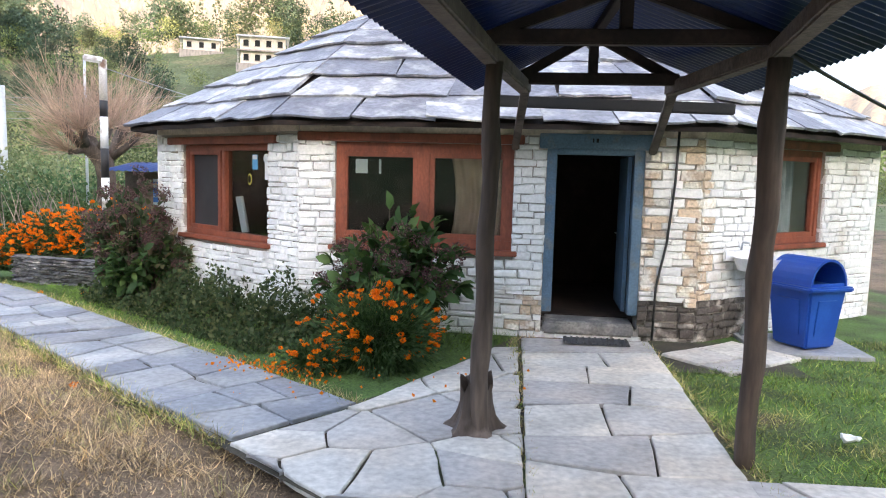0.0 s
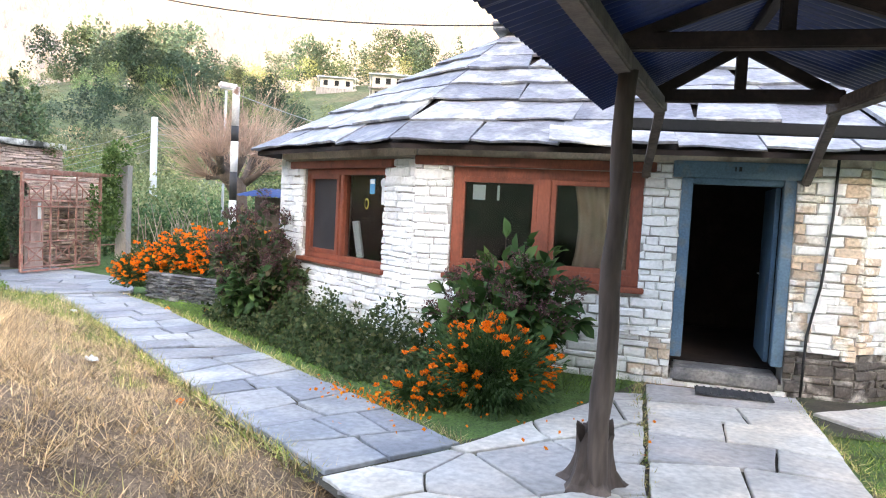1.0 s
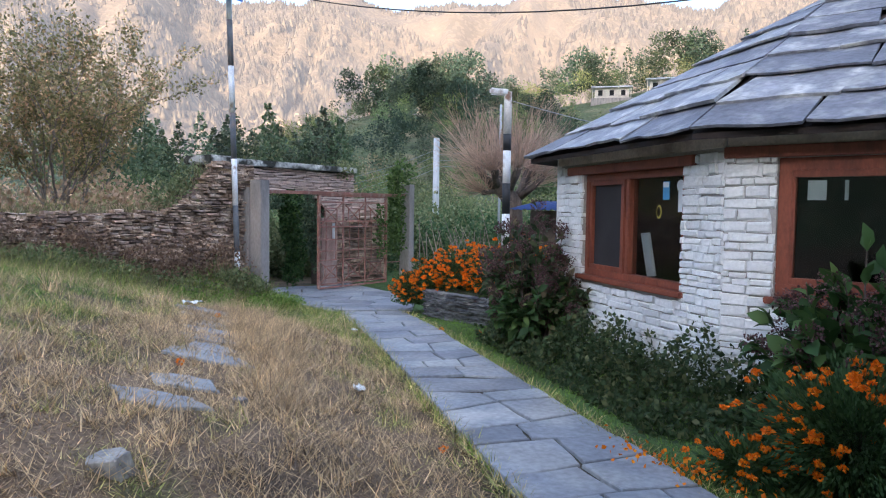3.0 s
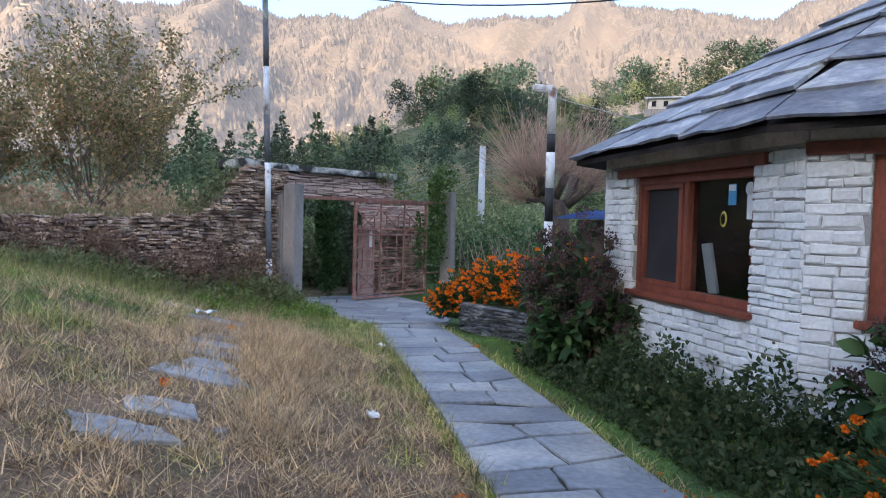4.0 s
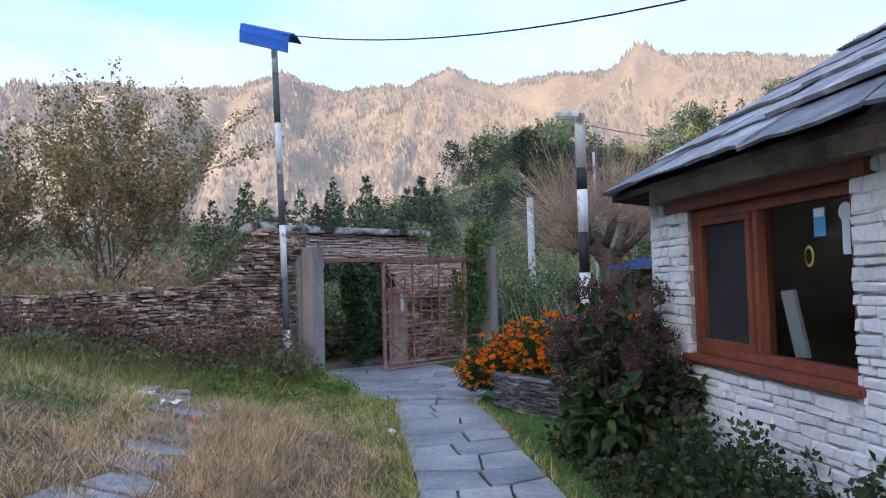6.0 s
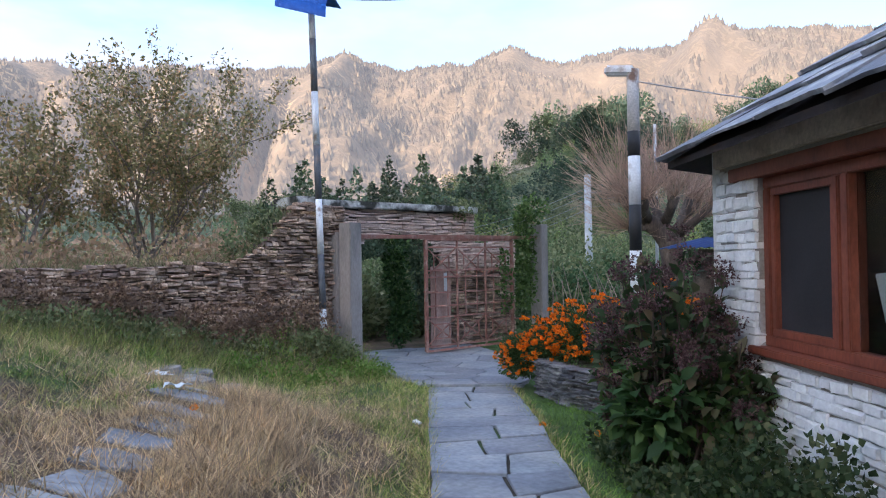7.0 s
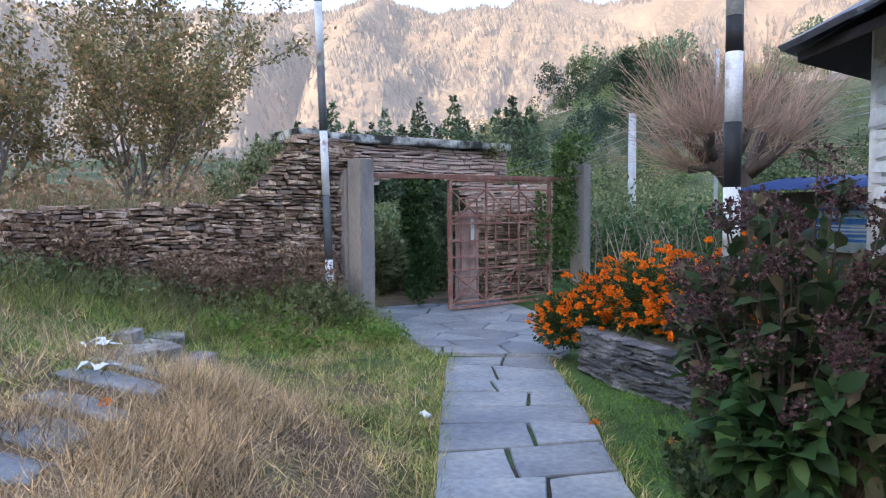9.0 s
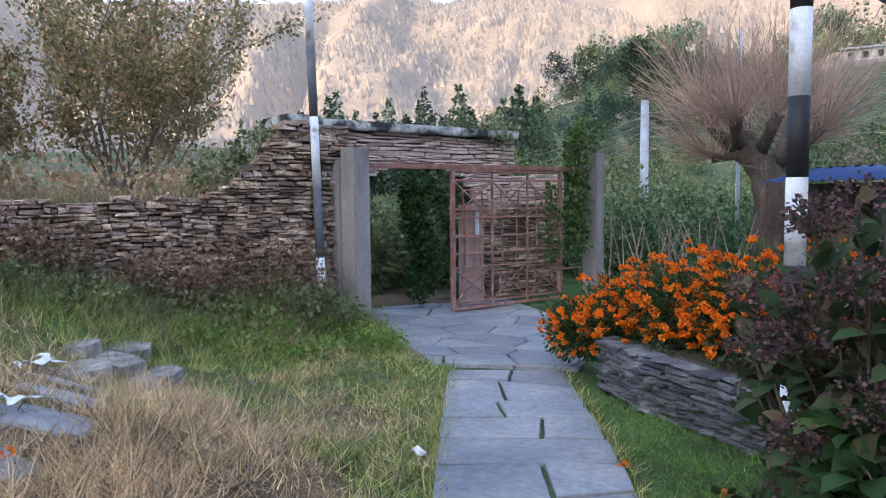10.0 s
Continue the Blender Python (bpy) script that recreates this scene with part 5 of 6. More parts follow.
def leaf_arrays(c, length, width, lift=0.3, out=None, droop=0.0, fold=0.25, seed=0):
    """Folded leaves, two triangles each, at the points c. out: the way each leaf points."""
    g = np.random.default_rng(seed)
    n = len(c)
    d = g.normal(size=(n, 3))
    if out is not None:
        d = unit(d) * 0.8 + out
    d[:, 2] += lift - droop
    d = unit(d)
    s = unit(np.cross(d, g.normal(size=(n, 3))))
    up = np.cross(s, d)
    L = g.uniform(length[0], length[1], (n, 1))
    W = L * g.uniform(width[0], width[1], (n, 1))
    mid = c + d * L * 0.45
    v = np.stack([c, mid + s * W + up * W * fold, c + d * L, mid - s * W + up * W * fold], axis=1).reshape(-1, 3)
    k = np.arange(n)[:, None] * 4
    f = np.stack([k + [[0, 1, 2]], k + [[0, 2, 3]]], axis=1).reshape(-1, 3)
    return v, f


def broad_leaves(c, length, width, out, seed):
    """Broad pointed leaves: eight triangles each, folded along the rib and drooping to the tip."""
    g = np.random.default_rng(seed)
    n = len(c)
    d = unit(unit(g.normal(size=(n, 3))) * 0.8 + out + np.array([0, 0, -0.05]))
    s = unit(np.cross(d, np.array([0, 0, 1.0]) + g.normal(size=(n, 3)) * 0.45))
    up = np.cross(s, d)
    L = g.uniform(length[0], length[1], (n, 1))
    W = L * g.uniform(width[0], width[1], (n, 1))
    rib = [c, c + d * L * .33 + up * L * .05, c + d * L * .68 + up * L * .03, c + d * L - up * L * .10]
    rows = rib + [rib[1] + s * W * .85 + up * W * .28, rib[2] + s * W * .80 + up * W * .22, rib[1] - s * W * .85 + up * W * .28, rib[2] - s * W * .80 + up * W * .22]
    v = np.stack(rows, axis=1).reshape(-1, 3)
    t = np.array([(0, 4, 1), (4, 5, 2), (4, 2, 1), (5, 3, 2), (0, 1, 6), (6, 2, 7), (6, 1, 2), (7, 2, 3)])
    return v, (np.arange(n)[:, None, None] * 8 + t[None]).reshape(-1, 3)


def leaf_part(name, arrays, mat, parent, label="", kind=""):
    vs, fs, o = [], [], 0
    for v, f in arrays:
        vs.append(v)
        fs.append(f + o)
        o += len(v)
    ob = part(name, mesh_of(name, np.concatenate(vs), np.concatenate(fs), mat), None, parent, label)
    if kind:
        tagged(ob, kind=kind)
    return ob


def blob(n, centre, radii, g, shell=0.5):
    """Points in an uneven ball, thicker towards its skin."""
    p = unit(g.normal(size=(n, 3)))
    r = g.uniform(shell, 1.0, (n, 1)) ** 0.7
    bump = 1 + 0.22 * np.sin(p[:, :1] * 5 + p[:, 1:2] * 7) + 0.16 * np.sin(p[:, 2:] * 9 + p[:, :1] * 6)
    return np.asarray(centre) + p * r * bump * np.asarray(radii), p


def hydrangea(base, height, spread, stems, leaves_per, seed, leaf_mat, bloom_share, label, leaf=(0.08, 0.15), stretch=(1, 1)):
    g = np.random.default_rng(seed)
    r = random.Random(seed)
    ob = thing("hydrangea_bush", base, label, "bush", "hydrangea bushes")
    woods, tips, lv = [], [], []
    for i in range(stems):
        a, q = r.uniform(0, 2 * math.pi), math.sqrt(r.uniform(0, 1))
        h = height * (1 - 0.45 * q * q) * r.uniform(0.55, 1.05)
        tip = Vector((base[0] + math.cos(a) * q * spread * stretch[0], base[1] + math.sin(a) * q * spread * stretch[1], base[2] + h))
        foot = Vector((base[0] + math.cos(a) * q * spread * 0.3, base[1] + math.sin(a) * q * spread * 0.3, base[2] - 0.05))
        mid = foot.lerp(tip, 0.55) + Vector((r.uniform(-.06, .06), r.uniform(-.06, .06), 0.08))
        woods.append(tube([foot, mid, tip], [0.009, 0.007, 0.004], 5, cap=False))
        tips.append(tip)
        for k in range(leaves_per):
            t = r.uniform(0.25, 1.0)
            p = foot.lerp(mid, t * 2) if t < .5 else mid.lerp(tip, t * 2 - 1)
            lv.append(p)
    v, f = join(woods)
    tagged(part("stem_growth", mesh_of("stem_growth", v, f, M_bark), None, ob), kind="stuff")
    c = np.array([tuple(p) for p in lv])
    o = c - np.array([base[0], base[1], base[2] + height * 0.35])
    leaf_part("leafage", [broad_leaves(c, leaf, (0.26, 0.36), unit(o) * 0.9, seed)], leaf_mat, ob)
    bl = []
    for i, tip in enumerate(tips):
        if r.random() < bloom_share:
            pts, nrm = blob(190, (tip.x, tip.y, tip.z + 0.02), (0.088, 0.088, 0.066), g, 0.6)
            bl.append(leaf_arrays(pts, (0.012, 0.024), (0.4, 0.55), 0, nrm * 1.2, 0, 0.2, seed * 100 + i))
    if bl:
        leaf_part("blossom", bl, L_bloom, ob, "faded brown-pink flower heads", "stuff")
    return ob


hydrangea((-3.90, 10.62, 0.0), 1.52, 0.58, 70, 15, 3, L_hydr2, 0.55, "tall hydrangea bush with browned flower heads by the house corner", stretch=(1.0, 0.95))
hydrangea((-3.72, 10.45, 0.0), 0.78, 0.62, 46, 16, 6, L_hydr, 0.18, "low dark green hydrangea growth at the foot of the house corner", stretch=(1.0, 0.8), leaf=(0.11, 0.18))
hydrangea((-3.50, 10.62, 0.0), 1.02, 0.42, 34, 14, 7, L_hydr2, 0.6, "smaller hydrangea bush with browned flower heads against the house wall", stretch=(1.0, 0.7))
hydrangea((-0.24, 8.58, 0.05), 1.22, 0.72, 80, 15, 4, L_hydr, 0.5, "leafy hydrangea bush with faded flower heads below the wide window", stretch=(1.05, 0.75), leaf=(0.12, 0.20))


def marigold(base, radii, leaves, heads, seed, label, head=(0.020, 0.031), side=None):
    g = np.random.default_rng(seed)
    ob = thing("marigold_bush", base, label, "flowers", "marigold bushes")
    pts, nrm = blob(leaves, (base[0], base[1], base[2] + radii[2] * 0.75), radii, g, 0.15)
    pts[:, 2] = np.maximum(pts[:, 2], base[2] + 0.01)
    leaf_part("foliage", [leaf_arrays(pts, (0.028, 0.06), (0.14, 0.26), 0.1, nrm * 0.4, 0, 0.2, seed)], L_feather, ob)
    hp, hn = blob(heads, (base[0], base[1], base[2] + radii[2] * 0.75), np.asarray(radii) * 1.05, g, 0.9)
    keep = hp[:, 2] > base[2] + 0.05
    arr = []
    for i, p in enumerate(hp[keep]):
        s = g.uniform(*head)
        q, n = blob(34, p, (s, s, s * 0.7), g, 0.75)
        arr.append(leaf_arrays(q - n * s * 0.5, (s * 0.55, s * 0.75), (0.45, 0.65), 0.1, n * 3.0, 0, 0.2, seed * 1000 + i))
    leaf_part("blossom", arr, L_mari, ob, "bright orange marigold heads", "stuff")
    st = []
    for p in hp[keep][::4]:
        st.append(tube([(base[0] + (p[0] - base[0]) * .3, base[1] + (p[1] - base[1]) * .3, base[2]), tuple(p)], [0.004, 0.002], 4, cap=False))
    v, f = join(st)
    tagged(part("stem_growth", mesh_of("stem_growth", v, f, L_feather), None, ob), kind="stuff")
    return ob


marigold((-0.22, 7.72, 0.0), (0.50, 0.36, 0.36), 11000, 190, 21, "feathery marigold bush with orange flowers beside the path", (0.023, 0.035))
marigold((-0.72, 7.50, 0.0), (0.26, 0.18, 0.13), 1600, 40, 22, "low marigolds spilling towards the path")
for i, (x, y, z, rx, ry, rz, n) in enumerate(((-7.30, 12.78, -0.1, 0.46, 0.40, 0.30, 90), (-6.75, 12.72, 0.0, 0.52, 0.45, 0.38, 150), (-6.15, 12.62, 0.20, 0.55, 0.45, 0.38, 170), (-5.55, 12.50, 0.22, 0.50, 0.45, 0.40, 150), (-5.15, 12.75, 0.25, 0.45, 0.45, 0.46, 90))):
    marigold((x, y, z), (rx, ry, rz), 6500, int(n * 1.9), 30 + i, "dense marigold bush full of orange flowers in the bed", (0.027, 0.040))

g = np.random.default_rng(77)
# fallen petals
n = 170
fx = np.concatenate([g.normal(-0.95, 0.30, n), g.uniform(-1.5, 1.2, 40)])
fy = np.concatenate([g.normal(7.42, 0.13, n) + (fx[:n] + 0.95) * -0.35, g.uniform(6.6, 8.2, 40)])
fp = np.array([(x, y, max(ground_z(x, y), pave_z(x, y)) + 0.03) for x, y in zip(fx, fy)])
tagged(leaf_part("fallen_petals", [leaf_arrays(fp, (0.02, 0.04), (0.35, 0.5), 0.0, None, 0, 0.3, 5)], L_mari, None, kind="stuff"), "orange petals fallen on the ground by the path", "petals")
for i, (x, y) in enumerate(((-5.32, 10.85), (-4.75, 10.9), (-2.45, 7.0), (-6.35, 8.1), (-4.3, 6.3))):
    p = np.array([[x, y, ground_z(x, y) + 0.05]])
    q, nn = blob(34, p[0], (0.02, 0.02, 0.015), g, 0.75)
    tagged(leaf_part("fallen_flower", [leaf_arrays(q, (0.014, 0.020), (0.4, 0.6), 0.2, nn * 2, 0, 0.2, 900 + i)], L_mari, None), "single orange marigold head lying in the grass", "flower", "fallen marigold heads")


def path_gap(x, y):
    """Distance from the middle of the path."""
    best = 99.0
    p = Vector((x, y))
    for a, b in zip(PL, PL[1:]):
        ab = b - a
        t = min(max((p - a).dot(ab) / ab.length_squared, 0), 1)
        best = min(best, (p - a - ab * t).length)
    return best


APRON = [Vector(p) for p in ((-8.40, 11.80), (-7.33, 12.70), (-8.7, 14.6), (-11.6, 15.6), (-12.2, 13.2))]
if (APRON[1] - APRON[0]).cross(APRON[2] - APRON[0]) > 0:
    APRON.reverse()


def paved(x, y):
    if path_gap(x, y) < 0.49:
        return True
    if 0.98 < x < 2.24 and 5 < y < 9.0 or (-0.02 < x < 1.05 and 6.3 < y < 8.4) or (x > -0.35 and y < 5.75 and x < 3.35):
        return True
    q = Vector((x, y))
    return all((q - a).cross(b - a) >= -0.02 for a, b in zip(APRON, APRON[1:] + APRON[:1]))


def inside_house(x, y):
    return f1.n.dot(Vector((x, y, 0)) - f1.P) < 0.04 and f2.n.dot(Vector((x, y, 0)) - f2.P) < 0.04 and f3.n.dot(Vector((x, y, 0)) - f3.P) < 0.04 and y < 17


# grass: thin blades, shorter on the dry lawn, taller by the walls
def blades(pts, hs, ws, seed, lie=0.8):
    g = np.random.default_rng(seed)
    n = len(pts)
    a = g.uniform(0, 2 * np.pi, n)
    side = np.stack([np.cos(a), np.sin(a), np.zeros(n)], axis=1) * ws[:, None]
    lean = g.normal(size=(n, 3)) * lie
    lean[:, 2] = 1
    tip = pts + unit(lean) * hs[:, None]
    v = np.stack([pts - side, pts + side, tip], axis=1).reshape(-1, 3)
    return v, np.arange(3 * n).reshape(-1, 3)


gp_pts, gp_h, gp_w, gp_g = [], [], [], []
r = random.Random(12)


def sow(x0, x1, y0, y1, per_m2, ok, height):
    for _ in range(int((x1 - x0) * (y1 - y0) * per_m2)):
        x, y = r.uniform(x0, x1), r.uniform(y0, y1)
        if not ok(x, y):
            continue
        if any((x - a) ** 2 + (y - b) ** 2 < 0.022 for a, b in steps):
            continue
        clump = 0.5 + 0.5 * noise.noise(Vector((x * 2.2, y * 2.2, 0)))
        if r.random() > 0.35 + 0.9 * clump:
            continue
        h = height(x, y) * r.uniform(0.5, 1.3) * (0.5 + clump)
        gp_pts.append((x, y, ground_z(x, y) - 0.005))
        gp_h.append(h)
        gp_w.append(r.uniform(0.002, 0.005))
        gp_g.append(green_at(x, y) + r.uniform(-.25, .25))


def lawn_ok(x, y):
    s, d = along(x, y)
    return d > -0.1 and not paved(x, y)


def lawn_h(x, y):
    s, d = along(x, y)
    return 0.05 + 0.03 * smooth(3, 7, s) + 0.30 * smooth(-8.6, -10.6, x) + 0.13 * max(0, noise.noise(Vector((x * 1.6, y * 1.6, 5)))) + 0.06 * smooth(0.35, 0.0, d) * smooth(4, 6, s)


sow(-6.5, 0.2, 2.6, 10.5, 2600, lambda x, y: lawn_ok(x, y) and along(x, y)[1] < 4.2, lawn_h)
sow(-11.05, -6.0, 5.0, 13.0, 1900, lawn_ok, lawn_h)
sow(2.15, 6.0, 4.6, 9.4, 2600, lambda x, y: not paved(x, y) and not inside_house(x, y) and not (x < 3.4 and y > 8.0) and not (3.2 < x < 4.3 and y > 8.55), lambda x, y: 0.07)
sow(-6.4, -0.6, 7.2, 12.3, 2400, lambda x, y: along(x, y)[1] < -0.85 and not paved(x, y) and not inside_house(x, y), lambda x, y: 0.075)
sow(0.0, 1.2, 8.2, 9.2, 900, lambda x, y: not paved(x, y) and not inside_house(x, y), lambda x, y: 0.12)
# long tufts scattered over the lawn
for i in range(1700):
    x, y = r.uniform(-10.8, -0.6), r.uniform(3.2, 12.4)
    s, d = along(x, y)
    if d < 0.12 or paved(x, y) or d > 7:
        continue
    g0 = green_at(x, y) + r.uniform(-.6, .45)
    tall = r.uniform(0.07, 0.20) * (1 + 0.7 * smooth(-8.5, -10.5, x))
    for k in range(34):
        a, q = r.uniform(0, 2 * math.pi), abs(r.gauss(0, .07))
        gp_pts.append((x + math.cos(a) * q, y + math.sin(a) * q, ground_z(x, y) - 0.01))
        gp_h.append(tall * r.uniform(.5, 1.2))
        gp_w.append(r.uniform(0.002, 0.005))
        gp_g.append(g0 + r.uniform(-.2, .2))
# long dry tussocks beside the stepping stones and on the lawn
for i in range(230):
    k = r.randrange(len(steps) - 1)
    p = Vector(steps[k]).lerp(Vector(steps[k + 1]), r.random()) + Vector((0.6, 0.75)) * r.gauss(0.55, 0.22)
    if i % 3 == 0:
        p = Vector((r.uniform(-7.5, -1.0), r.uniform(4.0, 9.5)))
    s, d = along(p.x, p.y)
    if d < 0.25 or paved(p.x, p.y):
        continue
    for k in range(60):
        a, q = r.uniform(0, 2 * math.pi), abs(r.gauss(0, .09))
        gp_pts.append((p.x + math.cos(a) * q, p.y + math.sin(a) * q, ground_z(p.x, p.y) - 0.01))
        gp_h.append(r.uniform(0.10, 0.30))
        gp_w.append(r.uniform(0.002, 0.0045))
        gp_g.append(r.uniform(-0.3, 0.35))
# loose straw lying over the turf
for i in range(11000):
    q, d = r.uniform(1.0, 9.5), r.uniform(0.2, 4.0)
    x, y = 0.1 - 0.778 * q - 0.628 * d, 5.35 + 0.628 * q - 0.778 * d
    if paved(x, y) or noise.noise(Vector((x * 1.1, y * 1.1, 4))) < -0.15:
        continue
    gp_pts.append((x, y, ground_z(x, y) + r.uniform(0, 0.04)))
    gp_h.append(r.uniform(0.10, 0.26))
    gp_w.append(r.uniform(0.0015, 0.0035))
    gp_g.append(r.uniform(-0.4, 0.25))
# tufts along the edges of the path
for i in range(1500):
    p, d = path_mid(r.random())
    q = p + Vector((-d.y, d.x)) * (r.choice((-1, 1)) * r.gauss(0.52, 0.03))
    if not paved(q.x, q.y) or path_gap(q.x, q.y) > 0.44:
        for k in range(5):
            a, b = q.x + r.gauss(0, .025), q.y + r.gauss(0, .025)
            gp_pts.append((a, b, pave_z(a, b) - 0.05))
            gp_h.append(r.uniform(0.06, 0.15))
            gp_w.append(r.uniform(0.003, 0.006))
            gp_g.append(r.uniform(0.3, 1.0))
for i in range(420):
    a, b = r.choice((r.gauss(0.955, 0.02), r.gauss(2.24, 0.02))), r.uniform(5.3, 8.9)
    for k in range(5):
        gp_pts.append((a + r.gauss(0, .02), b + r.gauss(0, .03), 0.0))
        gp_h.append(r.uniform(0.03, 0.09))
        gp_w.append(r.uniform(0.002, 0.005))
        gp_g.append(r.uniform(0.3, 1.0))
v, f = blades(np.array(gp_pts), np.array(gp_h), np.array(gp_w), 3, 1.25)
gm = mesh_of("grass", v, f, M_grass)
att = gm.attributes.new("green", "FLOAT", "POINT")
att.data.foreach_set("value", np.repeat(np.array(gp_g, dtype=np.float32), 3))
tagged(part("grass", gm, None), "short lawn grass, straw-dry with green patches", "grass", kind="stuff")

# low creepers in the bed under the windows
cp = []
while len(cp) < 17000:
    x, y = r.uniform(-4.6, 0.1), r.uniform(7.3, 11.6)
    s, d = along(x, y)
    if d > -1.12 or inside_house(x, y) or paved(x, y):
        continue
    near = max(f1.n.dot(Vector((x, y, 0)) - f1.P), f2.n.dot(Vector((x, y, 0)) - f2.P))
    if near > 1.25:
        continue
    h = ((0.34 + 0.14 * smooth(-1.6, -2.6, x)) * smooth(1.25, 0.35, near)) * (0.1 + 2.3 * abs(noise.noise(Vector((x * 3.1, y * 3.1, 1))))) + 0.02
    cp.append((x, y, ground_z(x, y) + h * math.sqrt(r.random())))
tagged(leaf_part("ground_creeper", [leaf_arrays(np.array(cp), (0.03, 0.07), (0.25, 0.42), 0.5, None, 0, 0.25, 8)], L_ground, None, kind="stuff"), "dark green creepers and weeds along the house wall", "plants")

# tall weeds at the foot of the boundary wall and on top of it
wp, wh = [], []
for _ in range(8500):
    y = r.uniform(3.5, 12.2)
    x = -11.05 + abs(r.gauss(0, 0.5))
    wp.append((x, y, ground_z(x, y)))
    wh.append(r.uniform(0.12, 0.5))
for _ in range(1800):
    y = r.uniform(3.5, 11.6)
    wp.append((r.uniform(-11.9, -11.3), y, wall_top(y - 3.0) - 0.05))
    wh.append(r.uniform(0.1, 0.45))
v, f = blades(np.array(wp), np.array(wh), np.full(len(wp), 0.007), 9)
tagged(part("tall_weeds", mesh_of("tall_weeds", v, f, L_tall), None), "tall dry weeds along the boundary wall", "weeds", kind="stuff")


def shrubs(name, spots, mat, leaves, size, seed, label):
    """A thicket: many uneven bushes in one mesh."""
    g = np.random.default_rng(seed)
    arr = []
    for i, (x, y, z, rx, rz) in enumerate(spots):
        pts, nrm = blob(leaves, (x, y, z + rz * 0.6), (rx, rx, rz), g, 0.55)
        arr.append(leaf_arrays(pts, size, (0.25, 0.42), 0.2, nrm * 0.6, 0, 0.25, seed * 50 + i))
    return tagged(leaf_part(name, arr, mat, None, kind="stuff"), label, "bushes")


def land(x, y):
    v = Vector((x, y)) - C0
    rr, az = v.length, math.degrees(math.atan2(-v.x, v.y))
    return ground_z(x, y) * (1 - smooth(16, 26, rr)) + (far_z(rr, az) + 0.2) * smooth(16, 26, rr)


r = random.Random(31)
spots, spots2 = [], []
for _ in range(150):
    az, rr = r.uniform(2, 66), r.uniform(13, 42)
    x, y = C0.x - math.sin(radians(az)) * rr, C0.y + math.cos(radians(az)) * rr
    if x > -12.8 and y < 17.6 or (x > -6.8 and y < 21) or (-10 < x < -7 and y < 20):
        continue
    rad = r.uniform(0.6, 1.5)
    (spots if r.random() < 0.6 else spots2).append((x, y, land(x, y), rad, rad * r.uniform(0.7, 1.1)))
shrubs("thicket", spots, L_shrub, 900, (0.07, 0.16), 41, "green scrub thicket beyond the wall")
shrubs("thicket", spots2, L_broad, 900, (0.07, 0.16), 42, "dark green thicket beyond the gate")
dry = [(-12.6 - r.uniform(0, 2.5), r.uniform(4.0, 11.5), 0.7, r.uniform(.5, .9), r.uniform(.5, .9)) for _ in range(16)]
shrubs("dry_brush", dry, L_brown, 420, (0.06, 0.13), 43, "brownish dry brush behind the boundary wall")
far_brush = [(C0.x - math.sin(radians(q)) * e, C0.y + math.cos(radians(q)) * e, land(C0.x - math.sin(radians(q)) * e, C0.y + math.cos(radians(q)) * e), s, s * .8) for q, e, s in ((r.uniform(66, 104), r.uniform(13.5, 30), r.uniform(.6, 1.4)) for _ in range(120))]
shrubs("dry_brush", far_brush, L_brown, 380, (0.09, 0.18), 50, "pinkish dry brush on the slope behind the boundary wall")
through_arch = [(-13.6 - r.uniform(0, 2.2), r.uniform(12.6, 16.8), -0.3, r.uniform(.25, .6), r.uniform(.4, 1.1)) for _ in range(22)]
shrubs("thicket", through_arch, L_shrub, 380, (0.08, 0.20), 44, "dense greenery beyond the gate opening")
ivy = [(-11.95, 14.55 + 0.12 * i, 1.35 - 0.32 * i, 0.26, 0.34) for i in range(5)] + [(-11.95, 14.1, 1.50, 0.4, 0.16), (-11.95, 13.5, 1.50, 0.3, 0.14)]
shrubs("ivy", ivy, L_conifer, 420, (0.05, 0.10), 45, "dark ivy hanging in the gate arch")
shrubs("ivy", [(-10.95, 16.55, 0.5 + 0.38 * i, 0.20, 0.28) for i in range(5)] + [(-10.9, 16.75, 2.25, 0.30, 0.25)], L_green, 330, (0.05, 0.11), 46, "ivy climbing the gate pillar")
shrubs("ivy", [(-10.90, 15.95 + 0.10 * math.sin(i * 2.1), 0.35 + 0.17 * i, 0.10, 0.12) for i in range(7)], L_green, 46, (0.05, 0.10), 55, "thin creeper with green leaves on the gate bars")
shrubs("ivy", [(-11.75, 13.95 + 0.10 * math.sin(i), -0.1 + 0.26 * i, 0.22, 0.24) for i in range(7)], L_hydr, 420, (0.05, 0.10), 56, "dark ivy hanging down the side of the arch")
shrubs("thicket", [(x, y, land(x, y) - 0.1, q, q * 0.95) for x, y, q in ((r.uniform(-15.5, -8.6), r.uniform(18.8, 24.5), r.uniform(.7, 1.25)) for _ in range(46))], L_deep, 620, (0.07, 0.15), 59, "deep green bushes behind the bare tree")
shrubs("ivy", [(-11.6, 10.9, 1.45, 0.45, 0.35), (-11.7, 11.4, 1.75, 0.40, 0.35)], L_shrub, 500, (0.05, 0.10), 47, "bushy ivy on top of the boundary wall")
shrubs("wall_top_weeds", [(-11.9, 16.0, 2.40, 0.28, 0.12), (-11.8, 15.6, 2.30, 0.2, 0.2)], L_shrub, 240, (0.04, 0.09), 48, "weeds growing on the arch")

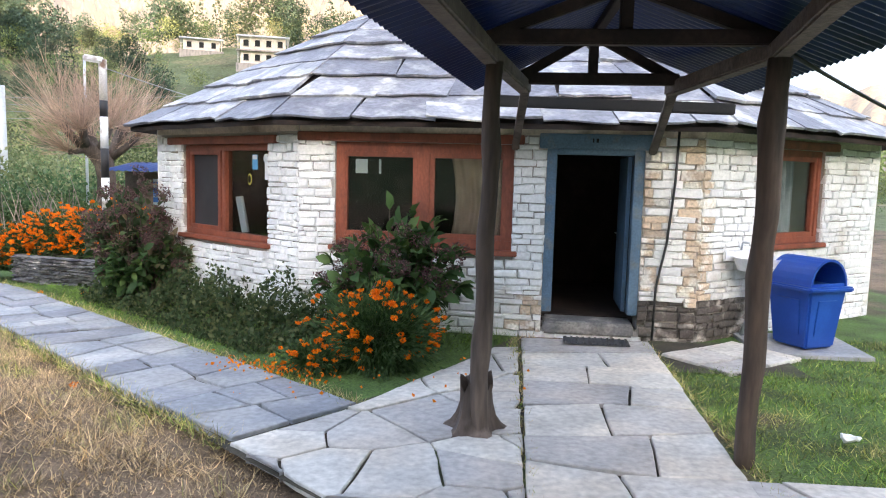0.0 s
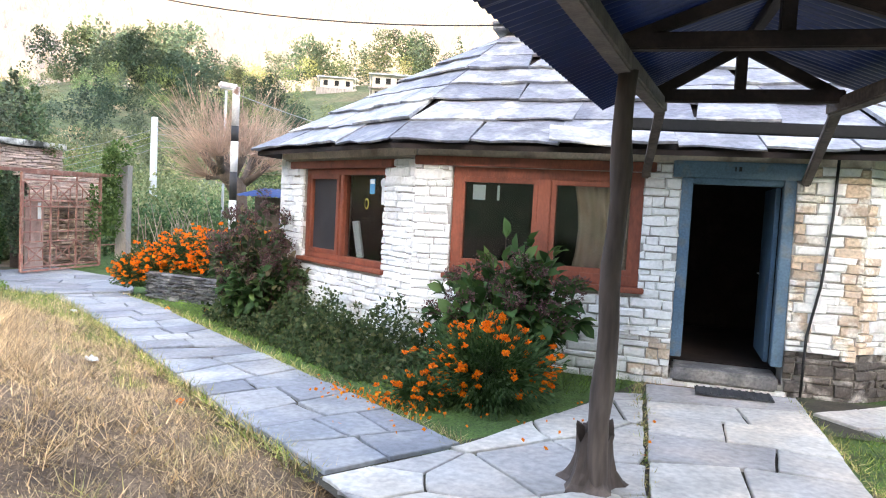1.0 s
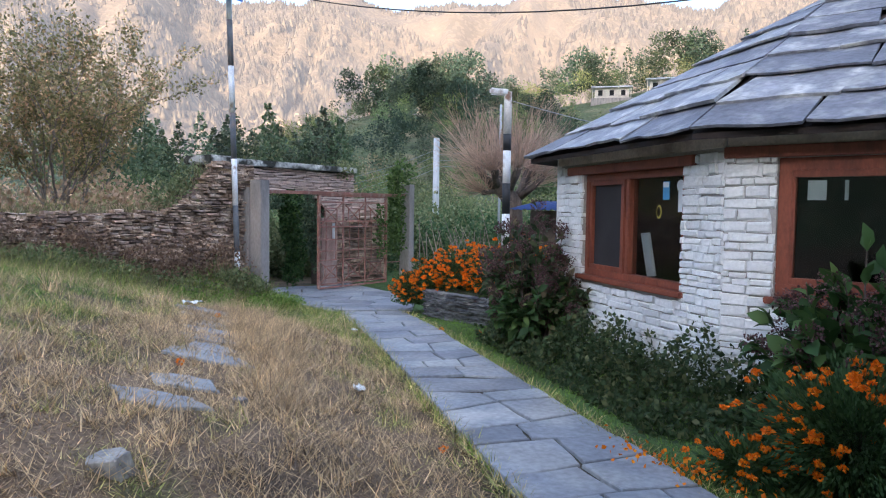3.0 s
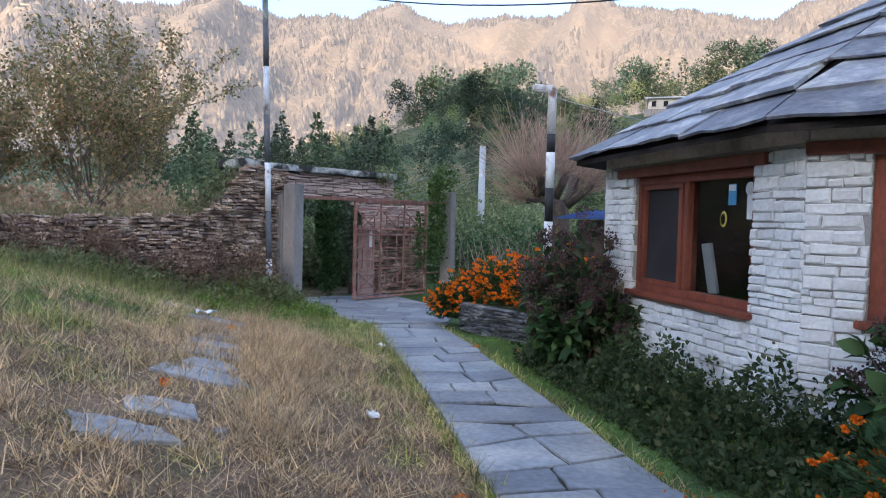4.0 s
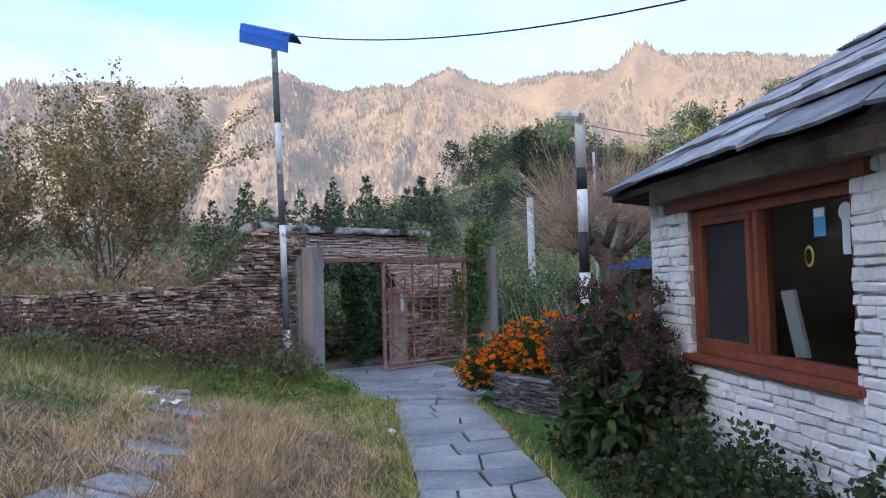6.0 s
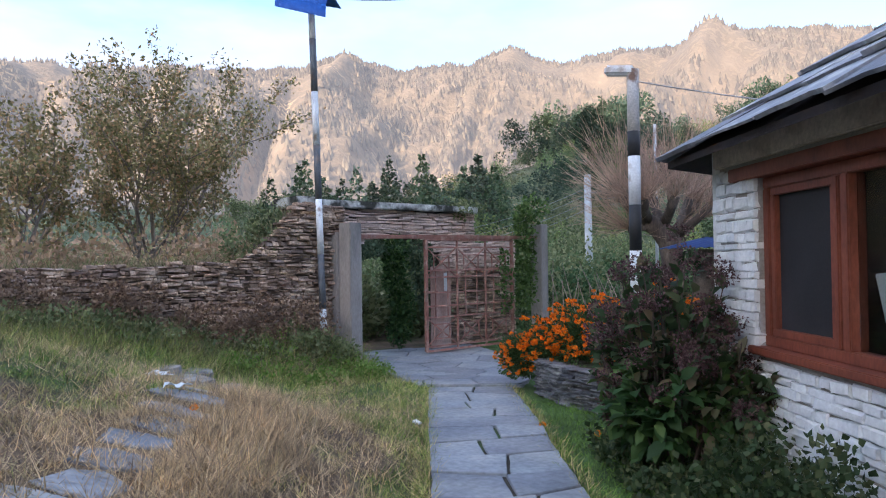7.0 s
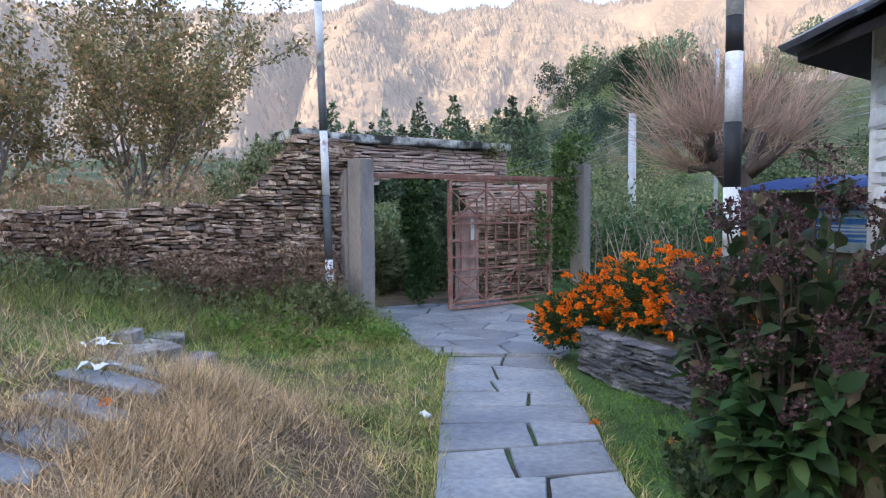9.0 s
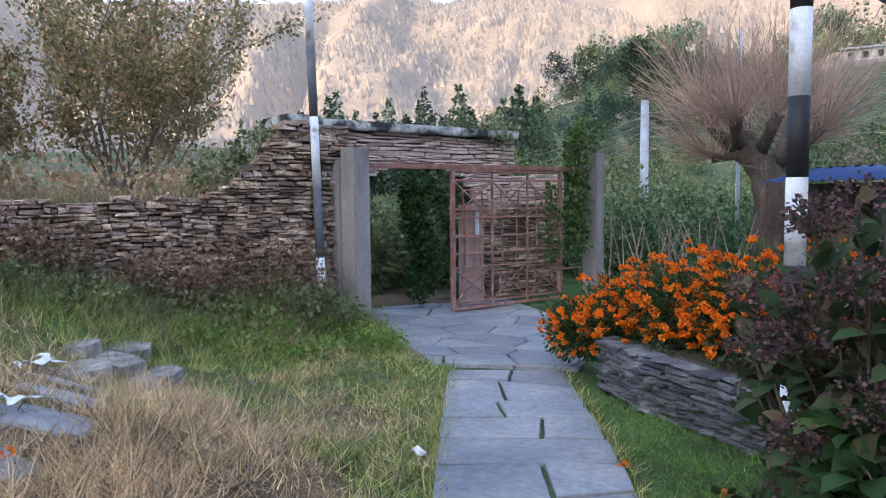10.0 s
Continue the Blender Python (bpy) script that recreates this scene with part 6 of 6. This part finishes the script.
shrubs("wall_weeds", [(x, y, ground_z(x, y) - 0.05, q, q * 0.9) for x, y, q in ((-10.8 + r.uniform(-.1, .5), r.uniform(4.5, 12.1), r.uniform(.14, .32)) for _ in range(80))], L_shrub, 170, (0.04, 0.09), 49, "leafy weeds at the foot of the boundary wall")
shrubs("wall_weeds", [(x, y, ground_z(x, y) + z, q, q * 1.1) for x, y, z, q in ((-10.95 + r.uniform(-.05, .35), r.uniform(4.0, 11.9), r.uniform(0.0, 0.55), r.uniform(.10, .26)) for _ in range(95))], L_weed, 90, (0.03, 0.07), 57, "brown withered weeds against the boundary wall")
shrubs("wall_weeds", [(x, y, ground_z(x, y) - 0.03, q, q) for x, y, q in ((r.uniform(-10.7, -9.2), r.uniform(9.9, 12.2), r.uniform(.08, .2)) for _ in range(60))], L_wood_b2, 120, (0.03, 0.06), 58, "fresh green weeds below the flag pole")
# dead branches heaped beside the gate pillar
br = []
for i in range(60):
    x, y = r.uniform(-10.2, -8.2), r.uniform(16.2, 17.8)
    p = Vector((x, y, -0.2))
    d = Vector((r.uniform(-.7, .7), r.uniform(-.5, .5), r.uniform(.4, 1.3)))
    br.append(tube([p, p + d * 0.6 + Vector((r.uniform(-.1, .1), 0, 0)), p + d * r.uniform(0.9, 1.4)], [0.016, 0.011, 0.005], 5, cap=False))
v, f = join(br)
tagged(part("dead_branches", mesh_of("dead_branches", v, f, M_drytwig), None), "heap of grey dead branches beside the gate", "branches", kind="stuff")


# pollarded bare tree
bt = thing("bare_tree", (-8.2, 17.58, -0.2), "pollarded bare tree with thin reddish shoots on a crooked trunk", "tree")


def bt_at(side, depth, z):
    """A point by the tree: metres to its side along the fence line, metres behind it, height."""
    return Vector((-8.2 + 0.595 * side - 0.80 * depth, 17.58 + 0.80 * side + 0.60 * depth, z))


rod("trunk", [bt_at(0.05, 0, -0.3), bt_at(0.0, 0, 0.7), bt_at(0.0, 0, 1.3), bt_at(-0.06, 0, 1.68), bt_at(-0.28, 0, 1.92), bt_at(-0.5, 0, 2.05)], [0.25, 0.21, 0.20, 0.21, 0.17, 0.15], M_bark, bt, sides=12, rough=0.1)
knobs = []
for root, turns, rad in (((-0.45, 0, 2.0), ((-0.72, 0.05, 2.22), (-0.92, 0.1, 2.50)), 0.12), ((-0.45, 0, 2.02), ((-0.62, -0.3, 2.20), (-0.75, -0.6, 2.38)), 0.10), ((-0.35, 0, 1.96), ((-0.62, 0.0, 1.92), (-0.82, 0.05, 1.90)), 0.08),
                         ((-0.05, 0, 1.66), ((0.18, 0.1, 2.0), (0.40, 0.15, 2.45)), 0.12), ((0.05, 0.05, 1.75), ((0.35, 0.3, 2.1), (0.66, 0.5, 2.4)), 0.10), ((-0.2, 0, 1.86), ((-0.12, 0.4, 2.2), (-0.15, 0.7, 2.6)), 0.11),
                         ((-0.2, 0, 1.9), ((-0.16, -0.25, 2.2), (-0.12, -0.45, 2.45)), 0.10), ((0.1, 0, 1.8), ((0.38, -0.2, 2.05), (0.58, -0.3, 2.3)), 0.09)):
    pts = [bt_at(*root), bt_at(*turns[0]), bt_at(*turns[1])]
    rod("limb", pts, [rad, rad * 0.8, rad * 0.85], M_bark, bt, sides=8, rough=0.18)
    knobs += [pts[2], pts[2], pts[1].lerp(pts[2], .6), pts[1]]
sh = []
heart = bt_at(-0.12, 0.05, 1.75)
for i in range(640):
    kx = r.choice(knobs)
    away = (kx - heart).normalized()
    d = (away * 0.75 + Vector((r.gauss(0, .55), r.gauss(0, .55), r.gauss(0.36, .50)))).normalized()
    if d.z < -0.35:
        d.z *= -0.5
    L = r.uniform(0.55, 1.45) * (0.75 + 0.45 * max(d.z, 0))
    m1 = kx + d * L * 0.5 + Vector((r.uniform(-.05, .05), r.uniform(-.05, .05), 0.02))
    tip = kx + d * L + Vector((0, 0, 0.10))
    sh.append(tube([kx, m1, tip], [0.0075, 0.005, 0.002], 3, cap=False))
    for _ in range(3):
        b0 = m1.lerp(tip, r.uniform(-.3, .6))
        e = (d + Vector((r.gauss(0, .35), r.gauss(0, .35), r.gauss(.05, .3)))).normalized()
        sh.append(tube([b0, b0 + e * L * r.uniform(.25, .5)], [0.004, 0.0015], 3, cap=False))
v, f = join(sh)
tagged(part("brushwood", mesh_of("brushwood", v, f, M_twig), None, bt, "thin bare reddish shoots"), kind="stuff")


def leafy_tree(name, base, height, spread, stems, leaves, seed, mat, size, label, upright=1.0):
    """A tree of forking limbs whose outer twigs carry small leaves."""
    q = random.Random(seed)
    ob = thing(name, base, label, "tree")
    woods, lv = [], []

    def grow(p, d, L, rad, level):
        k1 = p + d * L * 0.5 + Vector((q.uniform(-.06, .06), q.uniform(-.06, .06), 0)) * L
        k2 = k1 + (d + Vector((q.uniform(-.2, .2), q.uniform(-.2, .2), 0.12))).normalized() * L * 0.5
        woods.append(tube([p, k1, k2], [rad, rad * .8, rad * .6], 6 if level < 2 else 4, cap=False))
        if level >= 2:
            for _ in range(leaves):
                t = q.uniform(0.1, 1.1)
                lv.append(tuple(p.lerp(k2, t) + Vector((q.gauss(0, .09), q.gauss(0, .09), q.gauss(0, .09))) * spread * 0.55))
        if level < 3:
            for _ in range(3 if level else 4):
                nd = (d * upright + Vector((q.gauss(0, .6), q.gauss(0, .6), q.uniform(-.1, .5)))).normalized()
                grow(k2 if q.random() < .6 else k1, nd, L * q.uniform(.55, .75), rad * 0.55, level + 1)
    for s in range(stems):
        a = 2 * math.pi * s / stems + q.uniform(-.4, .4)
        d = Vector((math.cos(a) * 0.42 * spread / height * 2, math.sin(a) * 0.42 * spread / height * 2, 1)).normalized()
        grow(Vector(base) + Vector((math.cos(a) * .12, math.sin(a) * .12, -0.1)), d, height * 0.40, 0.034 if stems > 1 else 0.12, 0)
    v, f = join(woods)
    part("trunk", mesh_of("trunk", v, f, M_drytwig), None, ob)
    leaf_part("crown", [leaf_arrays(np.array(lv), size, (0.22, 0.36), 0.0, None, 0.35, 0.3, seed)], mat, ob)
    return ob


leafy_tree("small_tree", (-15.3, 10.7, 0.5), 5.5, 1.9, 8, 52, 51, L_tree, (0.05, 0.105), "many-stemmed tree with sparse browning leaves behind the wall")
leafy_tree("small_tree", (-14.6, 8.0, 0.7), 3.9, 1.8, 5, 40, 52, L_tree, (0.05, 0.105), "smaller browning tree behind the wall")


# houses up on the hill
def hill_house(x, y, w, d, floors, turn, label):
    z = land(x, y)
    ob = thing("hill_house", (x, y, z), label, "house", "houses on the hill", local=True)
    ob.matrix_basis = pose(x, y, z, 0, 0, turn)
    part("plinth", box_bm((w + 1.6, d + 1.8, 3.0), pose(0, 0, -1.45)), M_concrete, ob, "stone terrace wall under the house")
    for k in range(floors):
        part("wall", box_bm((w, d, 2.4), pose(0, 0, 1.2 + 2.7 * k)), M_hillwall, ob)
        slab = part("roof" if k == floors - 1 else "floor_slab", box_bm((w + 1.5, d + 1.6, 0.28), pose(0, 0, 2.55 + 2.7 * k)), M_grey_pole if k == floors - 1 else M_concrete, ob, bevel=0.03)
        n = int(w / 1.9)
        for i in range(n):
            x0 = -w / 2 + w * (i + 0.5) / n
            win = part("window", box_bm((0.95, 0.1, 1.15), pose(x0, -d / 2 - 0.03, 1.3 + 2.7 * k)), M_dark, ob)
            part("sill", box_bm((1.15, 0.2, 0.1), pose(x0, -d / 2 - 0.08, 0.66 + 2.7 * k)), M_concrete, win)
        for i in range(n + 1):
            part("balcony_post", box_bm((0.14, 0.14, 2.4), pose(-w / 2 - 0.4 + (w + 0.8) * i / n, -d / 2 - 0.6, 1.2 + 2.7 * k)), M_hillwall, ob)
    return ob


def site(az, slope):
    """The spot on the hillside that lies on that bearing and slope from the doorway side of the lawn."""
    for rr in range(70, 180):
        x, y = 0.75 - math.sin(radians(az)) * rr, 1.96 + math.cos(radians(az)) * rr
        if land(x, y) >= 1.6 + slope * rr:
            break
    return x, y


SITES = [(23.2, site(23.2, 0.150)), (18.7, site(18.7, 0.136))]
hill_house(*SITES[0][1], 7.5, 5, 1, 23, "low pale house with a tin roof among trees on the hill")
hill_house(*SITES[1][1], 8.5, 6, 2, 18, "two-storey pale house among trees on the hill")


def blocks_house(x, y, h):
    """Trees keep off the terraces in front of the houses."""
    az, rr = math.degrees(math.atan2(0.75 - x, y - 1.96)), math.hypot(x - 0.75, y - 1.96)
    return any(abs(az - a) < 2.8 and rr < math.hypot(p[0] - 0.75, p[1] - 1.96) + 6 and (land(x, y) + h - 1.6) / rr > t - 0.006 for (a, p), t in zip(SITES, (0.150, 0.136)))


# woods on the hill
def conifer_arrays(h, g):
    pts, out = [], []
    for k in range(11):
        t = 0.12 + 0.86 * k / 10
        rad = h * 0.22 * (1 - t) ** 0.9 * g.uniform(.75, 1.2) + 0.03 * h * (1 - t)
        m = max(6, int(48 * (1 - t) + 8))
        a = g.uniform(0, 2 * np.pi, m)
        rr = rad * g.uniform(.35, 1.0, m)
        pts.append(np.stack([np.cos(a) * rr, np.sin(a) * rr, np.full(m, t * h) + g.normal(0, .02 * h, m)], axis=1))
        out.append(np.stack([np.cos(a), np.sin(a), np.full(m, -.25)], axis=1))
    return np.concatenate(pts), np.concatenate(out)


def pine_arrays(h, g):
    """A nearer conifer: many drooping sprays in tiers."""
    a = [conifer_arrays(h, g) for _ in range(5)]
    return np.concatenate([p * [1.5, 1.5, 1] for p, o in a]), np.concatenate([o for p, o in a])


def broad_arrays(h, g):
    pts, out = [], []
    for k in range(9):
        c = np.array([g.normal(0, .19 * h), g.normal(0, .19 * h), h * g.uniform(.25, .82)])
        p, n = blob(95, c, (h * .20, h * .20, h * .16), g, .7)
        pts.append(p)
        out.append(n)
    return np.concatenate(pts), np.concatenate(out)


def dome_arrays(h, g):
    """A round-headed pine: clumps piled into a broad uneven dome on a hidden stem."""
    pts, out = [], []
    wide = g.uniform(.24, .36)
    for k in range(16):
        t = g.uniform(0, 1)
        a, q = g.uniform(0, 2 * np.pi), math.sqrt(g.uniform(0, 1)) * wide * h * math.sqrt(max(0.08, 1 - t * t))
        p, n = blob(70, (math.cos(a) * q, math.sin(a) * q, h * (0.30 + 0.62 * t)), (h * .13, h * .13, h * .085), g, .6)
        pts.append(p)
        out.append(n)
    return np.concatenate(pts), np.concatenate(out)


def wood(name, spots, maker, mat, size, seed, label):
    g = np.random.default_rng(seed)
    arr, tones = [], []
    for i, (x, y, z, h) in enumerate(spots):
        p, o = maker(h, g)
        arr.append(leaf_arrays(p + np.array([x, y, z]), (size[0] * h, size[1] * h), (0.3, 0.45), 0.1, o * 0.8, 0, 0.2, seed * 900 + i))
        q = g.uniform(0.55, 1.35)
        tint = np.array([q * g.uniform(0.9, 1.15), q, q * g.uniform(0.85, 1.1), 1.0], dtype=np.float32)
        tones.append(np.tile(tint, (len(arr[-1][0]), 1)))
    ob = leaf_part(name, arr, mat, None, kind="stuff")
    ob.data.attributes.new("tone", "FLOAT_COLOR", "POINT").data.foreach_set("color", np.concatenate(tones).ravel())
    return tagged(ob, label, "woods")


r = random.Random(61)
con, pine, kinds = [], [], [[], [], [], [], []]
for _ in range(760):
    az = r.uniform(-35, 68)
    rr = r.uniform(34, 190)
    x, y = C0.x - math.sin(radians(az)) * rr, C0.y + math.cos(radians(az)) * rr
    tall = r.uniform(1.6, 4.6) * (0.7 + rr / 150)
    if blocks_house(x, y, tall):
        tall *= 0.42
    if noise.noise(Vector((x * .03, y * .03, 0))) < -0.22 or blocks_house(x, y, tall):
        continue
    pick = noise.noise(Vector((x * .05, y * .05, 7))) * 2.2 + 2 + r.gauss(0, 1.1)
    kinds[min(max(int(pick), 0), 4)].append((x, y, land(x, y) - 0.3, tall))
for az0, az1, r0, r1, h0, h1, m in ((8, 46, 160, 192, 8.0, 15.0, 52), (34, 42, 155, 188, 10.0, 17.0, 24), (20, 44, 90, 150, 5.0, 9.0, 40)):
    for _ in range(m):
        az, rr = r.uniform(az0, az1), r.uniform(r0, r1)
        x, y = C0.x - math.sin(radians(az)) * rr, C0.y + math.cos(radians(az)) * rr
        if not blocks_house(x, y, 9):
            con.append((x, y, land(x, y) - 0.3, r.uniform(h0, h1)))
for az0, az1, r0, r1, h0, h1, m in ((45, 66, 50, 85, 5.0, 9.5, 36), (44, 63, 46, 64, 5.0, 9.0, 46)):
    for _ in range(m):
        az, rr = r.uniform(az0, az1), r.uniform(r0, r1)
        x, y = C0.x - math.sin(radians(az)) * rr, C0.y + math.cos(radians(az)) * rr
        pine.append((x, y, land(x, y) - 0.3, r.uniform(h0, h1)))
wood("pine_wood", con[::3], conifer_arrays, L_wood_d, (0.035, 0.065), 71, "dark conifers along the hill")
wood("pine_wood", con[1::3] + con[2::3], dome_arrays, L_wood_d, (0.025, 0.05), 72, "round-headed dark pines along the hill crest")
wood("pine_wood", pine, pine_arrays, L_wood_e, (0.020, 0.042), 74, "dark conifers beyond the gate")
for k, (mat, words) in enumerate(((L_wood_a, "dark broad-leaved trees on the hillside"), (L_wood_f, "green broad-leaved trees on the hillside"), (L_wood_g, "pale green trees on the hillside"), (L_wood_b, "bright yellow-green trees on the hillside"), (L_wood_c, "olive-brown trees on the hillside"))):
    wood("hill_wood", kinds[k], broad_arrays, mat, (0.028, 0.055), 80 + k, words)


# the forest of the great ridge: thin cones, far off
g = np.random.default_rng(91)
tv, tf = [], []
ring = np.array([(math.cos(k * 1.2566), math.sin(k * 1.2566), 0.0) for k in range(5)])
while len(tv) < 26000:
    az, rr = g.uniform(-8, 106), math.sqrt(g.uniform(430 ** 2, 1500 ** 2))
    a0 = radians(az)
    u, w = -math.sin(a0) * rr, math.cos(a0) * rr
    if noise.noise(Vector((u * .004, w * .004, 4))) < -0.28 - 0.3 * smooth(1350, 1450, rr):
        continue
    h = g.uniform(6, 13)
    foot = np.array([C0.x + u, C0.y + w, far_z(rr, az) - 2.5])
    o = len(tv) * 6
    tv.append(np.concatenate([ring * h * g.uniform(.22, .36), [[0, 0, h]]]) + foot)
    tf += [(o + k, o + (k + 1) % 5, o + 5) for k in range(5)]
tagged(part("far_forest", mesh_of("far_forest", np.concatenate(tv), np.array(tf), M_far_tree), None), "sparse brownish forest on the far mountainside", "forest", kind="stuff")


# ---- stones and bricks ----
def pick_f2(u, z):
    if (3.57 < u < 3.72 and z > 0.5) or (3.98 < u < 4.14 and z > 0.35):
        return worn_bricks
    if u > 3.56 and z < 0.42:
        return damp_bricks
    if u > 2.3 and u < 2.6 and z < 0.4 and noise.noise(Vector((u * 9, z * 15, 2))) > 0.05:
        return worn_bricks
    return white_bricks


def rest(me):
    m = me.materials[0]
    return M_white if m.name == M_white_o.name else M_drystone_i if m.name == M_drystone.name else m


lay_stones(f1, 0.0, f1.L, -0.15, 2.02, H1 + [(0.30, 2.62, 1.90, 2.0)], (0.09, 0.30), (0.045, 0.11), (0.0, 0.018), 0.006, lambda u, z: white_bricks, "brick", house, 150, rest, seed=3)
lay_stones(f2, 0.0, f2.L, -0.10, 2.02, H2 + [(0.0, 2.37, 1.93, 2.03), (2.52, 3.64, 1.9, 2.05)], (0.09, 0.32), (0.045, 0.11), (0.0, 0.018), 0.006, pick_f2, "brick", house, 150, rest, seed=4, near=lambda u, z: u > 2.2)
lay_stones(f3, 0.0, f3.L, -0.10, 2.02, H3 + [(1.1, 2.5, 1.98, 2.08)], (0.09, 0.30), (0.045, 0.11), (0.0, 0.018), 0.004, lambda u, z: damp_bricks if z < 0.42 and u < 0.8 else worn_bricks if u < 0.12 and z < 1.7 else white_bricks, "brick", house, 0, rest, seed=5)
lay_stones(bw, 0.0, 9.45, -0.2, 2.35, [], (0.06, 0.28), (0.024, 0.072), (-0.02, 0.05), 0.004, lambda u, z: stones, "stone", boundary, 300, rest, top=wall_top, seed=6, near=lambda u, z: u > 6.3, thick=0.16, wobble=0.10)
holes = [(1.0 + i * 0.2, 1.2 + i * 0.2, -1.0, min(arch_top(1.1 + i * 0.2), 2.2)) for i in range(11)]
lay_stones(af, 0.0, 5.3, -0.6, 2.33, holes + [(4.12, 9.0, 1.76, 3.0)], (0.16, 0.60), (0.028, 0.075), (0.0, 0.04), 0.006, lambda u, z: pale_stones if z > 1.2 else stones, "stone", arch, 300, rest, seed=8, thick=0.16, wobble=0.05)
slate_stones = [stone_mesh("stone", 160 + s, M_slate_wall, 0.2, 0.14) for s in range(8)]
for f in bf:
    lay_stones(f, 0.0, f.L, -0.2, 0.22, [], (0.09, 0.30), (0.022, 0.05), (0.0, 0.05), 0.006, lambda u, z: slate_stones, "stone", bed, 140, rest, seed=9, thick=0.16)
